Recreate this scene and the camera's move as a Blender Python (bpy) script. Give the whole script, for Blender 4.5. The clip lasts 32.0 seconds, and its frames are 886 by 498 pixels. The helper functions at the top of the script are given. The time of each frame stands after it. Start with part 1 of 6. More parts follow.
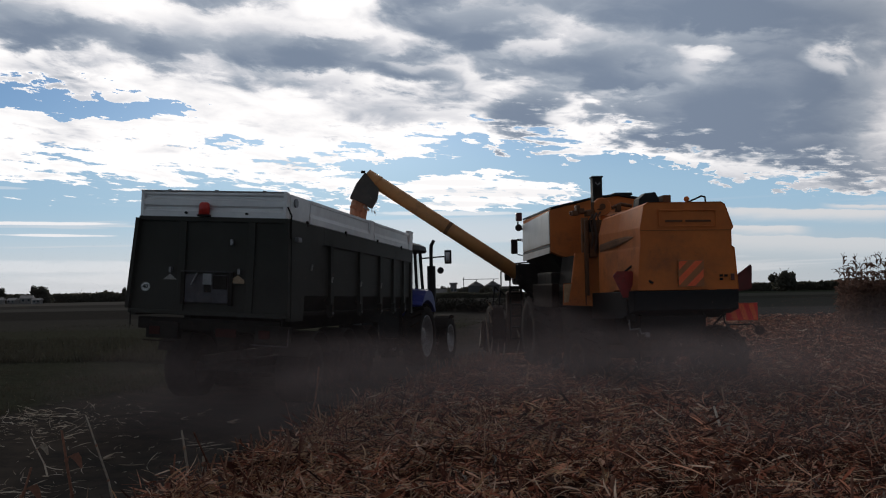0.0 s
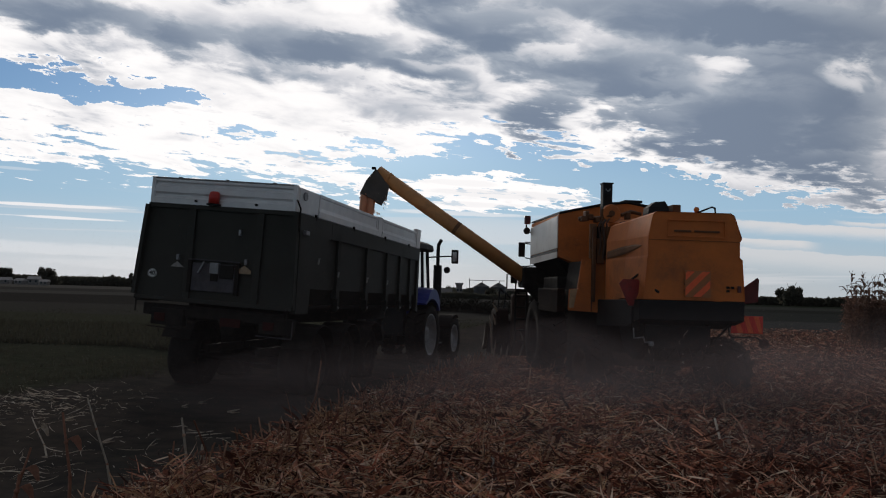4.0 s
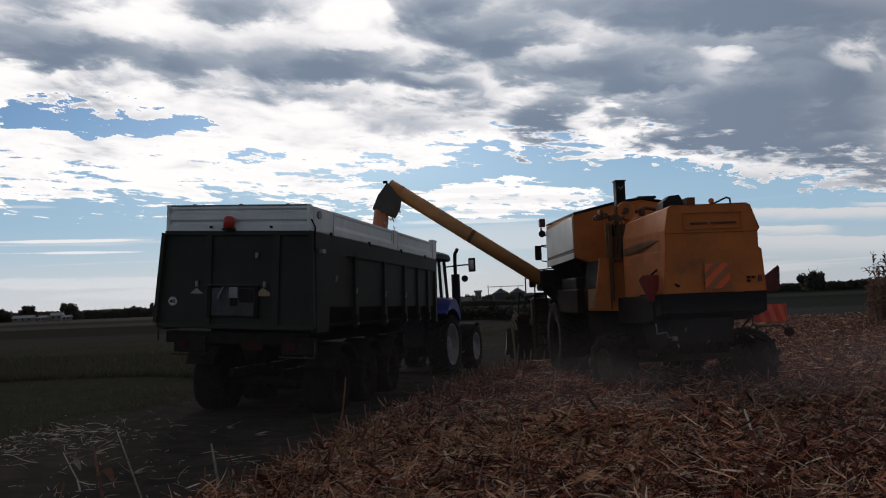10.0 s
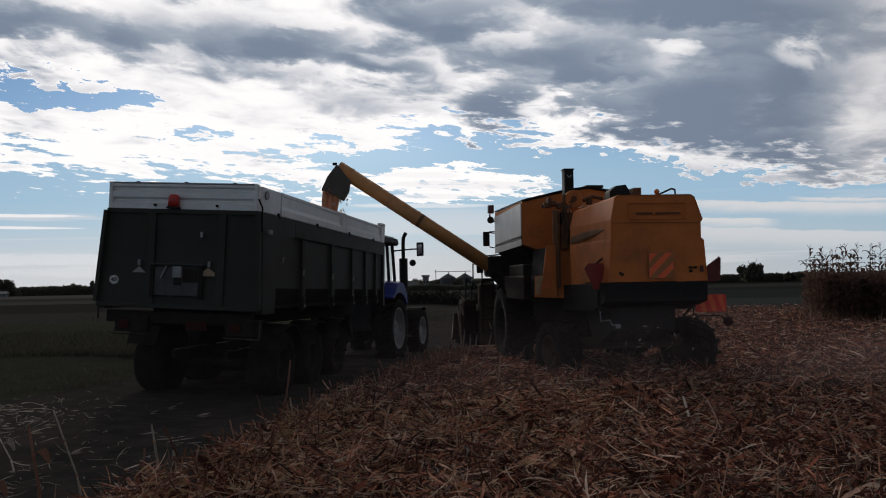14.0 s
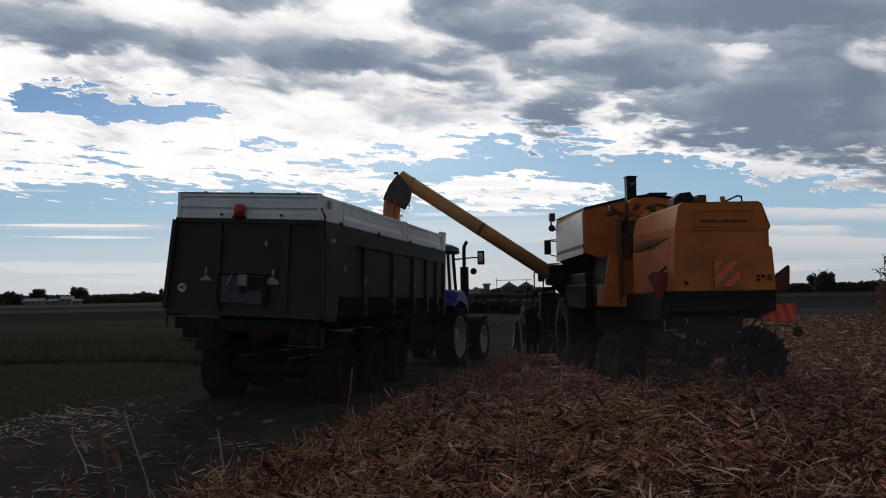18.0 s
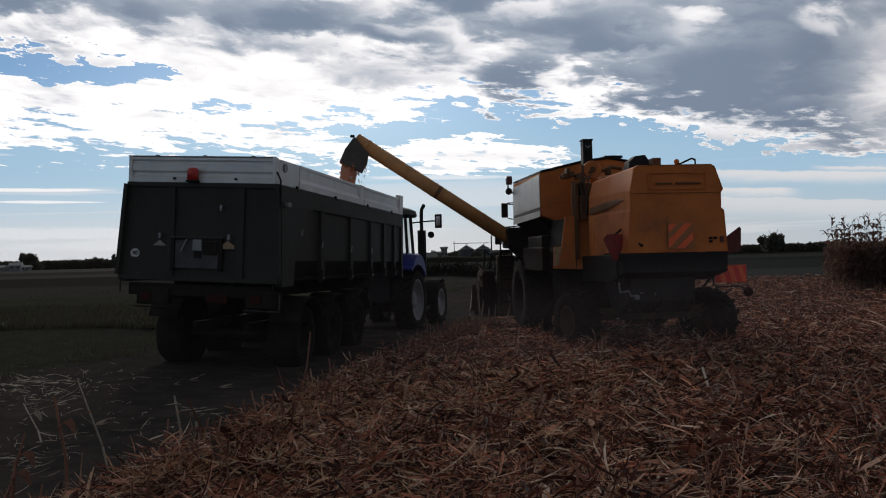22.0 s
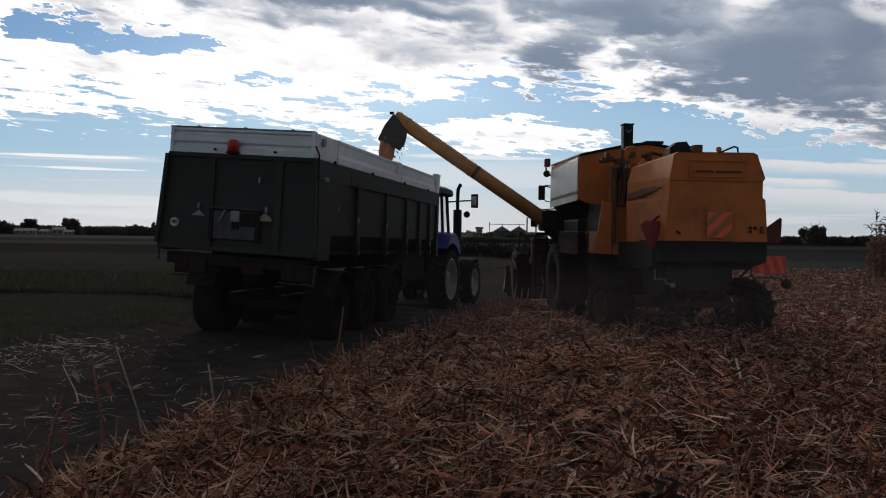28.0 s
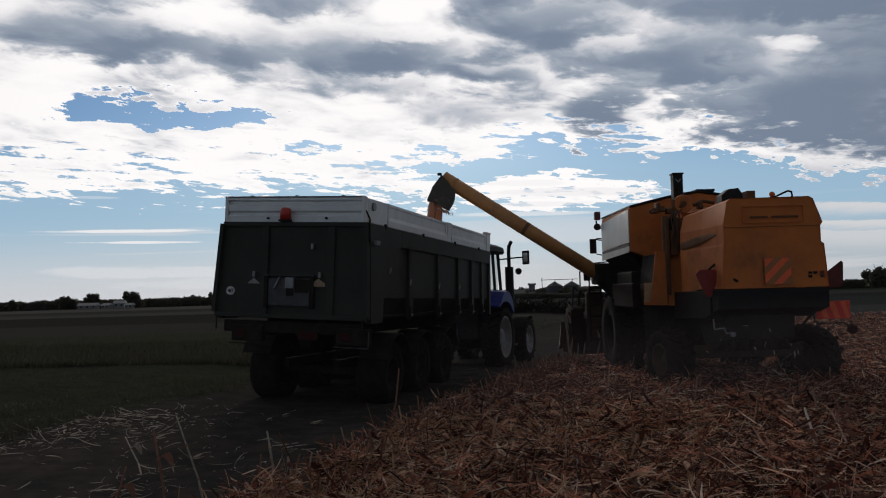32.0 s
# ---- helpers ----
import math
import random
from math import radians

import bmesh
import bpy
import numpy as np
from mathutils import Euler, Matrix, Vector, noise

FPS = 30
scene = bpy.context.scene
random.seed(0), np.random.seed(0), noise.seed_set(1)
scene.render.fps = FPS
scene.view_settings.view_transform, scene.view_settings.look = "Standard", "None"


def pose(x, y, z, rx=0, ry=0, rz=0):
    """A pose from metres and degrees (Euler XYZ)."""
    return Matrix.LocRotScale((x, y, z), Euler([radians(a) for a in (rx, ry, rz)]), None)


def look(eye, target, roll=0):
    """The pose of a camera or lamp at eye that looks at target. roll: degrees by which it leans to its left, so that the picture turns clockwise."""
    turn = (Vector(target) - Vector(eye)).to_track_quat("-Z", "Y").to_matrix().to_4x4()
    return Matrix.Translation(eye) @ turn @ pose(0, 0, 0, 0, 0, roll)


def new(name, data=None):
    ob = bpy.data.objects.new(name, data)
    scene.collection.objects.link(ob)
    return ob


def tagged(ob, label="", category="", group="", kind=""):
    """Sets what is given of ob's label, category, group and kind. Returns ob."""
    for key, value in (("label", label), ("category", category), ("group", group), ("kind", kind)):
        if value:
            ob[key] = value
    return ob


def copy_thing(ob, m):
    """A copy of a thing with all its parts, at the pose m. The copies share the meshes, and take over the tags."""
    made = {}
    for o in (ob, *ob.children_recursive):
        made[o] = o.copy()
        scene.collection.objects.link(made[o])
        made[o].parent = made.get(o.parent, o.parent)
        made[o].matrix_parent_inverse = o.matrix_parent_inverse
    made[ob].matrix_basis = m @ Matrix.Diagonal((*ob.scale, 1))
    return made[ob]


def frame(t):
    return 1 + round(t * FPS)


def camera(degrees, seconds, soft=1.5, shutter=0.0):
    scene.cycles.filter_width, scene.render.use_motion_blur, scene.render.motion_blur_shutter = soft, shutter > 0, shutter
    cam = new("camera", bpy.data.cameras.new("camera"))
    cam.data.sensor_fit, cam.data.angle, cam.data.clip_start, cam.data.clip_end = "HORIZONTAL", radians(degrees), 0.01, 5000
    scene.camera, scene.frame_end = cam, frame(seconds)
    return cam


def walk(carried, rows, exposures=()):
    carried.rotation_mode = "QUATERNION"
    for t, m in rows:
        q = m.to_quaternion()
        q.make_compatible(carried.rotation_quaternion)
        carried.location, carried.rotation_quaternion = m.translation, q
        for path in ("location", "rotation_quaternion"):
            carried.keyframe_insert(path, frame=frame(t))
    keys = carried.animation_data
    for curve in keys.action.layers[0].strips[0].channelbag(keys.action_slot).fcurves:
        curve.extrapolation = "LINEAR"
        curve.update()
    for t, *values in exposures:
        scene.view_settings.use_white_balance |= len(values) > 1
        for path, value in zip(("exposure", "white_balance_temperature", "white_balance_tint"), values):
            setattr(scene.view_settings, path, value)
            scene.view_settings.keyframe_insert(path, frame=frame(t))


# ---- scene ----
# ---- camera ----
cam = camera(55.0, 32.0, soft=1.1)
EYE = (0.0, 0.0, 1.7)
# seconds, and the camera's three turns in degrees: hand-held, standing on one spot
PATH = [
    (0.0, 92.953, 1.049, -1.116), (0.5, 92.992, 0.492, -1.276), (1.0, 90.085, -1.357, 0.090), (1.5, 91.041, -1.437, 0.754),
    (2.0, 91.693, -1.398, 1.396), (2.5, 90.973, -1.225, 0.310), (3.0, 91.852, -1.468, -0.163), (3.5, 92.970, -1.611, -0.402),
    (5.5, 92.637, -0.977, -1.696), (6.0, 93.544, 0.566, 0.305), (6.5, 93.789, 1.666, 1.378), (7.0, 94.121, 1.756, 1.606),
    (7.5, 93.137, 2.021, 0.380), (8.0, 93.159, 1.817, 0.808), (8.5, 93.439, 2.230, 0.776), (9.0, 93.727, 2.412, 0.794),
    (9.5, 93.731, 2.401, 0.897), (10.0, 93.561, 2.323, 0.552), (10.5, 93.000, 1.930, -0.796), (11.0, 92.256, 1.325, -2.395),
    (11.5, 92.158, 1.504, -1.238), (12.0, 92.290, 1.701, -2.223), (12.5, 93.269, 1.684, -0.970), (13.0, 92.213, 2.214, -2.793),
    (13.5, 92.282, 1.442, -3.268), (15.5, 93.003, 0.999, -1.215), (16.0, 93.353, 1.686, 0.232), (16.5, 93.754, 1.745, 0.906),
    (17.0, 93.810, 1.910, 1.342), (17.5, 93.034, 1.320, 1.861), (18.0, 93.051, 1.049, 1.106), (18.5, 93.716, 1.201, 1.423),
    (19.0, 93.911, 1.342, 1.666), (19.5, 93.451, 1.318, 2.625), (20.0, 92.814, 1.378, 0.548), (20.5, 91.609, 0.863, 0.441),
    (21.0, 91.020, 1.916, 0.187), (21.5, 90.315, 1.690, -0.755), (22.0, 90.530, 1.454, -1.749), (22.5, 90.340, 1.244, -0.750),
    (23.0, 90.799, 1.000, 0.014), (23.5, 91.321, 1.146, 0.188), (24.0, 90.795, 1.355, 1.421), (24.5, 90.652, 0.401, 0.319),
    (25.0, 89.462, -0.114, 2.293), (25.5, 88.957, -0.780, 1.105), (27.5, 87.547, -1.020, 2.782), (28.0, 89.168, -0.697, 0.604),
    (28.5, 90.470, -0.261, -0.942), (29.0, 91.802, -0.757, 0.396), (29.5, 92.918, -0.156, 1.380), (30.0, 93.142, 0.998, 3.871),
    (30.5, 92.438, 1.357, 3.327), (31.0, 92.841, 1.852, 3.597), (31.5, 92.977, 1.620, 3.578), (32.0, 93.164, 1.665, 4.140),
]
walk(cam, [(t, pose(*EYE, rx, ry, rz)) for t, rx, ry, rz in PATH],
     [(0.0, 0.04, 6620, 12.0), (5.0, 0.0, 6620, 12.0), (18.0, 0.0, 6620, 12.0), (20.0, 0.0, 6620, 12.0), (22.0, 0.09, 6620, 12.0), (25.0, 0.04, 6620, 12.0), (27.8, 0.12, 6620, 12.0), (29.5, -0.01, 6620, 12.0), (32.0, -0.03, 6620, 12.0)])

# ---- world, sun ----
def math_node(nt, op, a, b=None, c=None, clamp=False):
    n = nt.nodes.new("ShaderNodeMath")
    n.operation, n.use_clamp = op, clamp
    for i, v in enumerate((a, b, c)):
        if v is None:
            continue
        if isinstance(v, (int, float)):
            n.inputs[i].default_value = v
        else:
            nt.links.new(v, n.inputs[i])
    return n.outputs[0]


def ramp_node(nt, v, a, b, lo=0.0, hi=1.0):
    n = nt.nodes.new("ShaderNodeMapRange")
    n.interpolation_type = "SMOOTHSTEP"
    nt.links.new(v, n.inputs[0])
    for i, x in enumerate((a, b, lo, hi)):
        n.inputs[i + 1].default_value = x
    return n.outputs[0]


def mix_node(nt, fac, a, b, blend="MIX"):
    n = nt.nodes.new("ShaderNodeMix")
    n.data_type, n.blend_type = "RGBA", blend
    for s, v in ((n.inputs[0], fac), (n.inputs[6], a), (n.inputs[7], b)):
        if isinstance(v, (int, float)):
            s.default_value = v
        elif isinstance(v, tuple):
            s.default_value = (*v, 1.0)
        else:
            nt.links.new(v, s)
    return n.outputs[2]


def noise_node(nt, vec, scale, detail=4.0, rough=0.55, distortion=0.0):
    n = nt.nodes.new("ShaderNodeTexNoise")
    nt.links.new(vec, n.inputs["Vector"])
    n.inputs["Scale"].default_value, n.inputs["Detail"].default_value = scale, detail
    n.inputs["Roughness"].default_value, n.inputs["Distortion"].default_value = rough, distortion
    return n.outputs["Fac"]


def xyz_node(nt, x, y, z):
    n = nt.nodes.new("ShaderNodeCombineXYZ")
    for i, v in enumerate((x, y, z)):
        if isinstance(v, (int, float)):
            n.inputs[i].default_value = v
        else:
            nt.links.new(v, n.inputs[i])
    return n.outputs[0]


SUN_ELEVATION, SUN_BEARING = 12.0, -6.0      # degrees; bearing to the right of +y


def blob_sum(nt, place, start, rows, gain=1.0):
    """Adds soft leaning ellipses to a field over bearing and elevation."""
    for a, e, wa, we, lean, k in rows:
        m = nt.nodes.new("ShaderNodeMapping")
        m.vector_type = "TEXTURE"
        nt.links.new(place, m.inputs[0])
        m.inputs["Location"].default_value = (a, e, 0.0)
        m.inputs["Rotation"].default_value = (0.0, 0.0, math.atan(lean))
        m.inputs["Scale"].default_value = (wa, we, 1.0)
        d = nt.nodes.new("ShaderNodeVectorMath")
        d.operation = "DOT_PRODUCT"
        nt.links.new(m.outputs[0], d.inputs[0])
        nt.links.new(m.outputs[0], d.inputs[1])
        start = math_node(nt, "MULTIPLY_ADD", ramp_node(nt, d.outputs["Value"], 0.0, 2.5, 1.0, 0.0), k * gain, start)
    return start


def off_middle(nt, v, k):
    """A noise value moved to swing about zero by k."""
    return math_node(nt, "MULTIPLY_ADD", v, k, -0.5 * k)


def make_world():
    world = bpy.data.worlds.new("cloudy_evening_sky")
    scene.world = world
    world.use_nodes = True
    nt = world.node_tree
    nt.nodes.clear()
    coord = nt.nodes.new("ShaderNodeTexCoord").outputs["Generated"]
    sep = nt.nodes.new("ShaderNodeSeparateXYZ")
    nt.links.new(coord, sep.inputs[0])
    x, y, z = sep.outputs
    az = math_node(nt, "ARCTAN2", x, y)
    el = math_node(nt, "ARCSINE", z)
    sky = nt.nodes.new("ShaderNodeTexSky")
    sky.sky_type, sky.sun_disc = "NISHITA", False
    sky.sun_elevation, sky.sun_rotation = radians(SUN_ELEVATION), radians(SUN_BEARING)
    sky.dust_density, sky.ozone_density = 0.3, 4.0
    blue = mix_node(nt, 1.0, sky.outputs[0], (0.053, 0.0655, 0.0780), "MULTIPLY")
    blue = mix_node(nt, ramp_node(nt, el, 0.10, 0.21, 0.80, 0.12), blue, (0.345, 0.52, 0.67))
    # cloud deck: noise on a flat layer that leans a little, seen in perspective
    up = math_node(nt, "ADD", math_node(nt, "MAXIMUM", math_node(nt, "MULTIPLY_ADD", x, 0.10, z), 0.0), 0.15)
    flat = xyz_node(nt, math_node(nt, "DIVIDE", x, up), math_node(nt, "DIVIDE", y, up), 3.7)
    big = noise_node(nt, flat, 1.5, 3.0, 0.5, 0.3)
    mid = noise_node(nt, flat, 4.2, 5.0, 0.50, 0.5)
    fine = noise_node(nt, flat, 14.0, 5.0, 0.62, 0.3)
    warp = math_node(nt, "ADD", off_middle(nt, mid, 0.055), off_middle(nt, fine, 0.030))
    place = xyz_node(nt, math_node(nt, "ADD", az, off_middle(nt, mid, 0.12)), math_node(nt, "ADD", el, warp), 0.0)
    torn = xyz_node(nt, math_node(nt, "ADD", math_node(nt, "ADD", az, off_middle(nt, mid, 0.12)), off_middle(nt, fine, 0.14)), math_node(nt, "ADD", el, warp), 0.0)
    # how far a point lies above the deck's lower border, which drops to one side
    border = math_node(nt, "SUBTRACT", ramp_node(nt, az, -0.16, 0.02, 0.127, 0.160), ramp_node(nt, az, 0.14, 0.46, 0.0, 0.074))
    over = math_node(nt, "SUBTRACT", el, border)
    cover = math_node(nt, "ADD", ramp_node(nt, over, -0.030, 0.026, 0.14, 0.66), ramp_node(nt, over, 0.03, 0.09, 0.0, 0.30))
    cover = math_node(nt, "ADD", cover, math_node(nt, "ADD", off_middle(nt, mid, 0.55), off_middle(nt, fine, 1.05)))
    combed = noise_node(nt, xyz_node(nt, math_node(nt, "MULTIPLY", az, 11.0), math_node(nt, "MULTIPLY", math_node(nt, "MULTIPLY_ADD", az, 0.06, el), 95.0), 2.0), 1.0, 4.0, 0.6, 0.5)
    cover = math_node(nt, "ADD", cover, math_node(nt, "MULTIPLY", off_middle(nt, combed, 1.9), ramp_node(nt, over, 0.12, 0.0)))
    cover = math_node(nt, "SUBTRACT", cover, ramp_node(nt, el, 0.108, 0.082, 0.0, 0.45))
    cover = blob_sum(nt, torn, cover, BLUE_GAPS, 1.9)
    cover = blob_sum(nt, torn, cover, LOW_SHEETS, 2.0)
    bulk = math_node(nt, "ADD", math_node(nt, "ADD", ramp_node(nt, el, 0.15, 0.25, 0.34, 0.47), ramp_node(nt, az, 0.05, 0.30, 0.04, 0.33)), math_node(nt, "ADD", off_middle(nt, big, 0.40), off_middle(nt, mid, 1.0)))
    bulk = math_node(nt, "ADD", bulk, off_middle(nt, fine, 0.28))
    for rows in (DARK_BANKS, SLATE_BANKS, BRIGHT_HOLES):
        bulk = blob_sum(nt, place, bulk, rows, 0.95)
    thick = math_node(nt, "MULTIPLY", ramp_node(nt, bulk, 0.34, 1.24), ramp_node(nt, cover, 0.42, 0.72))
    # thin cloud glows towards the veiled sun, thick cloud is slate grey
    dot = nt.nodes.new("ShaderNodeVectorMath")
    dot.operation = "DOT_PRODUCT"
    nt.links.new(coord, dot.inputs[0])
    e, b = radians(SUN_ELEVATION), radians(SUN_BEARING)
    dot.inputs[1].default_value = (math.cos(e) * math.sin(b), math.cos(e) * math.cos(b), math.sin(e))
    near = ramp_node(nt, dot.outputs["Value"], 0.55, 0.95)
    tone = nt.nodes.new("ShaderNodeValToRGB")
    nt.links.new(thick, tone.inputs[0])
    els = tone.color_ramp.elements
    for i, (p, c) in enumerate(((0.0, (1.0, 1.0, 1.0)), (1.0, (0.188, 0.242, 0.328)), (0.30, (0.68, 0.70, 0.74)), (0.62, (0.350, 0.405, 0.478)))):
        el_i = els[i] if i < 2 else els.new(p)
        el_i.position, el_i.color = p, (*c, 1.0)
    # ripples of shade in the bright part of the deck
    ripple = math_node(nt, "MULTIPLY", ramp_node(nt, math_node(nt, "ADD", combed, off_middle(nt, fine, 0.6)), 0.44, 0.28), ramp_node(nt, over, 0.10, 0.02, 0.0, 0.9))
    front = mix_node(nt, ripple, tone.outputs[0], (0.42, 0.46, 0.53), "DARKEN")
    back = mix_node(nt, thick, (0.16, 0.17, 0.19), (0.06, 0.065, 0.08))
    cloud = mix_node(nt, near, back, front)
    col = mix_node(nt, ramp_node(nt, cover, 0.38, 0.50), blue, cloud)
    haze = math_node(nt, "MULTIPLY", ramp_node(nt, el, 0.0, 0.105, 1.0, 0.0), near)
    col = mix_node(nt, math_node(nt, "MULTIPLY", haze, 0.85), col, mix_node(nt, ramp_node(nt, az, -0.1, 0.35), (0.64, 0.65, 0.67), (0.50, 0.51, 0.52)))
    # thin level streaks and pale sheets low over the horizon
    level = xyz_node(nt, math_node(nt, "MULTIPLY", az, 2.2), math_node(nt, "MULTIPLY", el, 46.0), 1.3)
    streak = noise_node(nt, level, 1.0, 5.0, 0.55, 0.35)
    low = math_node(nt, "MULTIPLY", ramp_node(nt, el, 0.075, 0.11, 1.0, 0.0), near)
    col = mix_node(nt, math_node(nt, "MULTIPLY", math_node(nt, "MULTIPLY", ramp_node(nt, streak, 0.54, 0.62), low), 0.45), col, (0.70, 0.71, 0.73))
    # crisp thin lines of cloud, each at its own bearing and height
    ragged = math_node(nt, "MULTIPLY", math_node(nt, "SUBTRACT", noise_node(nt, xyz_node(nt, math_node(nt, "MULTIPLY", az, 14.0), math_node(nt, "MULTIPLY", el, 60.0), 5.0), 1.0, 5.0, 0.65), 0.5), 2.4)
    for a, e, wa, we, lean, k in STREAKS:
        da = math_node(nt, "SUBTRACT", az, a)
        de = math_node(nt, "SUBTRACT", math_node(nt, "SUBTRACT", el, e), math_node(nt, "MULTIPLY", da, lean))
        u = math_node(nt, "POWER", math_node(nt, "ABSOLUTE", math_node(nt, "DIVIDE", da, wa)), 2.0)
        v = math_node(nt, "POWER", math_node(nt, "ABSOLUTE", math_node(nt, "DIVIDE", de, we)), 2.0)
        g = ramp_node(nt, math_node(nt, "ADD", math_node(nt, "ADD", u, v), ragged), 1.1, 0.35)
        col = mix_node(nt, math_node(nt, "MULTIPLY", g, k), col, (0.85, 0.855, 0.87))
    sunk = math_node(nt, "MULTIPLY_ADD", ragged, 0.0048, math_node(nt, "MULTIPLY_ADD", az, 0.07, el))
    for a, e, wa, depth, k in SHELVES:
        de = math_node(nt, "SUBTRACT", sunk, e + 0.07 * a)
        ends = ramp_node(nt, math_node(nt, "ABSOLUTE", math_node(nt, "SUBTRACT", az, a)), wa * 1.05, wa * 0.6, 0.0, k)
        body = math_node(nt, "MULTIPLY", math_node(nt, "MULTIPLY", ramp_node(nt, de, 0.0012, -0.0006), ramp_node(nt, de, -depth * 1.3, -depth * 0.2)), ends)
        col = mix_node(nt, body, col, (0.72, 0.70, 0.69))
    bg = nt.nodes.new("ShaderNodeBackground")
    nt.links.new(col, bg.inputs[0])
    bg.inputs[1].default_value = 1.0
    out = nt.nodes.new("ShaderNodeOutputWorld")
    nt.links.new(bg.outputs[0], out.inputs[0])


# this evening's sky: bearing, elevation, half widths (radians), lean, weight
DARK_BANKS = [
    (-0.453, 0.286, 0.084, 0.0226, -0.034, 0.42),
    (-0.373, 0.273, 0.077, 0.0186, -0.040, 0.34),
    (-0.293, 0.291, 0.044, 0.0173, -0.151, 0.26),
    (-0.249, 0.269, 0.096, 0.0160, -0.003, 0.20),
    (-0.161, 0.283, 0.073, 0.0165, -0.108, 0.27),
    (-0.078, 0.270, 0.060, 0.0173, -0.227, 0.34),
    (-0.014, 0.257, 0.040, 0.0133, -0.177, 0.26),
    (-0.425, 0.332, 0.063, 0.0133, 0.098, 0.36),
    (-0.228, 0.340, 0.071, 0.0146, 0.035, 0.30),
    (-0.028, 0.346, 0.061, 0.0186, -0.028, 0.30),
    (0.053, 0.321, 0.081, 0.0266, -0.053, 0.30),
    (-0.408, 0.246, 0.052, 0.0086, 0.010, 0.16),
    (-0.125, 0.240, 0.033, 0.0100, -0.008, 0.18),
    (-0.175, 0.248, 0.036, 0.0086, 0.005, 0.14),
    (-0.039, 0.210, 0.034, 0.0146, -0.029, 0.17),
    (-0.015, 0.300, 0.060, 0.0220, -0.300, 0.26),
]
SLATE_BANKS = [
    (0.117, 0.196, 0.041, 0.0240, -0.109, 0.72),
    (0.153, 0.248, 0.065, 0.0266, -0.191, 0.36),
    (0.019, 0.242, 0.054, 0.0159, -0.041, 0.24),
    (0.287, 0.196, 0.091, 0.0279, -0.197, 0.40),
    (0.374, 0.172, 0.085, 0.0332, -0.159, 0.40),
    (0.395, 0.229, 0.062, 0.0292, -0.185, 0.34),
    (0.227, 0.245, 0.057, 0.0199, -0.192, 0.26),
    (0.262, 0.315, 0.124, 0.0199, -0.116, 0.34),
    (0.404, 0.289, 0.084, 0.0226, -0.157, 0.30),
    (0.456, 0.192, 0.042, 0.0292, -0.133, 0.28),
    (0.218, 0.194, 0.035, 0.0106, -0.180, 0.16),
    (0.021, 0.199, 0.047, 0.0120, -0.041, 0.14),
    (0.092, 0.297, 0.073, 0.0173, -0.063, 0.18),
    (0.450, 0.134, 0.047, 0.0159, -0.216, 0.26),
    (0.260, 0.273, 0.062, 0.0173, -0.107, 0.18),
]
BRIGHT_HOLES = [
    (-0.330, 0.322, 0.037, 0.0212, -0.324, -0.14),
    (-0.116, 0.335, 0.030, 0.0159, -0.001, -0.30),
    (0.320, 0.256, 0.030, 0.0090, -0.274, -0.32),
    (0.460, 0.240, 0.024, 0.0160, -0.157, -0.28),
    (0.090, 0.245, 0.029, 0.0133, -0.252, -0.26),
    (0.168, 0.197, 0.014, 0.0199, -0.070, -0.30),
    (0.232, 0.219, 0.044, 0.0066, 0.011, -0.20),
    (0.131, 0.283, 0.036, 0.0073, -0.120, -0.20),
    (0.380, 0.276, 0.040, 0.0060, -0.043, -0.16),
    (-0.010, 0.267, 0.018, 0.0120, -0.034, -0.16),
    (-0.470, 0.258, 0.049, 0.0093, 0.083, -0.10),
    (0.308, 0.150, 0.119, 0.0093, -0.210, -0.26),
]
BLUE_GAPS = [
    (-0.420, 0.219, 0.063, 0.0159, -0.051, -0.46),
    (-0.331, 0.210, 0.067, 0.0100, -0.040, -0.42),
    (-0.486, 0.208, 0.025, 0.0093, 0.065, -0.34),
    (-0.283, 0.216, 0.015, 0.0080, -0.078, -0.26),
    (-0.232, 0.173, 0.026, 0.0060, -0.047, -0.20),
    (-0.045, 0.149, 0.047, 0.0086, -0.030, -0.40),
    (0.012, 0.151, 0.080, 0.0086, -0.038, -0.24),
    (0.106, 0.157, 0.085, 0.0100, -0.102, -0.24),
    (0.196, 0.145, 0.076, 0.0113, -0.116, -0.24),
    (0.283, 0.121, 0.090, 0.0133, -0.177, -0.46),
    (0.399, 0.101, 0.066, 0.0086, -0.169, -0.42),
    (-0.081, 0.171, 0.024, 0.0046, -0.023, -0.20),
    (0.189, 0.120, 0.070, 0.0080, -0.161, -0.30),
]
LOW_SHEETS = [
    (0.040, 0.123, 0.130, 0.0105, -0.023, 0.22),
    (-0.020, 0.104, 0.130, 0.0085, -0.034, 0.20),
    (0.130, 0.108, 0.080, 0.0080, -0.050, 0.19),
    (0.059, 0.137, 0.140, 0.0050, -0.064, 0.18),
    (0.314, 0.136, 0.053, 0.0073, -0.187, 0.18),
    (0.100, 0.156, 0.130, 0.0060, -0.080, 0.13),
]
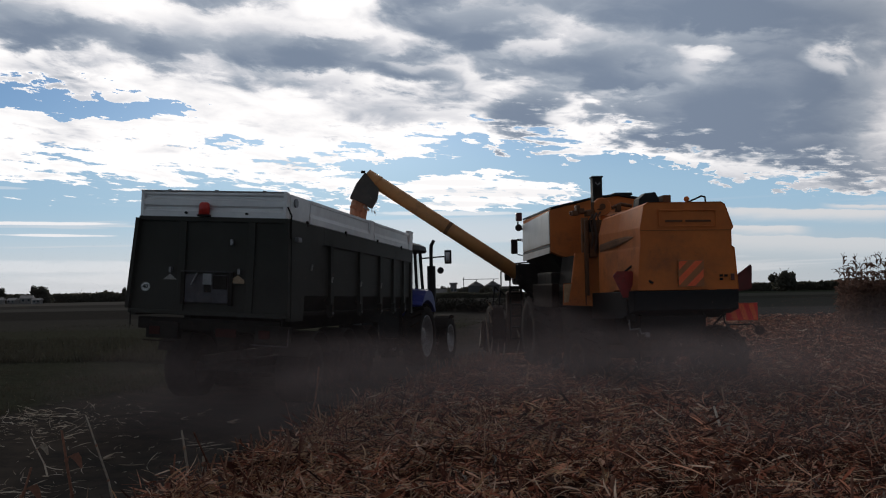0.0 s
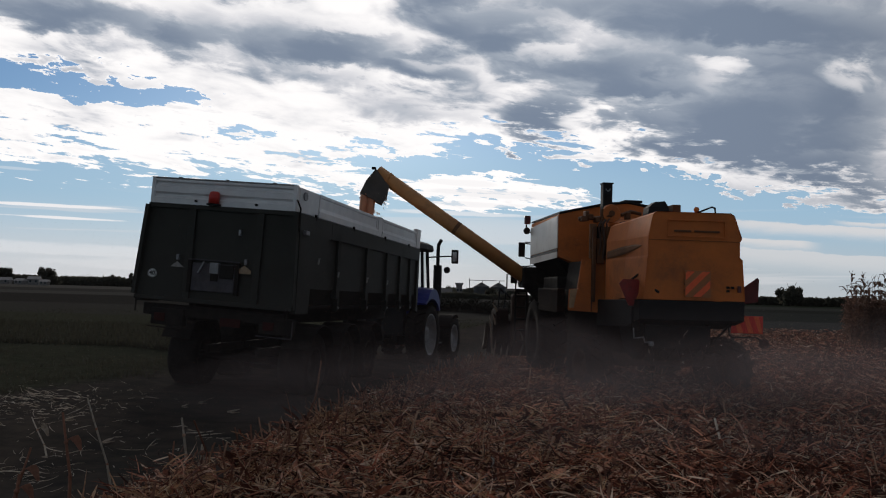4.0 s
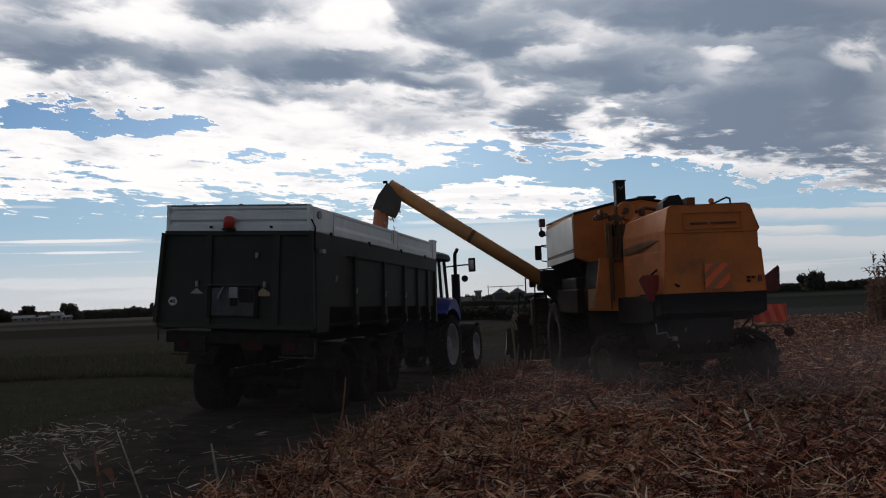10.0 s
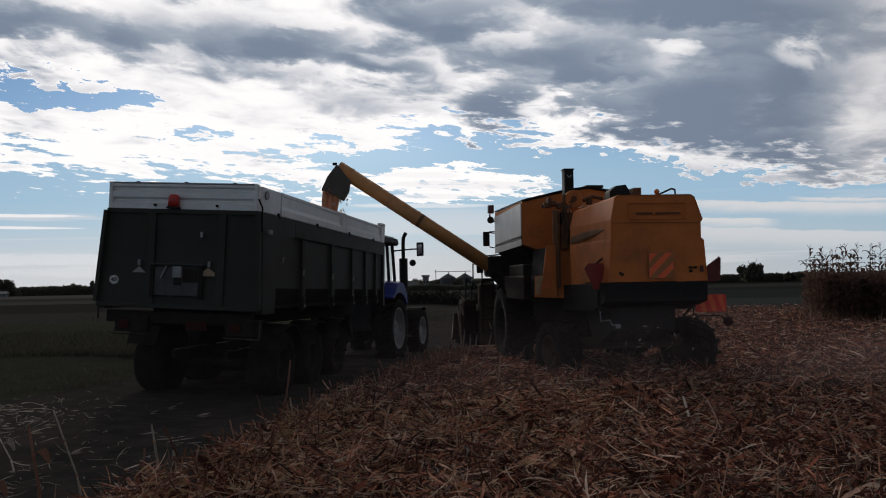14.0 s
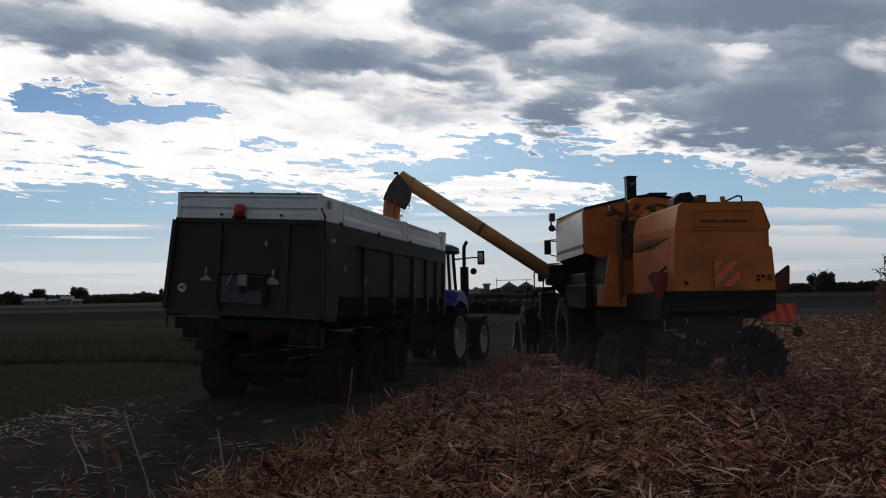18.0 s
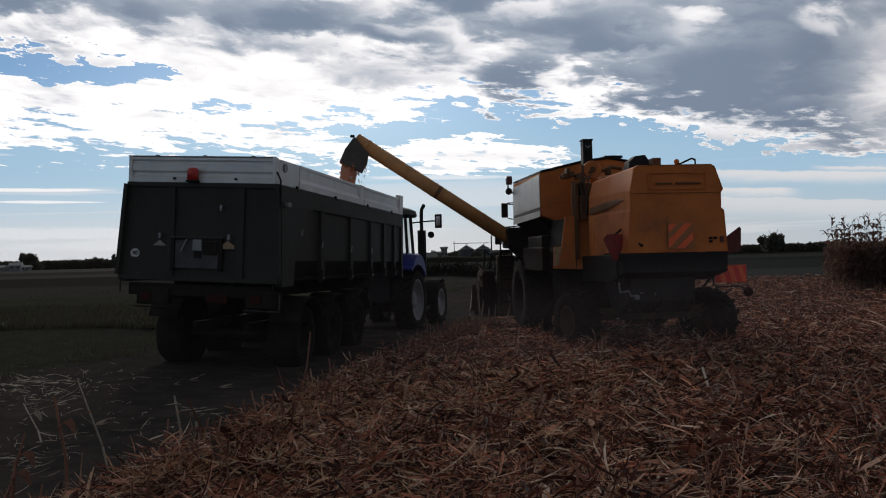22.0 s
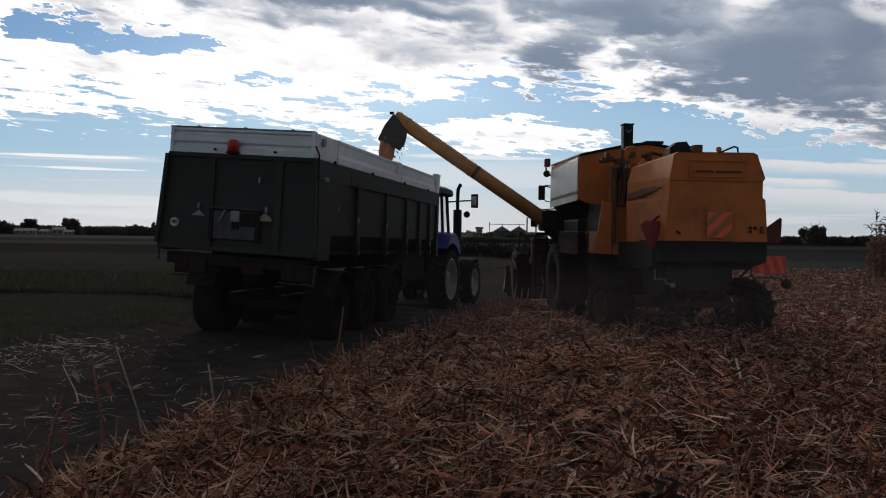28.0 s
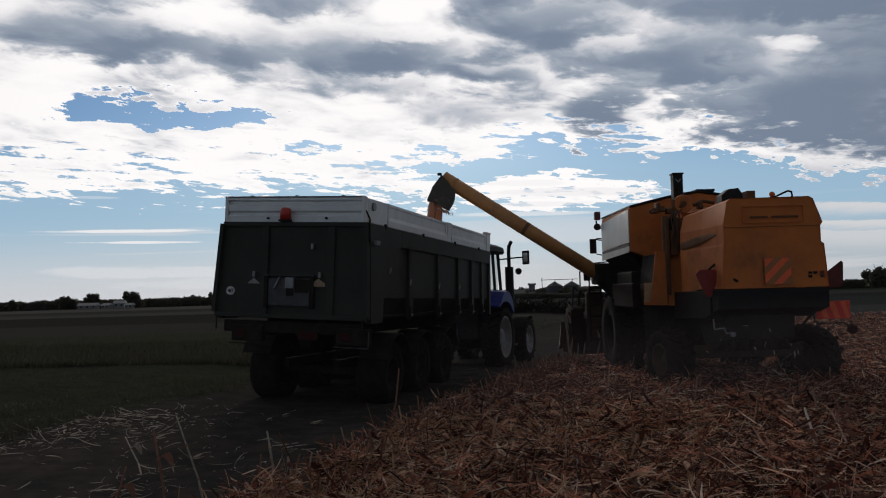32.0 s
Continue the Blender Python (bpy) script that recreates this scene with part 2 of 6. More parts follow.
# thin streaks: bearing, elevation, half widths, lean, strength
STREAKS = [
    (-0.425, 0.0815, 0.090, 0.0021, 0.010, 0.95), (-0.415, 0.0690, 0.075, 0.0016, 0.0, 0.9), (-0.400, 0.036, 0.120, 0.0080, -0.01, 0.35), (-0.30, 0.022, 0.16, 0.0080, 0.0, 0.25),
    (-0.46, 0.1180, 0.030, 0.0018, 0.0, 0.30),
    (0.02, 0.0935, 0.100, 0.0030, -0.02, 0.55), (0.09, 0.1160, 0.110, 0.0055, -0.03, 0.65), (0.05, 0.1040, 0.075, 0.0035, -0.02, 0.55), (0.03, 0.1290, 0.055, 0.0040, -0.03, 0.45),
    (0.22, 0.0860, 0.060, 0.0030, -0.05, 0.5),
]
# low shelves of cloud with a crisp top and a soft foot: bearing, top, half width, depth, strength
SHELVES = [
    (0.441, 0.0821, 0.133, 0.0125, 0.75),
    (0.368, 0.0685, 0.065, 0.0113, 0.75),
    (0.434, 0.0528, 0.139, 0.0210, 0.55),
    (0.503, 0.0829, 0.065, 0.0046, 0.75),
]
make_world()
sun_lamp = bpy.data.lights.new("sun", "SUN")
sun_lamp.energy, sun_lamp.angle, sun_lamp.color = 0.9, radians(12), (1.0, 0.93, 0.84)
sun = new("sun", sun_lamp)
sun.matrix_world = look((0, 0, 0), (-math.sin(radians(SUN_BEARING)), -math.cos(radians(SUN_BEARING)), -math.tan(radians(SUN_ELEVATION))))

# ---- materials ----
def surface(name, color, color2=None, rough=0.6, metal=0.0, scale=6.0, mix=1.0, bump=0.15, dirt=None, dirt_at=0.55, fine=60.0, coat=0.0):
    """Paint, metal, rubber or earth: two colours blended by noise, dirt in blotches, fine relief."""
    m = bpy.data.materials.new(name)
    m.use_nodes = True
    nt = m.node_tree
    bsdf = nt.nodes["Principled BSDF"]
    obj = nt.nodes.new("ShaderNodeTexCoord").outputs["Object"]
    n1 = noise_node(nt, obj, scale, 5.0, 0.6)
    n2 = noise_node(nt, obj, fine, 3.0, 0.6)
    col = mix_node(nt, math_node(nt, "MULTIPLY", ramp_node(nt, n1, 0.3, 0.7), mix), color, color2 or tuple(c * 0.75 for c in color))
    if dirt:
        d = ramp_node(nt, math_node(nt, "ADD", math_node(nt, "MULTIPLY", noise_node(nt, obj, scale * 0.4, 6.0, 0.7), 0.75), math_node(nt, "MULTIPLY", n2, 0.25)), dirt_at - 0.12, dirt_at + 0.14)
        col = mix_node(nt, math_node(nt, "MULTIPLY", d, 0.75), col, dirt)
        nt.links.new(math_node(nt, "ADD", rough, math_node(nt, "MULTIPLY", d, 0.3), clamp=True), bsdf.inputs["Roughness"])
    else:
        nt.links.new(math_node(nt, "ADD", rough - 0.06, math_node(nt, "MULTIPLY", n1, 0.12), clamp=True), bsdf.inputs["Roughness"])
    nt.links.new(col, bsdf.inputs["Base Color"])
    bsdf.inputs["Metallic"].default_value = metal
    bsdf.inputs["Coat Weight"].default_value = coat
    if bump:
        b = nt.nodes.new("ShaderNodeBump")
        b.inputs["Strength"].default_value, b.inputs["Distance"].default_value = bump, 0.01
        nt.links.new(n2, b.inputs["Height"])
        nt.links.new(b.outputs[0], bsdf.inputs["Normal"])
    return m


def dry_leaf(name, ramp, through_light=0.42):
    """Dead plant matter: each piece takes its own tone, light shows through a little."""
    m = bpy.data.materials.new(name)
    m.use_nodes = True
    nt = m.node_tree
    bsdf = nt.nodes["Principled BSDF"]
    geo = nt.nodes.new("ShaderNodeNewGeometry")
    r = nt.nodes.new("ShaderNodeValToRGB")
    els = r.color_ramp.elements
    for i, (p, c) in enumerate(ramp):
        e = els[i] if i < 2 else els.new(p)
        e.position, e.color = p, (*c, 1)
    nt.links.new(geo.outputs["Random Per Island"], r.inputs[0])
    obj = nt.nodes.new("ShaderNodeTexCoord").outputs["Object"]
    n = noise_node(nt, obj, 35.0, 4.0, 0.65)
    col = mix_node(nt, math_node(nt, "MULTIPLY", ramp_node(nt, n, 0.35, 0.75), 0.45), r.outputs[0], (0.055, 0.026, 0.019))
    nt.links.new(col, bsdf.inputs["Base Color"])
    bsdf.inputs["Roughness"].default_value = 0.7
    bsdf.inputs["Specular IOR Level"].default_value = 0.3
    tr = nt.nodes.new("ShaderNodeBsdfTranslucent")
    nt.links.new(col, tr.inputs[0])
    mx = nt.nodes.new("ShaderNodeMixShader")
    mx.inputs[0].default_value = through_light
    nt.links.new(bsdf.outputs[0], mx.inputs[1])
    nt.links.new(tr.outputs[0], mx.inputs[2])
    nt.links.new(mx.outputs[0], nt.nodes["Material Output"].inputs[0])
    return m


def dull(m, level):
    """Takes down the sheen of a dusty surface."""
    m.node_tree.nodes["Principled BSDF"].inputs["Specular IOR Level"].default_value = level
    return m


DUST = (0.11, 0.082, 0.06)
YELLOW = surface("combine_yellow_paint", (0.66, 0.195, 0.045), (0.53, 0.155, 0.040), 0.66, 0, 2.2, 0.9, 0.05, DUST, 0.60)
dull(YELLOW, 0.3)
YELLOW_PIPE = surface("pipe_yellow_paint", (0.62, 0.285, 0.095), (0.50, 0.22, 0.08), 0.45, 0, 3.0, 0.8, 0.05, DUST, 0.60)
# glancing sky reflection on the yellow tank side, given as a pale colour
PALE_SHEEN = surface("pale_sheen_paint", (0.52, 0.49, 0.45), (0.43, 0.40, 0.36), 0.4, 0, 2.0, 1.0, 0.04, (0.35, 0.31, 0.26), 0.62)
BLACK_PAINT = dull(surface("black_paint", (0.014, 0.014, 0.016), (0.02, 0.02, 0.02), 0.6, 0, 5.0, 1.0, 0.08, (0.026, 0.021, 0.019), 0.66), 0.20)
# steel and rubber kept extra dark, to deepen the shade under the machines
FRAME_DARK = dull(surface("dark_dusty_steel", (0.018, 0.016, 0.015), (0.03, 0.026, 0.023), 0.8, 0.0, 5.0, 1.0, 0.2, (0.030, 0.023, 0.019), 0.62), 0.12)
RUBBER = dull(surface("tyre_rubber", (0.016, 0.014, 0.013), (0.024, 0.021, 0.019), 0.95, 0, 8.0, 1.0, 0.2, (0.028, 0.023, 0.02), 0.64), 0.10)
STEEL = surface("galvanised_steel", (0.30, 0.30, 0.31), (0.22, 0.22, 0.23), 0.5, 0.5, 9.0, 1.0, 0.06)
ALU = surface("aluminium_boards", (0.78, 0.78, 0.78), (0.68, 0.68, 0.69), 0.45, 0.15, 3.0, 1.0, 0.04, (0.45, 0.43, 0.40), 0.66)
GREEN_BODY = dull(surface("dark_green_trailer_paint", (0.033, 0.033, 0.028), (0.041, 0.040, 0.034), 0.66, 0, 1.6, 1.0, 0.04, (0.03, 0.027, 0.024), 0.62), 0.28)
BLUE_PAINT = surface("tractor_blue_paint", (0.016, 0.030, 0.25), (0.013, 0.025, 0.20), 0.5, 0, 3.0, 1.0, 0.03, DUST, 0.66)
WHITE_RIM = surface("white_rim_paint", (0.36, 0.37, 0.38), (0.27, 0.27, 0.27), 0.55, 0, 6.0, 1.0, 0.05, DUST, 0.6)
RED_LENS = surface("red_plastic", (0.11, 0.012, 0.010), (0.08, 0.010, 0.009), 0.3, 0, 20.0, 1.0, 0.0)
RED_SIGN = surface("dull_red_reflector", (0.30, 0.022, 0.019), (0.21, 0.018, 0.016), 0.5, 0, 12.0, 1.0, 0.05, DUST, 0.62)
ORANGE_SIGN = surface("orange_red_reflective", (0.99, 0.165, 0.04), (0.95, 0.14, 0.04), 0.45, 0, 14.0, 1.0, 0.03)
PALE_STRIPE = surface("dusty_pale_stripe", (0.44, 0.155, 0.045), (0.37, 0.135, 0.045), 0.5, 0, 14.0, 1.0, 0.03)
ORANGE_LENS = surface("red_orange_plastic", (0.58, 0.040, 0.030), (0.48, 0.033, 0.026), 0.3, 0, 20.0, 1.0, 0.0)
STICKER = surface("white_sticker", (0.80, 0.80, 0.78), (0.7, 0.7, 0.68), 0.4, 0, 20.0, 1.0, 0.0)
YELLOW_STICKER = surface("yellow_sticker", (0.36, 0.26, 0.15), (0.28, 0.17, 0.10), 0.4, 0, 20.0, 1.0, 0.0)
BOARD_GREY = dull(surface("worn_grey_plate", (0.085, 0.078, 0.088), (0.042, 0.038, 0.046), 0.5, 0.2, 5.0, 1.0, 0.05, DUST, 0.62), 0.30)
RUBBER_SPOUT = surface("black_rubber_spout", (0.075, 0.070, 0.065), (0.10, 0.09, 0.08), 0.75, 0, 6.0, 1.0, 0.1, DUST, 0.62)
GRAIN = surface("maize_grain", (0.66, 0.27, 0.14), (0.56, 0.27, 0.16), 0.6, 0, 40.0, 1.0, 0.3)

LEAF_LITTER = dry_leaf("maize_litter", [(0.0, (0.020, 0.009, 0.007)), (0.48, (0.118, 0.038, 0.026)), (0.72, (0.50, 0.180, 0.110)), (0.88, (0.86, 0.43, 0.28)), (1.0, (0.98, 0.80, 0.63))])
STALK = dry_leaf("maize_stalk", [(0.0, (0.20, 0.085, 0.055)), (0.6, (0.36, 0.17, 0.11)), (1.0, (0.56, 0.37, 0.25))], 0.1)
# near-white colour stands for chaff dust glaring in the sun
DUST_WHITE = dry_leaf("sunlit_chaff", [(0.0, (0.90, 0.87, 0.82)), (1.0, (0.97, 0.95, 0.93))], 0.85)
BRIGHT_STRAW = dry_leaf("sun_bleached_straw", [(0.0, (0.62, 0.40, 0.24)), (1.0, (0.95, 0.78, 0.58))], 0.4)
TAN_LEAF = dry_leaf("tan_leaf_litter", [(0.0, (0.36, 0.19, 0.105)), (0.6, (0.62, 0.36, 0.20)), (1.0, (0.92, 0.66, 0.44))], 0.45)
PALE_HUSK = dry_leaf("pale_husk", [(0.0, (0.40, 0.33, 0.26)), (1.0, (0.68, 0.62, 0.53))], 0.3)
CORN_LEAF = dry_leaf("standing_maize", [(0.0, (0.10, 0.062, 0.050)), (1.0, (0.27, 0.165, 0.125))], 0.5)
CORN_FAR = dry_leaf("far_maize", [(0.0, (0.020, 0.023, 0.016)), (1.0, (0.034, 0.037, 0.025))], 0.04)
GRASS = dry_leaf("verge_grass", [(0.0, (0.036, 0.040, 0.027)), (1.0, (0.050, 0.054, 0.036))], 0.5)
# skyline leaves greyed and lightened, with the haze of distance in their colour
TREE_LEAF = dry_leaf("tree_leaves", [(0.0, (0.085, 0.088, 0.070)), (1.0, (0.120, 0.120, 0.090))], 0.55)
BARK = surface("bark", (0.06, 0.045, 0.035), (0.04, 0.03, 0.025), 0.9, 0, 8.0, 1.0, 0.5)
PLASTER = surface("grey_plaster", (0.20, 0.19, 0.18), (0.15, 0.14, 0.14), 0.85, 0, 1.0, 1.0, 0.1)
ROOF_TILE = surface("pale_weathered_roof", (0.42, 0.40, 0.38), (0.30, 0.28, 0.27), 0.85, 0, 2.0, 1.0, 0.2)
SILO_STEEL = surface("silo_steel", (0.060, 0.062, 0.066), (0.045, 0.047, 0.05), 0.6, 0.2, 0.5, 1.0, 0.05)
WINDOW_DARK = surface("dark_glazing", (0.02, 0.025, 0.03), (0.03, 0.035, 0.04), 0.15, 0, 2.0, 1.0, 0.0)
CAB_GLASS = surface("tinted_cab_glass", (0.62, 0.66, 0.66), (0.56, 0.60, 0.60), 0.06, 0, 1.0, 1.0, 0.0)
CAB_GLASS.node_tree.nodes["Principled BSDF"].inputs["Transmission Weight"].default_value = 1.0
CAB_GLASS.node_tree.nodes["Principled BSDF"].inputs["IOR"].default_value = 1.06
TAN_PATCH = surface("bleached_dusty_paint", (0.52, 0.36, 0.21), (0.42, 0.26, 0.13), 0.7, 0, 5.0, 1.0, 0.1, DUST, 0.6)
MIRROR_GLASS = surface("mirror_glass", (0.6, 0.6, 0.62), None, 0.08, 1.0, 2.0, 0.0, 0.0)


def ground_material():
    m = bpy.data.materials.new("field_ground")
    m.use_nodes = True
    nt = m.node_tree
    bsdf = nt.nodes["Principled BSDF"]
    pos = nt.nodes.new("ShaderNodeNewGeometry").outputs["Position"]
    sep = nt.nodes.new("ShaderNodeSeparateXYZ")
    nt.links.new(pos, sep.inputs[0])
    x, y, _ = sep.outputs
    n_big = noise_node(nt, pos, 0.35, 5.0, 0.6)
    n_mid = noise_node(nt, pos, 2.5, 6.0, 0.65)
    n_fine = noise_node(nt, pos, 30.0, 5.0, 0.7)
    soil = mix_node(nt, ramp_node(nt, math_node(nt, "ADD", math_node(nt, "MULTIPLY", n_mid, 0.6), math_node(nt, "MULTIPLY", n_big, 0.4)), 0.40, 0.62), (0.036, 0.036, 0.034), (0.072, 0.061, 0.054))
    soil = mix_node(nt, math_node(nt, "MULTIPLY", ramp_node(nt, n_fine, 0.45, 0.75), 0.5), soil, (0.075, 0.062, 0.050))
    straw = mix_node(nt, ramp_node(nt, n_fine, 0.35, 0.65), (0.035, 0.020, 0.016), (0.15, 0.088, 0.066))
    grass = mix_node(nt, ramp_node(nt, n_mid, 0.3, 0.7), (0.032, 0.036, 0.025), (0.050, 0.053, 0.036))
    grass = mix_node(nt, ramp_node(nt, n_big, 0.5, 0.75), grass, (0.034, 0.033, 0.024))
    wob = math_node(nt, "MULTIPLY", math_node(nt, "SUBTRACT", n_big, 0.5), 2.2)
    # side of the wheel track on which a point lies
    s = math_node(nt, "SUBTRACT", x, math_node(nt, "MULTIPLY", y, 0.225))
    side = math_node(nt, "ADD", s, math_node(nt, "MULTIPLY", wob, 0.3))
    col = mix_node(nt, ramp_node(nt, side, -4.4, -3.8), soil, straw)
    left = math_node(nt, "ADD", s, wob)
    col = mix_node(nt, ramp_node(nt, left, -10.0, -8.8, 1.0, 0.0), col, grass)
    # a darker strip, then a paler one, across the verge side
    for d0, d1, strip in ((27.5, 30.0, (0.021, 0.025, 0.015)), (43.0, 47.0, (0.052, 0.054, 0.038))):
        west = math_node(nt, "MULTIPLY", ramp_node(nt, left, -10.5, -9.5, 1.0, 0.0), ramp_node(nt, math_node(nt, "ADD", y, math_node(nt, "MULTIPLY", wob, 1.5)), d0, d1))
        col = mix_node(nt, west, col, strip)
    # far fields: stubble, then ploughed, then green strips; left tones lightened for distant haze
    far = math_node(nt, "ADD", y, math_node(nt, "MULTIPLY", wob, 2.0))
    east = ramp_node(nt, math_node(nt, "SUBTRACT", x, math_node(nt, "MULTIPLY", y, 0.12)), 0.0, 6.0)
    for d0, d1, left_col, right_col in ((56.0, 60.0, (0.058, 0.056, 0.049), (0.062, 0.064, 0.062)), (84.0, 90.0, (0.042, 0.040, 0.036), (0.042, 0.046, 0.042)),
                                        (150.0, 156.0, (0.085, 0.082, 0.075), (0.036, 0.038, 0.034)), (200.0, 210.0, (0.060, 0.058, 0.052), (0.055, 0.058, 0.052)), (300.0, 315.0, (0.11, 0.105, 0.095), (0.030, 0.036, 0.026))):
        col = mix_node(nt, ramp_node(nt, far, d0, d1), col, mix_node(nt, east, left_col, right_col))
    nt.links.new(col, bsdf.inputs["Base Color"])
    bsdf.inputs["Roughness"].default_value = 0.95
    bsdf.inputs["Specular IOR Level"].default_value = 0.0
    b = nt.nodes.new("ShaderNodeBump")
    b.inputs["Strength"].default_value, b.inputs["Distance"].default_value = 0.5, 0.04
    nt.links.new(math_node(nt, "ADD", n_mid, math_node(nt, "MULTIPLY", n_fine, 0.4)), b.inputs["Height"])
    nt.links.new(b.outputs[0], bsdf.inputs["Normal"])
    return m


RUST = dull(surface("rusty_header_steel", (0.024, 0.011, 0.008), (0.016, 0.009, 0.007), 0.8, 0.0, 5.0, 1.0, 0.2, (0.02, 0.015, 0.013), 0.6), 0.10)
AXLE_BROWN = dull(surface("mud_brown_steel", (0.11, 0.075, 0.06), (0.08, 0.055, 0.045), 0.85, 0.0, 4.0, 1.0, 0.2, (0.05, 0.038, 0.03), 0.6), 0.10)
GROUND = ground_material()

BOARD_RED = surface("bright_red_reflective", (0.90, 0.055, 0.03), (0.80, 0.05, 0.03), 0.5, 0, 14.0, 1.0, 0.03)
DUSTY_RIM = surface("dusty_dark_rim", (0.075, 0.045, 0.022), (0.05, 0.032, 0.02), 0.8, 0, 6.0, 1.0, 0.1, (0.06, 0.045, 0.035), 0.55)
DUST_SHADE_YELLOW = surface("dust_caked_and_shade_yellow", (0.30, 0.125, 0.045), (0.20, 0.09, 0.04), 0.75, 0, 3.0, 1.0, 0.1, (0.09, 0.062, 0.045), 0.52)
SOOT = surface("sooty_yellow_paint", (0.17, 0.065, 0.02), (0.11, 0.045, 0.018), 0.7, 0, 4.0, 1.0, 0.1, (0.06, 0.04, 0.03), 0.55)
PLATE_RED = dull(surface("dim_red_plate", (0.050, 0.011, 0.009), (0.036, 0.010, 0.008), 0.6, 0, 14.0, 1.0, 0.0), 0.1)
DUSKY_RED = surface("dusky_red_board", (0.15, 0.020, 0.018), (0.11, 0.016, 0.014), 0.6, 0, 8.0, 1.0, 0.05, (0.06, 0.04, 0.03), 0.6)
FADED_WHITE = surface("faded_white_reflector_and_glint", (0.34, 0.33, 0.31), (0.26, 0.25, 0.24), 0.5, 0, 20.0, 1.0, 0.0)



def dust_material():
    """Thin hanging dust and added haze veils: mostly clear, thickest where a puff is deepest along its y axis."""
    m = bpy.data.materials.new("hanging_dust_and_veil")
    m.use_nodes = True
    nt = m.node_tree
    obj = nt.nodes.new("ShaderNodeTexCoord").outputs["Object"]
    sep = nt.nodes.new("ShaderNodeSeparateXYZ")
    nt.links.new(obj, sep.inputs[0])
    deep = ramp_node(nt, math_node(nt, "ABSOLUTE", sep.outputs[1]), 0.10, 1.0)
    cloudy = ramp_node(nt, noise_node(nt, obj, 1.6, 4.0, 0.55, 0.4), 0.25, 0.75, 0.35, 1.0)
    diff = nt.nodes.new("ShaderNodeBsdfDiffuse")
    diff.inputs[0].default_value = (0.42, 0.325, 0.30, 1)
    mx = nt.nodes.new("ShaderNodeMixShader")
    nt.links.new(math_node(nt, "MULTIPLY", math_node(nt, "MULTIPLY", deep, cloudy), 0.33), mx.inputs[0])
    nt.links.new(nt.nodes.new("ShaderNodeBsdfTransparent").outputs[0], mx.inputs[1])
    nt.links.new(diff.outputs[0], mx.inputs[2])
    nt.links.new(mx.outputs[0], nt.nodes["Material Output"].inputs[0])
    return m


DUST_HAZE = dust_material()

# ---- mesh tools ----
def smooth01(t):
    t = min(max(t, 0.0), 1.0)
    return t * t * (3 - 2 * t)


def ground_z(x, y):
    """Height of the earth: flat round the camera, falling gently beyond, with low bumps."""
    s = x - 0.225 * y
    z = -0.36 * smooth01((y - 17) / 10)
    z -= 0.09 * math.exp(-((s + 5.3) / 1.1) ** 2)                           # worn wheel track
    z -= 0.25 * math.exp(-((s + 14.0) / 1.6) ** 2)                          # shallow ditch beside the track
    near = 1.0 / (1.0 + (max(y, 0) / 30.0) ** 2)
    z += 0.018 * near * noise.noise(Vector((x * 0.7, y * 0.7, 0.3))) + 0.012 * near * noise.noise(Vector((x * 2.3, y * 2.3, 5.0)))
    return z


def finish(name, bm, material, smooth=False):
    me = bpy.data.meshes.new(name)
    bm.normal_update()
    if smooth:
        for f in bm.faces:
            f.smooth = True
    bm.to_mesh(me)
    bm.free()
    me.materials.append(material)
    return me


def part(name, bm, material, parent, label="", smooth=False):
    ob = new(name, finish(name, bm, material, smooth))
    ob.parent = parent
    return tagged(ob, label) if label else ob


def thing(name, m, label, category, group="", kind=""):
    ob = new(name)
    ob.empty_display_size = 0.2
    ob.matrix_basis = m
    return tagged(ob, label, category, group, kind)


def box(bm, x0, x1, y0, y1, z0, z1, bevel=0.0):
    r = bmesh.ops.create_cube(bm, size=1.0)
    vs = r["verts"]
    for v in vs:
        v.co = Vector((x0 + (v.co.x + 0.5) * (x1 - x0), y0 + (v.co.y + 0.5) * (y1 - y0), z0 + (v.co.z + 0.5) * (z1 - z0)))
    if bevel:
        es = list({e for v in vs for e in v.link_edges})
        bmesh.ops.bevel(bm, geom=es, offset=bevel, segments=2, profile=0.6, affect="EDGES")
    return bm


def boxed(*a, **k):
    return box(bmesh.new(), *a, **k)


def axis_matrix(p, q):
    p, q = Vector(p), Vector(q)
    return Matrix.Translation((p + q) / 2) @ (q - p).to_track_quat("Z", "Y").to_matrix().to_4x4(), (q - p).length


def rod(bm, p, q, r, r2=None, seg=10):
    m, n = axis_matrix(p, q)
    bmesh.ops.create_cone(bm, cap_ends=True, segments=seg, radius1=r, radius2=r if r2 is None else r2, depth=n, matrix=m)
    return bm


def rods(points, r, seg=8):
    """A bent tube through the points."""
    bm = bmesh.new()
    for p, q in zip(points, points[1:]):
        rod(bm, p, q, r, seg=seg)
    for p in points[1:-1]:
        bmesh.ops.create_uvsphere(bm, u_segments=seg, v_segments=5, radius=r * 1.02, matrix=Matrix.Translation(p))
    return bm


def beam(bm, p, q, w, h):
    """A square bar from p to q."""
    m, n = axis_matrix(p, q)
    vs = bmesh.ops.create_cube(bm, size=1.0)["verts"]
    bmesh.ops.transform(bm, matrix=m @ Matrix.Diagonal((w, h, n, 1)), verts=vs)
    return bm


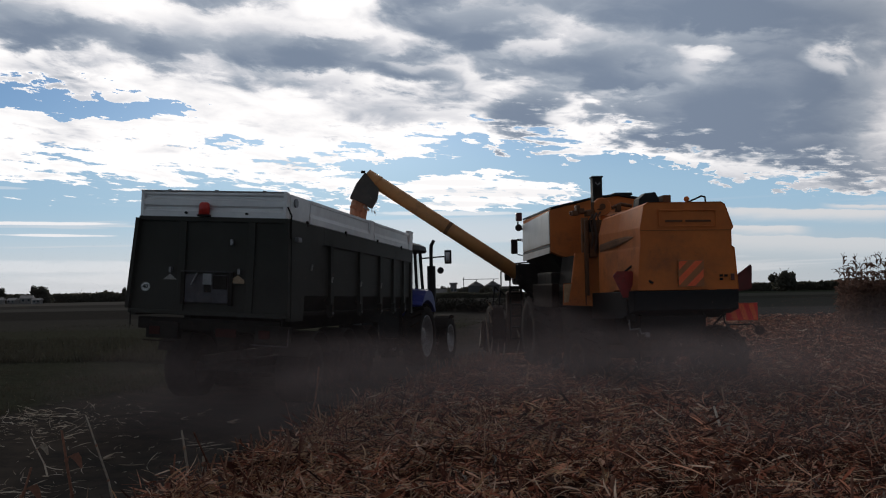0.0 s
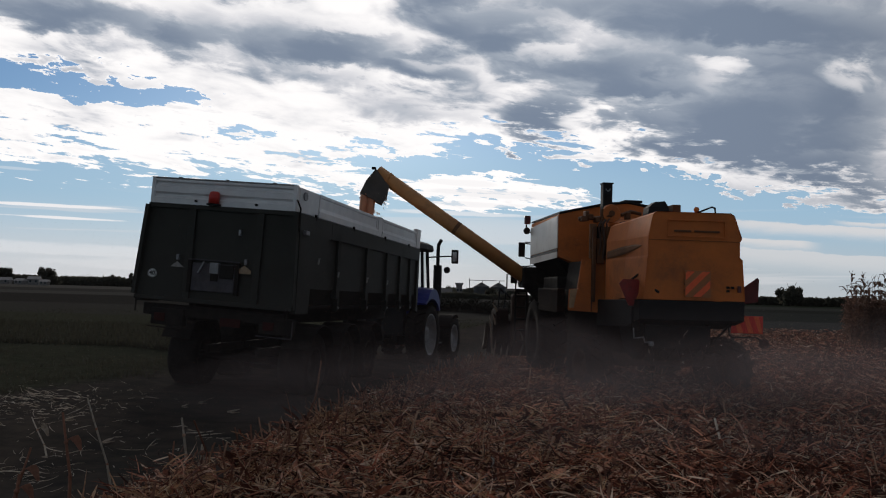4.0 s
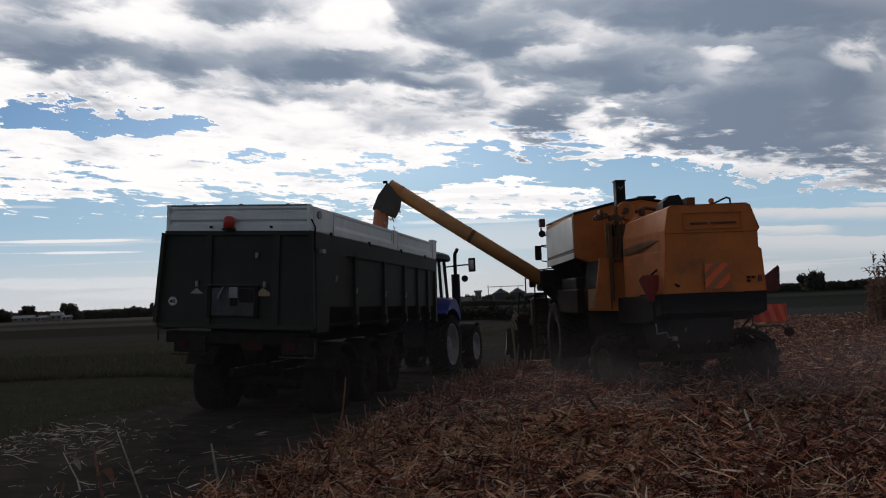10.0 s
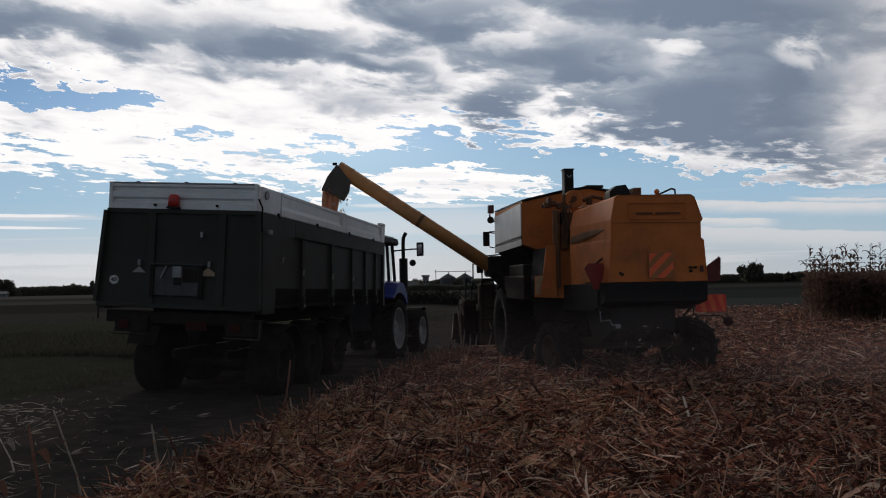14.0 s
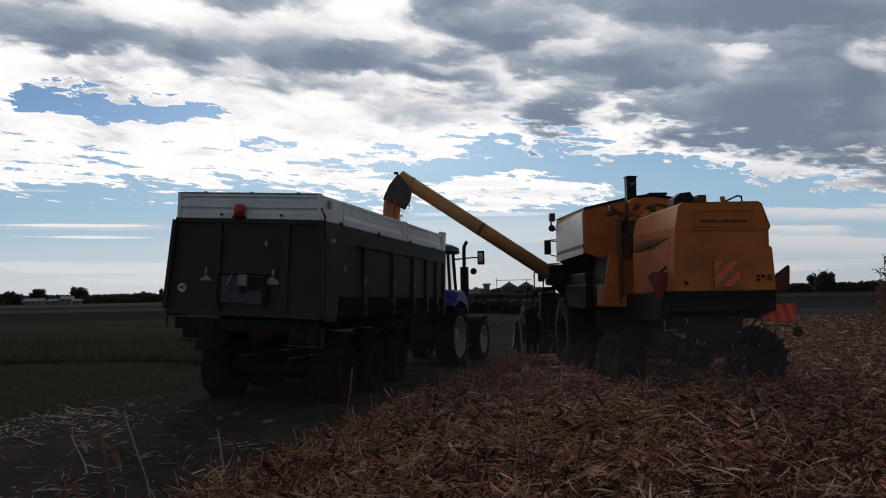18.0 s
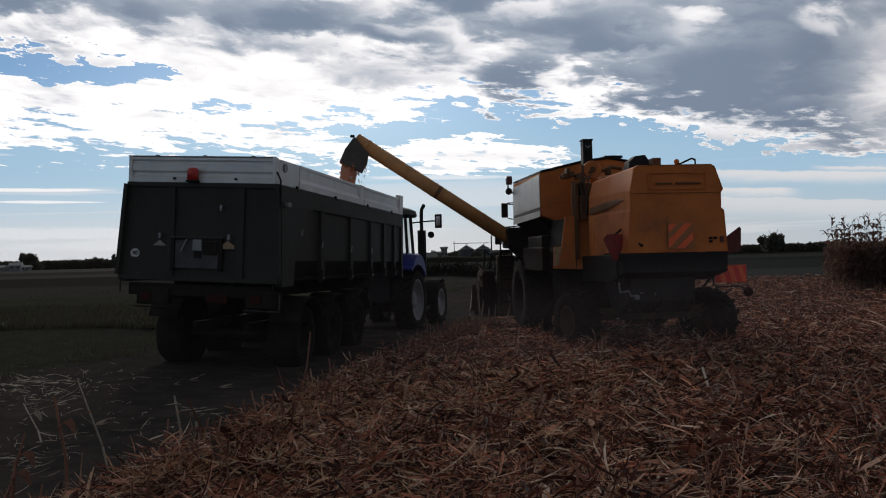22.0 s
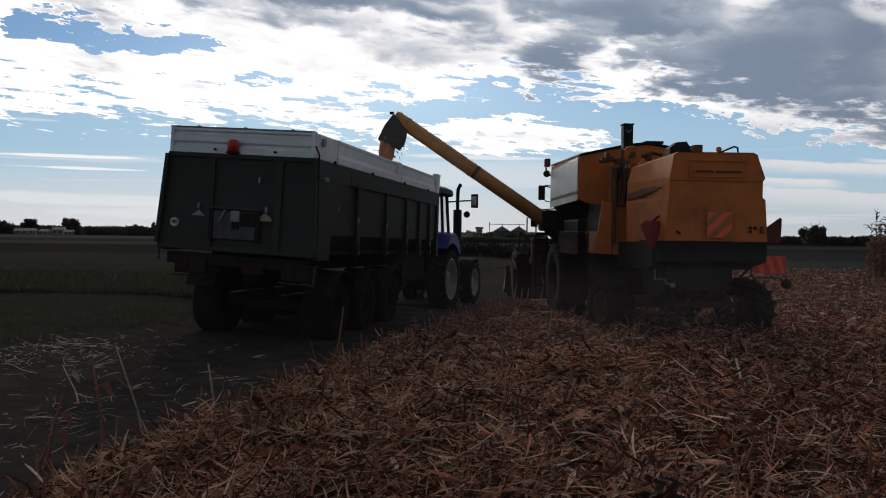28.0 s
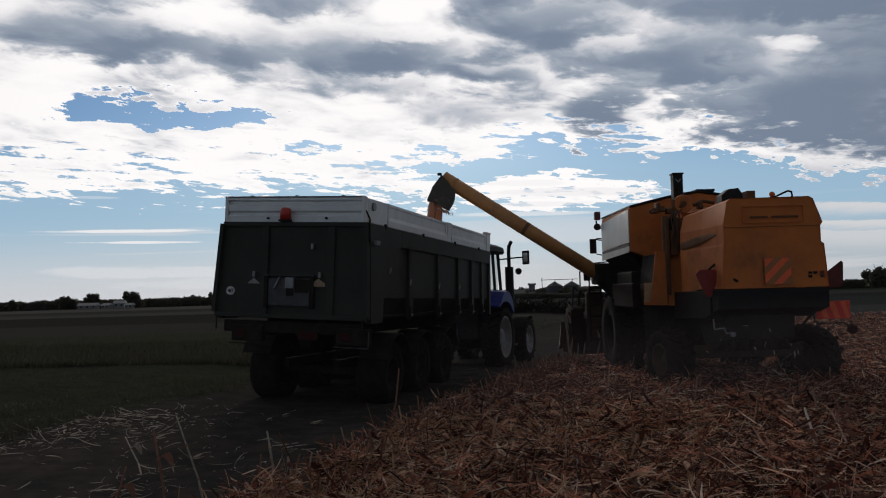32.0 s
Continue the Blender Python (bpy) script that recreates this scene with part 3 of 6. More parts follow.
def prism(profile, a, b, axis="x", scale_b=1.0, pivot=(0, 0), bevel=0.0):
    """An outline in the plane across the axis, drawn out from a to b; the far end may be scaled about a pivot."""
    bm = bmesh.new()
    rings = []
    for t, k in ((a, 1.0), (b, scale_b)):
        ring = []
        for u, v in profile:
            u, v = pivot[0] + (u - pivot[0]) * k, pivot[1] + (v - pivot[1]) * k
            ring.append(bm.verts.new((t, u, v) if axis == "x" else (u, t, v) if axis == "y" else (u, v, t)))
        rings.append(ring)
    n = len(profile)
    bm.faces.new(rings[0])
    bm.faces.new(rings[1][::-1])
    for i in range(n):
        bm.faces.new((rings[0][i], rings[1][i], rings[1][(i + 1) % n], rings[0][(i + 1) % n]))
    bmesh.ops.recalc_face_normals(bm, faces=bm.faces)
    if bevel:
        bmesh.ops.bevel(bm, geom=list(bm.edges), offset=bevel, segments=2, profile=0.6, affect="EDGES")
    return bm


def loft(sections, cap=True):
    """Skin over rings of points with equal counts."""
    bm = bmesh.new()
    rings = [[bm.verts.new(p) for p in s] for s in sections]
    n = len(rings[0])
    for a, b in zip(rings, rings[1:]):
        for i in range(n):
            bm.faces.new((a[i], a[(i + 1) % n], b[(i + 1) % n], b[i]))
    if cap:
        bm.faces.new(rings[0][::-1])
        bm.faces.new(rings[-1])
    bmesh.ops.recalc_face_normals(bm, faces=bm.faces)
    return bm


def lathe(profile, seg=32, bm=None):
    """Turns an outline (radius, x) about the x axis."""
    bm = bm or bmesh.new()
    rings = []
    for r, x in profile:
        rings.append([bm.verts.new((x, r * math.cos(2 * math.pi * i / seg), r * math.sin(2 * math.pi * i / seg))) for i in range(seg)])
    for a, b in zip(rings, rings[1:]):
        for i in range(seg):
            bm.faces.new((a[i], a[(i + 1) % seg], b[(i + 1) % seg], b[i]))
    return bm


def plate(points, thick, normal):
    """A flat plate with the given corners."""
    bm = bmesh.new()
    n = Vector(normal).normalized() * thick
    a = [bm.verts.new(Vector(p)) for p in points]
    b = [bm.verts.new(Vector(p) + n) for p in points]
    k = len(a)
    bm.faces.new(a)
    bm.faces.new(b[::-1])
    for i in range(k):
        bm.faces.new((a[i], b[i], b[(i + 1) % k], a[(i + 1) % k]))
    bmesh.ops.recalc_face_normals(bm, faces=bm.faces)
    return bm


def wheel(parent, x, y, z, radius, rim, width, material, outside=1, lugs=18, turn=0.0, lug=0.035):
    """A wheel with its tyre, rim and hub as parts; outside: +1 when its face looks to +x."""
    ob = new("wheel")
    ob.parent = parent
    ob.matrix_basis = pose(x, y, z, 0, 0, turn)
    h = width / 2
    bm = lathe([(rim, -h * 0.8), (rim + 0.04, -h * 0.95), (radius * 0.82 + rim * 0.18, -h), (radius * 0.97, -h * 0.86), (radius, -h * 0.55), (radius, h * 0.55),
                (radius * 0.97, h * 0.86), (radius * 0.82 + rim * 0.18, h), (rim + 0.04, h * 0.95), (rim, h * 0.8)], 40)
    part("tyre", bm, RUBBER, ob, smooth=True)
    if lugs:
        bm = bmesh.new()
        for i in range(lugs * 2):
            s = 1 if i % 2 else -1
            a = math.pi * (i + 0.25) / lugs
            vs = bmesh.ops.create_cube(bm, size=1.0)["verts"]
            m = Matrix.Rotation(a, 4, "X") @ Matrix.Translation((s * h * 0.47, 0, radius + lug * 0.35)) @ Matrix.Rotation(s * radians(32), 4, "Z") @ Matrix.Diagonal((h * 1.12, 0.05, lug * 1.9, 1))
            bmesh.ops.transform(bm, matrix=m, verts=vs)
        part("tread", bm, RUBBER, ob)
    o = outside
    bm = lathe([(rim, -o * h * 0.8), (rim, o * h * 0.78), (rim + 0.035, o * h * 0.9), (rim - 0.02, o * h * 0.88), (rim * 0.93, o * h * 0.55), (rim * 0.62, o * h * 0.25), (rim * 0.60, o * h * 0.18), (rim * 0.25, o * h * 0.2), (0.001, o * h * 0.2)], 32)
    part("rim", bm, material, ob, smooth=True)
    bm = lathe([(0.16 * rim / 0.4, o * h * 0.18), (0.16 * rim / 0.4, o * h * 0.45), (0.10 * rim / 0.4, o * h * 0.6), (0.001, o * h * 0.6)], 16)
    for i in range(8):
        a = 2 * math.pi * i / 8
        c = Vector((o * h * 0.27, 0.48 * rim * math.cos(a), 0.48 * rim * math.sin(a)))
        rod(bm, c - Vector((o * 0.03, 0, 0)), c + Vector((o * 0.03, 0, 0)), 0.022, seg=6)
    part("hub", bm, material, ob)
    return ob


# ---- the earth ----
def make_ground():
    def steps(lo, hi, fine, grow):
        v, out, d = 0.0, [0.0], fine
        while v < hi:
            v += d
            out.append(v)
            if v > 14:
                d *= grow
        neg, v, d = [], 0.0, fine
        while v > lo:
            v -= d
            neg.append(v)
            if v < -9:
                d *= grow
        return neg[::-1] + out
    xs, ys = steps(-3500, 3500, 0.3, 1.13), steps(-1500, 4200, 0.3, 1.10)
    verts = [(x, y, ground_z(x, y)) for y in ys for x in xs]
    n = len(xs)
    faces = [(j * n + i, j * n + i + 1, (j + 1) * n + i + 1, (j + 1) * n + i) for j in range(len(ys) - 1) for i in range(n - 1)]
    me = bpy.data.meshes.new("ground")
    me.from_pydata(verts, [], faces)
    me.polygons.foreach_set("use_smooth", [True] * len(faces))
    me.materials.append(GROUND)
    tagged(new("ground", me), "brown field soil with a wheel track, grass verge and far fields", "ground", kind="structure")


make_ground()

# ---- the trailer ----
TRAILER = pose(-3.517, 13.444, -0.085, -0.64, 3.14, -11.76)


def make_trailer():
    L, W = 8.63, 1.282
    tr = thing("grain_trailer", TRAILER, "long dark green tipping grain trailer with silvery extension boards", "trailer")
    # tub: floor, sides leaning a little outward to the floor, rear door, front wall
    side = [(W - 0.03, 3.10), (W + 0.005, 1.80), (W - 0.20, 1.46), (W - 0.26, 1.46), (W - 0.10, 1.80), (W - 0.11, 3.10)]
    part("side_wall", prism(side, 0.06, L, "y"), GREEN_BODY, tr)
    part("side_wall", prism([(-x, z) for x, z in side], 0.06, L, "y"), GREEN_BODY, tr)
    part("front_wall", boxed(-W + 0.07, W - 0.07, L - 0.08, L, 1.50, 3.10, bevel=0.01), GREEN_BODY, tr)
    part("tub_floor", boxed(-W + 0.02, W - 0.02, 0.1, L - 0.09, 1.44, 1.50), FRAME_DARK, tr)
    door = part("rear_door", prism([(-W + 0.055, 3.10), (-W - 0.05, 1.50), (-W - 0.06, 1.42), (W + 0.06, 1.42), (W + 0.06, 1.50), (W, 3.10)], -0.04, 0.05, "y", bevel=0.008), GREEN_BODY, tr)
    # pressed fields of the door: two uprights, rails
    for x in (-0.45, 0.70):
        part("door_post", boxed(x - 0.06, x + 0.06, -0.085, -0.045, 1.46, 3.02, bevel=0.012), GREEN_BODY, door)
    for x in (-W - 0.03, W + 0.03):
        s = 1 if x > 0 else -1
        bm = bmesh.new()
        beam(bm, (x - s * (0.03 if s > 0 else 0.09), -0.07, 3.06), (x + s * 0.02, -0.07, 1.48), 0.10, 0.06)
        part("door_edge", bm, GREEN_BODY, door)
    part("door_rail", boxed(-W + 0.06, W, -0.075, -0.042, 3.02, 3.10, bevel=0.01), GREEN_BODY, door)
    part("door_rail", boxed(-W - 0.05, W + 0.05, -0.08, -0.042, 1.40, 1.47, bevel=0.01), GREEN_BODY, door)
    # grain slide in the middle of the door
    slide = part("grain_slide", boxed(-0.36, 0.36, -0.10, -0.046, 1.62, 2.10, bevel=0.01), BOARD_GREY, door, "worn grey grain slide in its frame")
    for x in (-0.40, 0.40):
        part("slide_guide", boxed(x - 0.03, x + 0.03, -0.115, -0.046, 1.58, 2.14, bevel=0.006), FRAME_DARK, slide)
    part("slide_frame", boxed(-0.44, 0.44, -0.12, -0.046, 2.145, 2.165, bevel=0.006), BOARD_GREY, slide)
    part("slide_lever", beam(bmesh.new(), (-0.24, -0.13, 1.92), (-0.15, -0.13, 2.12), 0.03, 0.02), STEEL, slide)
    part("slide_handle", boxed(-0.05, 0.10, -0.14, -0.10, 1.93, 2.12, bevel=0.01), STEEL, slide)
    part("slide_stop", boxed(-0.035, 0.085, -0.12, -0.10, 1.80, 1.925, bevel=0.006), FRAME_DARK, slide)
    part("slide_box", boxed(0.115, 0.345, -0.125, -0.10, 1.86, 2.09, bevel=0.006), FRAME_DARK, slide)
    # marks and fittings on the door
    for x in (-0.63, 0.52):
        part("door_latch", boxed(x - 0.022, x + 0.022, -0.10, -0.045, 2.12, 2.22, bevel=0.01), STEEL, door)
    part("door_latch", boxed(0.36, 0.40, -0.10, -0.045, 2.62, 2.72, bevel=0.008), STEEL, door)
    part("reflector", plate([(-0.76, -0.048, 2.00), (-0.53, -0.048, 2.00), (-0.645, -0.048, 2.10)], 0.006, (0, -1, 0)), FADED_WHITE, door, "white triangular reflector")
    part("sticker", plate([(0.40, -0.0865, 1.97), (0.62, -0.0865, 1.97), (0.62, -0.0865, 2.03), (0.51, -0.0865, 2.11), (0.40, -0.0865, 2.03)], 0.006, (0, -1, 0)), YELLOW_STICKER, door, "yellow sticker")
    disc = lathe([(0.001, 0), (0.078, 0), (0.078, 0.006), (0.001, 0.006)], 28)
    bmesh.ops.transform(disc, matrix=pose(-1.06, -0.048, 1.86, 0, 0, -90), verts=disc.verts)
    sign = part("speed_sign", disc, STICKER, door, "round white speed sticker")
    ring = lathe([(0.070, 0.0), (0.070, 0.008), (0.066, 0.008), (0.066, 0.0)], 28)
    bmesh.ops.transform(ring, matrix=pose(-1.06, -0.050, 1.86, 0, 0, -90), verts=ring.verts)
    part("sign_ring", ring, BLACK_PAINT, sign)
    txt = bpy.data.curves.new("number", "FONT")
    txt.body, txt.size, txt.align_x, txt.align_y, txt.extrude = "40", 0.098, "CENTER", "CENTER", 0.001
    txt.offset = 0.0035
    tmp = bpy.data.objects.new("number", txt)
    me = bpy.data.meshes.new_from_object(tmp)
    bpy.data.objects.remove(tmp)
    me.transform(pose(-1.06, -0.058, 1.86, 90, 0, 0))
    me.materials.append(BLACK_PAINT)
    num = new("speed_number", me)
    num.parent = sign
    for x, z in ((-1.27, 2.84), (-1.31, 2.10), (1.27, 2.80)):
        part("hinge", boxed(x - 0.03, x + 0.03, -0.03, 0.05, z - 0.04, z + 0.04, bevel=0.01), STEEL, door)
    for s in (1, -1):
        # silvery boards: two long boards with posts, a blank end and a rolled top edge
        x = s * (W - 0.045)
        for a, b in ((0.95, 4.62), (4.98, 8.22)):
            board = part("board", boxed(x - 0.02, x + 0.02, a, b, 3.105, 3.53, bevel=0.006), ALU, tr, "silvery aluminium board")
            part("board_lip", boxed(x - 0.036, x + 0.036, a, b, 3.47, 3.535, bevel=0.01), ALU, board)
            part("board_lip", prism([(x - s * 0.02, 3.106), (x + s * 0.040, 3.106), (x + s * 0.040, 3.22), (x + s * 0.021, 3.29), (x - s * 0.02, 3.29)], a, b, "y"), ALU, board)
            for yy in (a + 0.05, b - 0.05):
                part("board_end", boxed(x - 0.031, x + 0.031, yy - 0.045, yy + 0.045, 3.11, 3.53, bevel=0.008), ALU, board)
        part("corner_board", boxed(x - 0.024, x + 0.024, 0.07, 0.94, 3.105, 3.53, bevel=0.006), ALU, tr)
        part("board_post", boxed(x - 0.036, x + 0.036, 4.64, 4.96, 3.10, 3.55, bevel=0.01), ALU, tr)
        part("board_post", boxed(x - 0.05, x + 0.05, 8.24, L - 0.01, 3.10, 3.56, bevel=0.012), ALU, tr)
        part("post_cap", boxed(x - 0.055, x + 0.055, 8.22, L, 3.563, 3.62, bevel=0.01), ALU, tr)
        bm = bmesh.new()
        bmesh.ops.create_cone(bm, cap_ends=True, segments=18, radius1=0.075, radius2=0.075, depth=0.03, matrix=pose(x + s * 0.036, 0.26, 3.40, 0, 90, 0))
        part("cover_roller", bm, STEEL, tr, "round end of the cover roller")
        for yy in (0.78, 2.9, 5.2, 7.4):
            part("board_hook", boxed(s * (W + 0.005) - 0.012, s * (W + 0.005) + 0.018, yy - 0.03, yy + 0.03, 3.04, 3.14, bevel=0.006), FRAME_DARK, tr)
    # rear board between its two posts, ribbed lengthwise
    wave = [(0.03, 3.085), (-0.0415, 3.085), (-0.045, 3.20), (-0.005, 3.225), (-0.005, 3.265), (-0.045, 3.30), (-0.045, 3.40), (-0.005, 3.425), (-0.005, 3.465), (-0.045, 3.49), (-0.045, 3.53), (0.03, 3.53)]
    part("rear_board", prism(wave, -W + 0.125, W - 0.10, "x"), ALU, tr, "ribbed silvery rear board")
    for x in (-W + 0.095, W - 0.07):
        part("corner_post", boxed(x - 0.028, x + 0.028, -0.055, 0.055, 3.10, 3.55, bevel=0.008), ALU, tr)
    part("top_strip", boxed(-W + 0.06, W - 0.06, -0.05, 0.05, 3.535, 3.56, bevel=0.006), STEEL, tr)
    for x in (-0.42, 0.60):
        bm = bmesh.new()
        bmesh.ops.create_cone(bm, cap_ends=True, segments=12, radius1=0.022, radius2=0.022, depth=0.03, matrix=pose(x, -0.07, 3.165, 90, 0, 0))
        part("bolt", bm, BLACK_PAINT, tr)
    for x in (-0.75, 0.05, 0.85):
        part("board_clip", boxed(x - 0.02, x + 0.02, -0.03, 0.03, 3.555, 3.575), FRAME_DARK, tr)
    # cross rope hooks at the corner post
    part("door_hook", rods([(W - 0.02, -0.06, 3.30), (W + 0.05, -0.06, 3.15), (W + 0.03, -0.05, 2.85), (W + 0.06, -0.05, 2.75)], 0.014), FRAME_DARK, tr)
    part("side_lever", boxed(W + 0.06, W + 0.12, 0.10, 0.26, 2.72, 2.80, bevel=0.012), STEEL, tr)
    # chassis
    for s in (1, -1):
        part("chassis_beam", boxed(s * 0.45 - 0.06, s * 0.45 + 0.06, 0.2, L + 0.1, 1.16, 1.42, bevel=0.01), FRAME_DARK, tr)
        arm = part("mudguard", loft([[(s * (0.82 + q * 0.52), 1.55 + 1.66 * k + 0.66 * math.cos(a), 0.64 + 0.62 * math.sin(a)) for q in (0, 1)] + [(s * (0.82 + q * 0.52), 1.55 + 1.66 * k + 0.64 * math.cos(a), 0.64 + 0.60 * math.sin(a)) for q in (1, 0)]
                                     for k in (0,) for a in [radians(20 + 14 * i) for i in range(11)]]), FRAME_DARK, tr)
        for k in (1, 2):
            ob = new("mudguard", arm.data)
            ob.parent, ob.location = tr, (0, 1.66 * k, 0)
        # rims in near-black steel, the shade under the trailer put into their colour
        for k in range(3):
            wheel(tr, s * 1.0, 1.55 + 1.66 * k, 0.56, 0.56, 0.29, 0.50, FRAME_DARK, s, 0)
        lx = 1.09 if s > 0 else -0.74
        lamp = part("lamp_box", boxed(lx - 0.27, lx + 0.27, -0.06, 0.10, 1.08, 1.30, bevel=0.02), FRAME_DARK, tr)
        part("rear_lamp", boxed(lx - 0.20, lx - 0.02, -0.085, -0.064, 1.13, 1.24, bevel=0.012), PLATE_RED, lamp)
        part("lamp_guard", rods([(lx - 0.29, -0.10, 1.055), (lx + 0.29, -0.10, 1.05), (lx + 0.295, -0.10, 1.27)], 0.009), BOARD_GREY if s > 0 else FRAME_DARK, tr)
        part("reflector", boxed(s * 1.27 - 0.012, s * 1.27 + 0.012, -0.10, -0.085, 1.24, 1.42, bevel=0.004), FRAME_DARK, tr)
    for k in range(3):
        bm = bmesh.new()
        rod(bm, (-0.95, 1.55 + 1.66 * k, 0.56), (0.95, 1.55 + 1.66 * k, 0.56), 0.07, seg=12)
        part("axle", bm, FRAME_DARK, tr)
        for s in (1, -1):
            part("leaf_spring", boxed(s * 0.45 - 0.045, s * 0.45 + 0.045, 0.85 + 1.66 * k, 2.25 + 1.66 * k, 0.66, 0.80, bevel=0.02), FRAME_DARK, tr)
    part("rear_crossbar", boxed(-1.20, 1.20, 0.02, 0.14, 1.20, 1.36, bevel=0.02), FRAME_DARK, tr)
    part("number_plate", boxed(0.16, 0.50, -0.04, -0.02, 1.13, 1.24, bevel=0.004), PLATE_RED, tr, "small reddish plate")
    part("tip_cylinder", rod(bmesh.new(), (0, L - 0.3, 0.95), (0, L - 0.25, 2.9), 0.11, seg=16), STEEL, tr)
    bm = bmesh.new()
    beam(bm, (0.45, L - 0.2, 1.05), (0.08, L + 1.55, 0.62), 0.12, 0.2)
    beam(bm, (-0.45, L - 0.2, 1.05), (-0.08, L + 1.55, 0.62), 0.12, 0.2)
    part("drawbar", bm, FRAME_DARK, tr)
    # the tub is a little lower than drawn: take its heights down to the true ones
    for ob in tr.children_recursive:
        if ob.type == "MESH" and ob.parent.name.split(".")[0] != "wheel" and not ob.name.startswith("mudguard"):
            for v in ob.data.vertices:
                z = v.co.z
                v.co.z = z if z < 0.9 else z + 0.096 * (z - 0.9) / 0.5 if z < 1.4 else 2.5 + (z - 2.5) * 0.909
    # pressed fields of both sides: a smooth band above, a rear corner plate with a raked, rounded edge, ribs between
    for s in (1, -1):
        sx = lambda z, out: s * (W - 0.03 + out + 0.05 * (3.04 - z) / 1.4)
        def skin(name, pts, out=0.045):
            bm = bmesh.new()
            outer = [bm.verts.new((sx(z, out), y, z)) for y, z in pts]
            inner = [bm.verts.new((sx(z, -0.05), y, z)) for y, z in pts]
            n = len(pts)
            bm.faces.new(outer)
            bm.faces.new(inner[::-1])
            for i in range(n):
                bm.faces.new((outer[i], inner[i], inner[(i + 1) % n], outer[(i + 1) % n]))
            bmesh.ops.recalc_face_normals(bm, faces=bm.faces)
            return part(name, bm, GREEN_BODY, tr)
        skin("top_band", [(1.62, 2.745), (L - 0.02, 2.735), (L - 0.02, 3.035), (1.62, 3.035)])
        skin("corner_plate", [(0.06, 1.46), (0.60, 1.46), (0.64, 1.75), (0.70, 2.17), (0.86, 2.46), (1.06, 2.62), (1.30, 2.71), (1.61, 2.745), (1.61, 3.035), (0.06, 3.035)])
        for y in (2.12, 3.98, 5.55, 6.74, 7.76):
            rib = skin("rib", [(y - 0.11, 1.72), (y + 0.07, 1.72), (y + 0.07, 2.742), (y - 0.11, 2.742)])
            part("rib_foot", prism([(s * (W - 0.02), 1.715), (s * (W + 0.075), 1.715), (s * (W + 0.075), 1.52), (s * (W + 0.03), 1.47), (s * (W - 0.02), 1.50)], y - 0.05, y + 0.05, "y"), GREEN_BODY, rib)
            part("rib_bolt", rod(bmesh.new(), (s * (W + 0.07), y - 0.02, 1.56), (s * (W + 0.10), y - 0.02, 1.56), 0.022, seg=8), STEEL, rib, "bare steel bolt head")
        skin("end_post", [(L - 0.20, 1.46), (L - 0.02, 1.46), (L - 0.02, 2.73), (L - 0.20, 2.73)])
        # glints of light on the ribs, set on as small pale rods
        for y, z in ((0.95, 2.28), (2.05, 2.10), (3.9, 2.06), (5.48, 2.05)):
            part("scuff", rod(bmesh.new(), (s * (W + 0.05), y, z), (s * (W + 0.062), y + 0.01, z + 0.10), 0.017, seg=6), FADED_WHITE, tr, "pale painted glint on the side")
    # grain heap inside
    bm = bmesh.new()
    bmesh.ops.create_grid(bm, x_segments=16, y_segments=40, size=0.5)
    for v in bm.verts:
        x, y = v.co.x * 2.3, 4.3 + v.co.y * 8.2
        v.co = Vector((x, y, 2.45 + 0.35 * math.exp(-((y - 6.2) / 1.3) ** 2 - (x / 0.9) ** 2) + 0.05 * noise.noise(Vector((x * 2, y * 2, 0)))))
    heap = new("grain_heap", finish("grain_heap", bm, GRAIN, True))
    heap.matrix_basis = TRAILER.copy()
    tagged(heap, "heap of orange maize grain inside the trailer", "grain", kind="stuff")
    # beacon on the rear door
    be = thing("beacon", TRAILER @ pose(-0.10, -0.10, 3.048), "orange-red plastic beacon on the trailer's rear rail", "beacon")
    part("beacon_base", boxed(-0.10, 0.10, -0.05, 0.05, 0, 0.03, bevel=0.008), BLACK_PAINT, be)
    bm = loft([[(r * math.cos(a), r * 0.8 * math.sin(a), z) for a in [2 * math.pi * i / 16 for i in range(16)]] for r, z in ((0.09, 0.032), (0.088, 0.15), (0.078, 0.20), (0.05, 0.222))])
    part("lens", bm, ORANGE_LENS, be, smooth=True)


make_trailer()


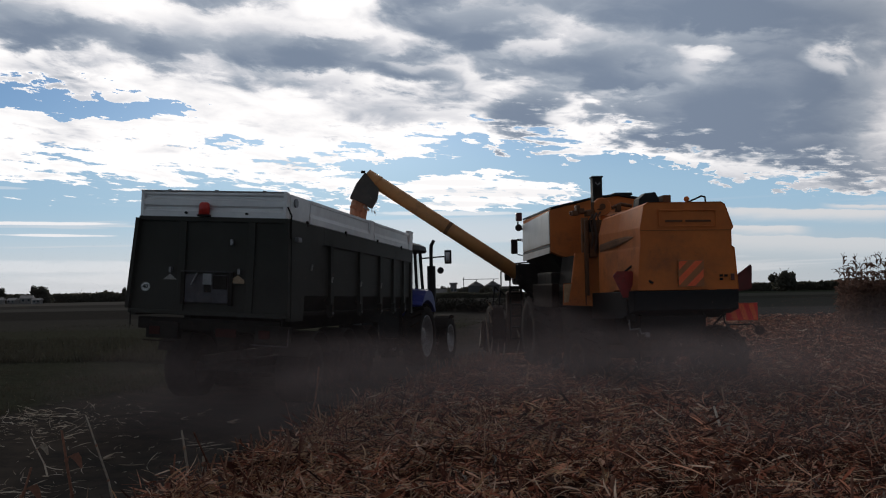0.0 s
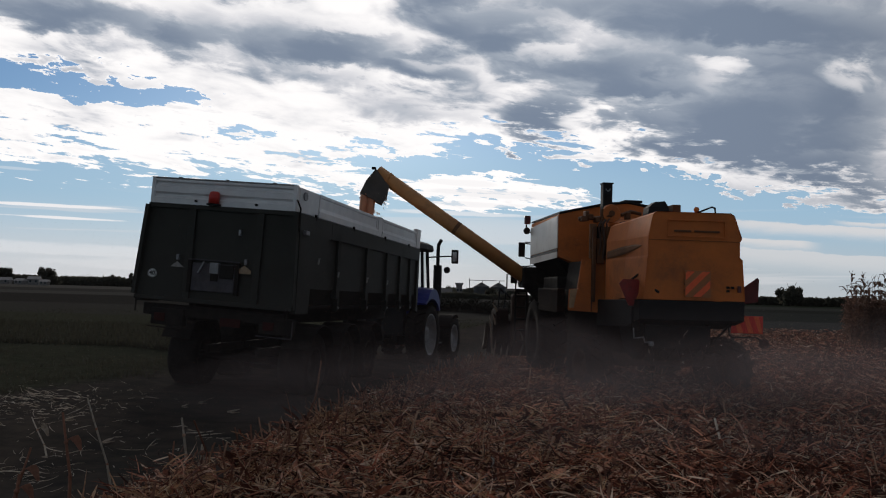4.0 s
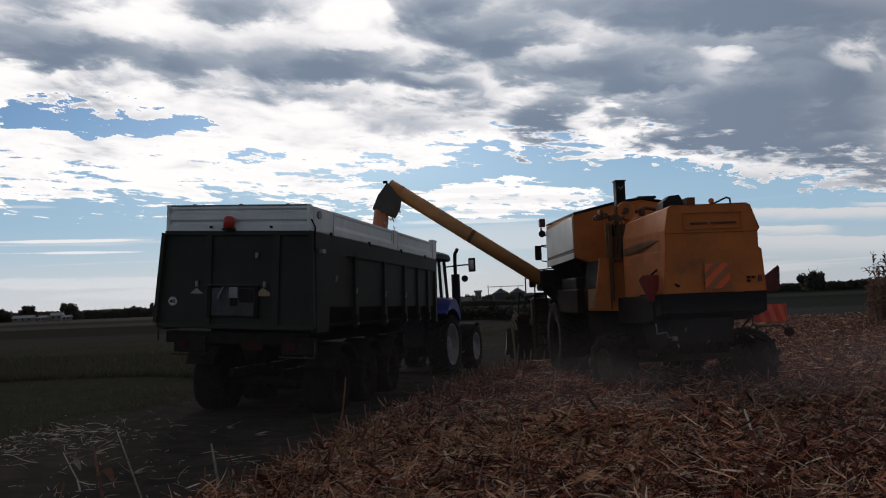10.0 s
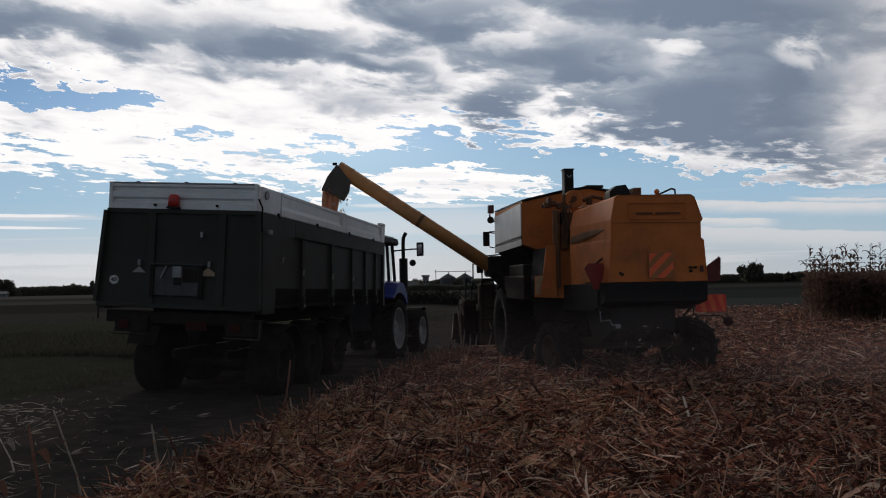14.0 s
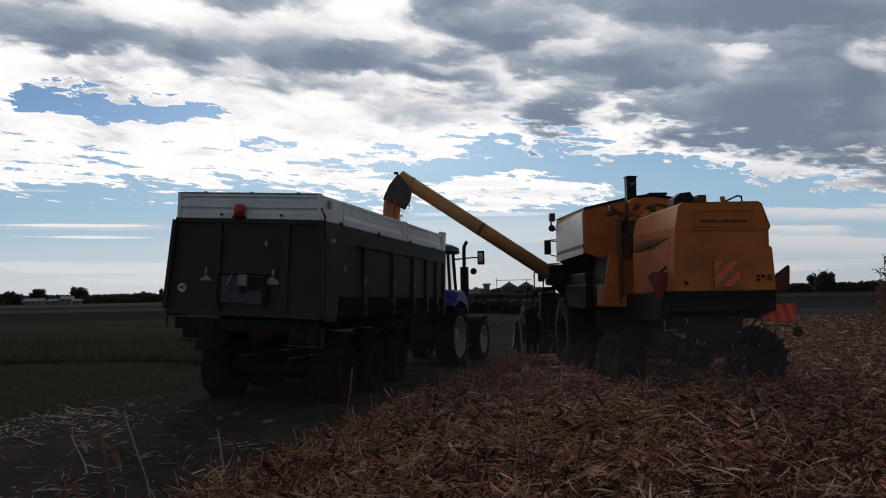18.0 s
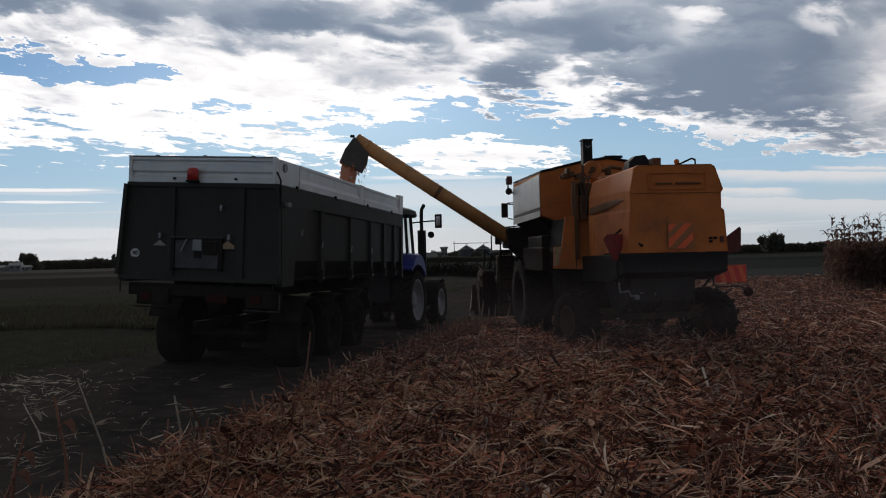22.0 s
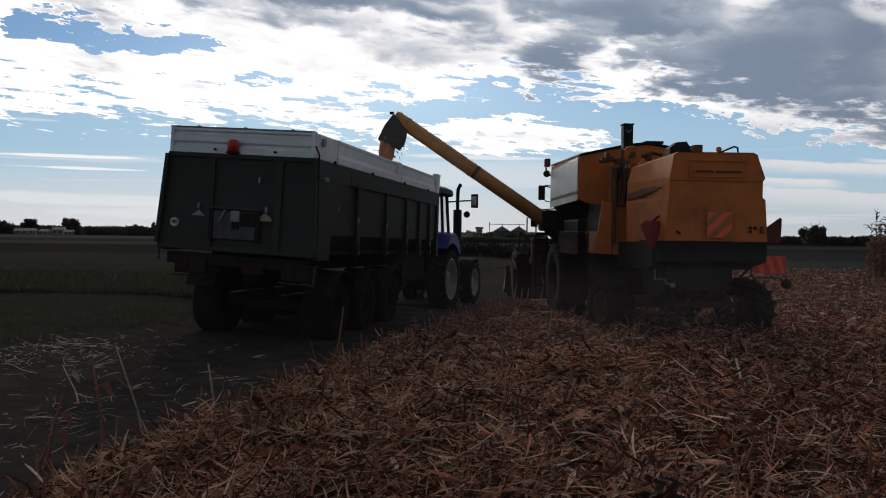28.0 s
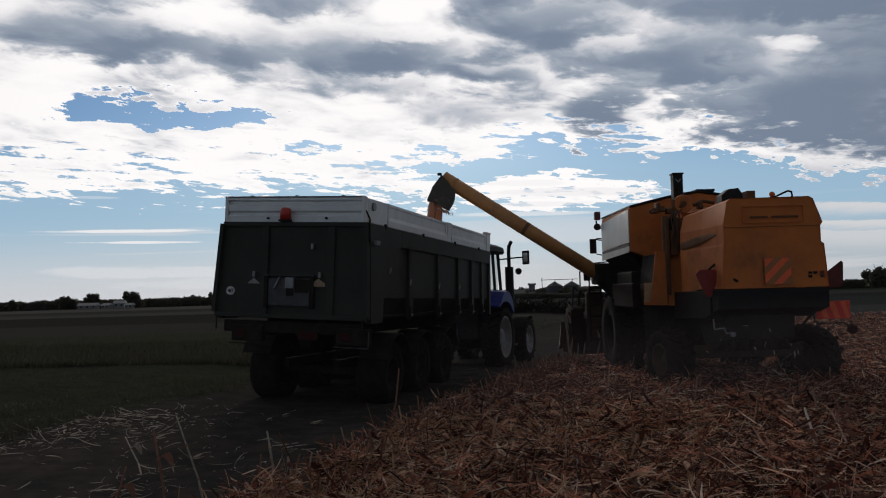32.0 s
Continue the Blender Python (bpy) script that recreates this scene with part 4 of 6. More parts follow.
# ---- the tractor ----
def make_tractor():
    t = thing("tractor", pose(-1.14, 25.3, -0.42, 0, 0, -17.0), "blue farm tractor with white rims, hitched to the trailer", "tractor")
    for s in (1, -1):
        wheel(t, s * 0.95, 0, 0.88, 0.88, 0.58, 0.54, WHITE_RIM, s, 20, 0, 0.05)
        wheel(t, s * 0.95, 2.75, 0.66, 0.66, 0.42, 0.44, WHITE_RIM, s, 16, 0, 0.04)
        # fender over the rear wheel
        secs = []
        for i in range(9):
            a = radians(140 - 10.5 * i)
            c, sn = math.cos(a), math.sin(a)
            ro = 1.10 + 0.28 * math.sin(math.pi * min(1.0, i / 7))
            secs.append([(s * 0.58, -ro * c, 0.92 + ro * sn), (s * 1.22, -ro * c, 0.92 + (ro - 0.06) * sn), (s * 1.22, -1.0 * c, 0.92 + 1.0 * sn), (s * 0.58, -0.98 * c, 0.92 + 0.98 * sn)])
        part("fender", loft(secs), BLUE_PAINT, t, "blue rear fender")
        part("tail_lamp", boxed(s * 0.95 - 0.12, s * 0.95 + 0.12, -1.16, -1.06, 1.75, 1.85, bevel=0.02), ORANGE_LENS, t)
        part("front_fender", loft([[(s * 0.72, 2.75 - 0.74 * math.cos(a), 0.68 + 0.74 * math.sin(a)), (s * 1.18, 2.75 - 0.74 * math.cos(a), 0.68 + 0.74 * math.sin(a)), (s * 1.18, 2.75 - 0.72 * math.cos(a), 0.68 + 0.72 * math.sin(a)), (s * 0.72, 2.75 - 0.72 * math.cos(a), 0.68 + 0.72 * math.sin(a))] for a in [radians(30 + 15 * i) for i in range(7)]]), RUBBER, t)
        # cab posts, doors
        for p, q in (((0.78, -0.55, 1.75), (0.72, -0.45, 3.36)), ((0.80, 1.05, 1.40), (0.72, 0.95, 3.36)), ((0.82, 0.35, 1.45), (0.76, 0.30, 3.36))):
            bm = beam(bmesh.new(), (s * p[0], p[1], p[2]), (s * q[0], q[1], q[2]), 0.07, 0.07)
            part("cab_post", bm, BLACK_PAINT, t)
        part("cab_step", boxed(s * 0.95 - 0.18, s * 0.95 + 0.18, 0.95, 1.45, 0.55, 0.60, bevel=0.01), BLACK_PAINT, t)
        # mirror on its arm
        mi = part("mirror_arm", rods([(s * 0.74, 1.0, 3.18), (s * 1.30, 1.05, 3.22), (s * 1.52, 1.05, 3.22)], 0.022), BLACK_PAINT, t)
        part("mirror", boxed(s * 1.58 - 0.11, s * 1.58 + 0.11, 1.00, 1.07, 3.00, 3.42, bevel=0.03), BLACK_PAINT, mi, "black rear-view mirror")
        part("mirror_glass", boxed(s * 1.58 - 0.065, s * 1.58 + 0.065, 0.992, 0.999, 3.06, 3.35), MIRROR_GLASS, mi)
        part("work_lamp", lathe_at([(0.001, -0.05), (0.06, -0.04), (0.085, 0.03), (0.085, 0.05), (0.001, 0.05)], (s * 0.66, -0.55, 3.30), -90), BLACK_PAINT, t)
        part("fender_lamp", lathe_at([(0.001, -0.05), (0.07, -0.03), (0.10, 0.03), (0.10, 0.05), (0.001, 0.05)], (s * 1.36, 1.0, 2.80), -90), BLACK_PAINT, t)
    part("cab_roof", loft([[(x * k, 0.28 + y * k, z) for x, y in ((-0.85, -1.05), (0.85, -1.05), (0.92, 0.0), (0.85, 0.95), (-0.85, 0.95), (-0.92, 0.0))] for z, k in ((3.34, 0.95), (3.40, 1.0), (3.54, 0.97), (3.62, 0.8))]), BLACK_PAINT, t, "dark cab roof")
    part("cab_floor", boxed(-0.78, 0.78, -0.5, 1.1, 1.2, 1.4, bevel=0.03), BLACK_PAINT, t)
    part("rear_window", boxed(-0.68, 0.68, -0.50, -0.49, 1.85, 3.3), CAB_GLASS, t)
    part("front_window", boxed(-0.68, 0.68, 0.99, 1.0, 1.6, 3.32), CAB_GLASS, t)
    part("rear_body", boxed(-0.62, 0.62, -0.80, -0.52, 0.85, 1.84, bevel=0.04), BLACK_PAINT, t, "black body behind the cab")
    part("seat", boxed(-0.28, 0.28, -0.1, 0.4, 1.45, 2.2, bevel=0.08), BLACK_PAINT, t)
    part("bonnet", loft([[(x * k, y, z0 + z) for x, z in ((-0.42, 0), (0.42, 0), (0.44, 0.55), (0.30, 0.72), (-0.30, 0.72), (-0.44, 0.55))] for y, k, z0 in ((1.1, 1.0, 1.12), (2.6, 0.95, 1.05), (3.35, 0.85, 0.98), (3.5, 0.7, 1.0))]), BLUE_PAINT, t, "blue bonnet")
    part("engine_block", boxed(-0.3, 0.3, 0.9, 3.3, 0.5, 1.12, bevel=0.04), FRAME_DARK, t)
    part("gearbox", boxed(-0.35, 0.35, -0.5, 1.0, 0.55, 1.2, bevel=0.05), FRAME_DARK, t)
    ex = part("exhaust", rods([(0.98, 1.25, 1.75), (0.98, 1.25, 2.95)], 0.13, 14), BLACK_PAINT, t, "black exhaust stack")
    part("exhaust_pipe", rods([(0.98, 1.25, 2.9), (0.98, 1.25, 3.40), (1.0, 1.22, 3.58), (1.10, 1.15, 3.72)], 0.055, 10), BLACK_PAINT, ex)
    for s in (1, -1):
        bm = bmesh.new()
        rod(bm, (s * 0.3, 0, 0.88), (s * 0.9, 0, 0.88), 0.13, seg=12)
        part("axle", bm, FRAME_DARK, t)
        bm = bmesh.new()
        rod(bm, (s * 0.1, 2.75, 0.66), (s * 0.9, 2.75, 0.66), 0.10, seg=12)
        part("axle", bm, FRAME_DARK, t)
    part("hitch", boxed(-0.12, 0.12, -1.0, -0.4, 0.6, 0.75, bevel=0.02), FRAME_DARK, t)


def lathe_at(profile, place, turn_z=0.0, seg=18):
    bm = lathe(profile, seg)
    bmesh.ops.transform(bm, matrix=pose(*place, 0, 0, turn_z), verts=bm.verts)
    return bm


make_tractor()
# ---- the combine harvester ----
COMBINE = pose(4.238, 15.879, -0.112, 0.3, 0.07, 4.77)


def hood_ring(y, k, drop=0.0, lift=0.0):
    pts = [(-0.84 - 0.04 * (y > 0), 1.80 + lift), (-0.78 - 0.10 * (y > 0), 2.50), (-0.77 - 0.10 * (y > 0), 2.54), (-0.77 - 0.10 * (y > 0), 2.80), (-0.77 - 0.10 * (y > 0), 2.86), (-0.70 - 0.10 * (y > 0), 3.23 - drop), (-0.63 - 0.10 * (y > 0), 3.28 - drop),
           (0.66, 3.29 - drop), (0.73, 3.25 - drop), (0.87, 2.86), (0.83, 2.80), (0.83, 2.54), (0.88, 2.50), (0.93, 1.80 + lift)]
    return [(x * k, y, z) for x, z in pts]


def make_combine():
    c = thing("combine_harvester", COMBINE, "dusty yellow combine harvester seen from behind, unloading grain", "combine harvester")
    hood = part("straw_hood", loft([hood_ring(-1.58, 0.985), hood_ring(-1.60, 1.0), hood_ring(-0.4, 1.0, 0.03), hood_ring(0.50, 1.0, 0.085, -0.16)]), YELLOW, c, "dusty yellow straw hood")
    # recessed field with a frame and a plain dark bar, seams, rivets
    for x0, x1, z0, z1 in ((-0.44, 0.56, 3.135, 3.155), (-0.44, 0.56, 2.865, 2.88), (0.55, 0.565, 2.88, 3.14), (-0.45, -0.435, 2.88, 3.14)):
        part("field_edge", boxed(x0, x1, -1.618, -1.598, z0, z1, bevel=0.004), YELLOW, hood)
    for x0, x1 in ((-0.33, -0.03), (0.02, 0.47)):
        part("badge", boxed(x0, x1, -1.609, -1.601, 2.945, 2.98, bevel=0.003), SOOT, hood, "plain dark maker's mark")
    part("hood_seam", boxed(-0.76, 0.83, -1.606, -1.60, 2.80, 2.808), SOOT, hood)
    for x, z in ((0.62, 2.03), (0.70, 2.03), (0.62, 1.97)):
        part("model_mark", boxed(x - 0.025, x + 0.035, -1.610, -1.601, z - 0.02, z + 0.02), FRAME_DARK, hood)
    part("rear_lamp", boxed(0.79, 0.85, -1.63, -1.60, 1.95, 2.06, bevel=0.01), RED_LENS, hood)
    part("latch", boxed(-0.14, -0.12, -1.612, -1.60, 2.06, 2.085, bevel=0.004), BLACK_PAINT, hood)
    part("latch", boxed(-0.14, -0.12, -1.612, -1.60, 1.95, 1.97, bevel=0.004), BLACK_PAINT, hood)
    part("hood_skirt", prism([(-1.60, 1.79), (-1.58, 1.46), (-0.9, 1.30), (1.0, 1.25), (1.0, 1.75)], -0.90, 0.93, "x", bevel=0.015), BLACK_PAINT, c, "black skirt below the hood")
    # shade under the ridge of the hood's side, put in as a darker strip
    groove = []
    for y, x, z, h in ((-1.25, -0.766, 2.715, 0.012), (-0.9, -0.775, 2.70, 0.05), (-0.3, -0.81, 2.66, 0.075), (0.40, -0.878, 2.60, 0.07)):
        groove.append([(x, y, z + h), (x - 0.012, y, z + h * 0.5), (x - 0.012, y, z - h * 0.5), (x, y, z - h)])
    part("side_groove", loft(groove), DUST_SHADE_YELLOW, hood)
    # striped warning field on the hood
    st = part("warning_field", boxed(-0.13, 0.32, -1.617, -1.601, 1.85, 2.30, bevel=0.003), PALE_STRIPE, hood, "square warning field with orange-red stripes")
    for pts in (((-0.12, 1.87), (-0.12, 2.01), (0.17, 2.285), (0.305, 2.285)), ((0.01, 1.86), (0.15, 1.86), (0.31, 2.01), (0.31, 2.14)), ((-0.12, 2.13), (-0.12, 2.255), (-0.09, 2.285), (0.04, 2.285))):
        part("stripe", plate([(x, -1.6185, z) for x, z in pts], 0.003, (0, -1, 0)), ORANGE_SIGN, st)
    # slow-vehicle sign on a bracket, with a rod
    part("warning_triangle", plate([(-1.17, -1.30, 2.05), (-1.10, -1.30, 2.13), (-0.84, -1.30, 2.13), (-0.77, -1.30, 2.04), (-0.92, -1.30, 1.68), (-1.00, -1.30, 1.68)], 0.02, (0, -1, 0)), RED_SIGN, c, "dull red triangular reflector")
    part("sign_bracket", rods([(-0.97, -1.27, 2.10), (-0.80, -1.2, 2.22)], 0.02), BLACK_PAINT, c)
    part("sign_bracket", rods([(-0.75, -1.42, 2.06), (-0.58, -1.62, 1.92)], 0.022), BLACK_PAINT, c)
    part("plate_holder", boxed(-0.93, -0.78, -1.28, -1.25, 1.26, 1.66, bevel=0.01), FRAME_DARK, c)
    part("step_hook", rods([(-0.90, -1.3, 1.30), (-0.895, -1.32, 1.13), (-0.73, -1.32, 1.15), (-0.70, -1.32, 1.06), (-0.60, -1.32, 1.07)], 0.012), STEEL, c)
    part("hook_lamp", boxed(-0.64, -0.55, -1.36, -1.30, 1.00, 1.08, bevel=0.02), STEEL, c)
    # engine deck behind the tank
    part("engine_deck", prism([(1.2, 3.30), (2.16, 3.50), (2.16, 1.6), (1.2, 1.6)], -0.62, 1.15, "x", bevel=0.02), YELLOW, c)
    for x in (-1.02, -0.74):
        part("deck_post", boxed(x - 0.035, x + 0.035, 0.80, 0.90, 1.70, 3.18, bevel=0.015), SOOT, c)
    part("deck_cover", boxed(-1.09, -0.95, 0.90, 0.98, 2.55, 3.24, bevel=0.02), DUST_SHADE_YELLOW, c, "narrow upright cover with dust on it")
    # dark box in place of the shaded hollow between hood and tank
    part("deck_recess", boxed(-0.935, -0.64, 1.02, 1.19, 2.12, 3.20, bevel=0.01), FRAME_DARK, c)
    for x, z0, z1, r in ((-0.88, 2.2, 3.05, 0.028), (-0.80, 2.0, 2.75, 0.022), (-0.71, 2.3, 3.1, 0.03)):
        part("hose", rods([(x, 1.02, z0), (x + 0.03, 0.98, (z0 + z1) / 2), (x - 0.01, 1.03, z1)], r), BLACK_PAINT, c)
    part("pump", lathe_at([(0.001, -0.06), (0.07, -0.06), (0.09, -0.02), (0.09, 0.06), (0.001, 0.06)], (-0.79, 1.0, 2.98), 90, 16), FRAME_DARK, c)
    for z in (2.35, 2.6, 2.85):
        part("bolt_plate", boxed(-1.02, -0.96, 0.885, 0.902, z - 0.02, z + 0.03, bevel=0.004), SOOT, c)
    part("deck_shield", boxed(-0.96, -0.80, 0.84, 0.898, 2.45, 2.95, bevel=0.02), SOOT, c)
    flap = part("side_panel", prism([(-1.23, 2.54), (-0.77, 2.53), (-0.66, 1.48), (-1.485, 1.52), (-1.47, 1.94), (-1.31, 1.95)], 0.93, 0.99, "y", bevel=0.008), YELLOW, c, "yellow side panel that flares towards its foot")
    part("panel_patch", plate([(-1.465, 0.926, 1.93), (-1.31, 0.926, 1.94), (-1.345, 0.926, 1.78), (-1.38, 0.926, 1.58), (-1.475, 0.926, 1.57)], 0.003, (0, -1, 0)), TAN_PATCH, flap, "bleached corner")
    part("panel_fold", boxed(-1.04, -1.02, 0.915, 0.929, 1.52, 2.50), SOOT, flap)
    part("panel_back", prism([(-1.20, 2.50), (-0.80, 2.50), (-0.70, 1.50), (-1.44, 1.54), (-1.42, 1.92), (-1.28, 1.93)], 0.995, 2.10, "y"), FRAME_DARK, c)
    part("side_panel", boxed(-1.60, -1.445, 1.4, 3.3, 1.46, 1.95, bevel=0.03), RUST, c, "dark brown side panel")
    for x, z0, z1, r in ((-0.92, 2.6, 3.2, 0.018), (-0.84, 2.55, 3.22, 0.026), (-0.76, 2.7, 3.25, 0.016), (-0.68, 2.5, 3.1, 0.02)):
        part("hose", rods([(x, 0.86, z0), (x + 0.025, 0.80, z0 * 0.6 + z1 * 0.4), (x - 0.02, 0.84, z1), (x + 0.06, 0.92, z1 + 0.10)], r), AXLE_BROWN, c)
    part("filter_drum", rod(bmesh.new(), (-0.78, 0.92, 2.92), (-0.78, 0.92, 3.18), 0.085, seg=16), SOOT, c, "dusty upright filter drum")
    part("chain_box", boxed(-0.93, -0.66, 0.88, 1.0, 2.52, 2.62, bevel=0.015), SOOT, c)
    for x, z in ((-1.20, 3.34), (-1.06, 3.38), (-0.92, 3.33)):
        part("bracket", boxed(x - 0.05, x + 0.05, 0.95, 1.15, z - 0.05, z + 0.05, bevel=0.015), SOOT, c)
    part("belt_guard", lathe_at([(0.001, -0.05), (0.17, -0.05), (0.185, -0.02), (0.185, 0.03), (0.13, 0.05), (0.05, 0.06), (0.001, 0.06)], (-0.64, 1.02, 3.46), 90, 26), YELLOW, c, "round dusty pulley guard")
    part("pulley", lathe_at([(0.001, -0.03), (0.06, -0.03), (0.06, 0.09), (0.001, 0.09)], (-0.64, 0.98, 3.46), 90, 18), SOOT, c)
    part("belt_arm", rods([(-1.28, 1.1, 3.34), (-0.95, 1.05, 3.36), (-0.64, 0.98, 3.42)], 0.035), SOOT, c)
    part("belt_arm", rods([(-0.42, 1.05, 3.44), (-0.22, 1.1, 3.52), (0.0, 1.1, 3.48)], 0.035), SOOT, c)
    part("belt_arm", rods([(-0.84, 1.0, 3.20), (-0.82, 1.0, 3.55)], 0.03), SOOT, c)
    part("hose", rods([(-0.48, 0.95, 3.26), (-0.20, 0.85, 3.34), (0.05, 0.8, 3.40), (0.25, 0.7, 3.42)], 0.026), BLACK_PAINT, c)
    part("bracket", boxed(-1.16, -1.08, 1.0, 1.2, 3.30, 3.50, bevel=0.02), SOOT, c)
    part("bracket", boxed(-0.34, -0.24, 1.0, 1.15, 3.36, 3.50, bevel=0.02), SOOT, c)
    # dust screen tower
    tw = part("intake_tower", boxed(-0.655, -0.455, 1.55, 1.76, 3.4, 4.13, bevel=0.02), BLACK_PAINT, c, "black air intake tower")
    part("tower_mark", plate([(-0.605, 1.546, 4.03), (-0.555, 1.546, 3.98), (-0.505, 1.546, 4.03), (-0.505, 1.546, 4.00), (-0.555, 1.546, 3.95), (-0.605, 1.546, 4.00)], 0.004, (0, -1, 0)), STEEL, tw)
    part("tower_screen", boxed(-0.64, -0.47, 1.53, 1.547, 3.62, 3.92, bevel=0.004), FRAME_DARK, tw)
    part("tower_cap", boxed(-0.67, -0.44, 1.535, 1.775, 4.12, 4.15, bevel=0.008), BLACK_PAINT, tw)
    # grain tank with roof flaps
    rear = [(-1.42, 2.62), (-1.10, 2.50), (1.10, 2.50), (1.42, 2.62), (1.42, 3.50), (0.9, 3.66), (0.05, 3.80), (-0.45, 3.74), (-1.42, 3.52)]
    tank = part("grain_tank", prism(rear, 2.18, 5.1, "y", bevel=0.015), YELLOW, c, "yellow grain tank")
    for a, b in zip(rear[4:], rear[5:]):
        bm = loft([[(a[0], y, a[1] + 0.012), (a[0], y, a[1] + 0.05), (b[0], y, b[1] + 0.05), (b[0], y, b[1] + 0.012)] for y in (2.14, 5.12)])
        part("roof_flap", bm, BLACK_PAINT, tank, "black tank cover flap")
    part("roof_vent", boxed(0.0, 0.40, 2.2, 2.7, 3.82, 3.88, bevel=0.02), BLACK_PAINT, tank)
    # off-white faces carry the sky's sheen on the tank's yellow side
    part("white_side", prism([(2.22, 3.49), (5.08, 3.42), (5.08, 2.74), (2.22, 2.80)], -1.440, -1.424, "x", bevel=0.004), PALE_SHEEN, tank, "tank side with its sky sheen painted off-white")
    part("side_line", prism([(2.22, 2.79), (5.08, 2.73), (5.08, 2.68), (2.22, 2.73)], -1.436, -1.424, "x"), BLACK_PAINT, tank)
    part("white_band", prism([(2.24, 2.725), (5.10, 2.675), (5.10, 2.52), (2.24, 2.60)], -1.437, -1.424, "x"), PALE_SHEEN, tank)
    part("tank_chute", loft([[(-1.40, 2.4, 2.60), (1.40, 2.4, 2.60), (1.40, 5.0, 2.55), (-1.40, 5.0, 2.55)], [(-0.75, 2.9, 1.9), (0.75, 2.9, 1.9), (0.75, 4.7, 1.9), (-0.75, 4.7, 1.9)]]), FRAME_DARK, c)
    # body below; its belly is drawn low to give the darkness under the machine
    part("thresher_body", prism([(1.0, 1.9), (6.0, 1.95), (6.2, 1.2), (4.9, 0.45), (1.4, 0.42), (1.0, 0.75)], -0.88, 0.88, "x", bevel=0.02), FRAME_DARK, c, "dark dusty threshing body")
    # left panel near black, right panel yellow
    part("side_panel", boxed(-1.42, -1.10, 2.2, 3.6, 1.45, 2.20, bevel=0.04), FRAME_DARK, c, "dark side panel")
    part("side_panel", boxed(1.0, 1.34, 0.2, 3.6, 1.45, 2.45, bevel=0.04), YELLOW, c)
    # things on the hood and deck
    part("deck_cover", loft([[(-0.20, 0.15, 3.17), (0.26, 0.15, 3.17), (0.26, 0.5, 3.17), (-0.20, 0.5, 3.17)], [(-0.16, 0.17, 3.53), (0.22, 0.17, 3.55), (0.22, 0.48, 3.55), (-0.16, 0.48, 3.53)], [(-0.02, 0.22, 3.64), (0.17, 0.22, 3.66), (0.17, 0.44, 3.66), (-0.02, 0.44, 3.64)]]), BLACK_PAINT, c, "black engine cover hump")
    part("deck_box", boxed(0.28, 0.44, 0.1, 0.45, 3.20, 3.59, bevel=0.015), SOOT, c)
    part("hand_rail", rods([(0.22, -0.9, 3.29), (0.62, -0.9, 3.46), (0.68, -0.9, 3.44), (0.70, -0.9, 3.24)], 0.016), BLACK_PAINT, c, "bent black hand rail")
    part("hand_rail", rods([(0.05, -0.5, 3.24), (0.05, -0.5, 3.34), (0.45, -0.5, 3.35), (0.62, -0.5, 3.26)], 0.012), BLACK_PAINT, c)
    bm = bmesh.new()
    bmesh.ops.create_uvsphere(bm, u_segments=12, v_segments=8, radius=0.05, matrix=Matrix.Translation((0.36, -0.85, 3.41)))
    rod(bm, (0.36, -0.85, 3.26), (0.36, -0.85, 3.40), 0.03)
    part("filler_cap", bm, YELLOW, c)
    # rear axle, wheels turned hard over
    part("rear_axle", boxed(-1.25, 1.1, -0.14, 0.14, 0.56, 0.74, bevel=0.03), AXLE_BROWN, c, "rear axle beam")
    part("axle_bar", boxed(-1.0, 0.98, -0.30, -0.22, 0.66, 0.80, bevel=0.02), AXLE_BROWN, c)
    for s in (1, -1):
        wheel(c, 1.22 if s > 0 else -1.31, -0.05, 0.55, 0.54, 0.27, 0.46, DUSTY_RIM, s, 16, 26 if s > 0 else 12, 0.022)
        wheel(c, s * 1.32, 3.7, 0.86, 0.86, 0.42, 0.62, FRAME_DARK, s, 20, 0, 0.05)
    part("axle_mount", boxed(-0.25, 0.25, -0.2, 0.3, 0.65, 1.3, bevel=0.04), FRAME_DARK, c)
    part("front_axle", boxed(-1.05, 1.05, 3.5, 3.9, 0.7, 1.0, bevel=0.04), FRAME_DARK, c)
    # straw chopper under the hood
    ch = part("straw_chopper", prism([(-1.35, 1.36), (-1.30, 0.95), (-0.75, 0.72), (-0.2, 0.85), (0.2, 1.36)], -0.72, 0.45, "x", bevel=0.02), BLACK_PAINT, c, "black straw chopper")
    for k in range(5):
        x = -0.60 + 0.22 * k
        part("deflector", plate([(x, -1.32, 1.0), (x, -1.48, 0.84), (x, -1.42, 0.78), (x, -0.9, 0.74)], 0.012, (1, 0, 0)), FRAME_DARK, ch)
    for x in (-0.7, 0.42):
        part("brace", rods([(x, -1.3, 1.4), (x + 0.12, -0.3, 0.75)], 0.025), FRAME_DARK, c)
    part("brace", rods([(0.80, -1.35, 1.42), (0.55, -1.2, 1.08)], 0.018), FRAME_DARK, c)
    # warning boards held out on the outer side
    part("flag_plate", plate([(0.94, -1.20, 1.94), (1.33, -1.20, 2.22), (1.36, -1.20, 2.19), (1.345, -1.20, 1.80), (1.0, -1.20, 1.74)], 0.015, (0, -1, 0)), DUSKY_RED, c, "dull red folded board")
    wb = part("warning_board", boxed(0.86, 1.43, -1.235, -1.215, 1.25, 1.55, bevel=0.004), BOARD_RED, c, "red and orange striped warning board")
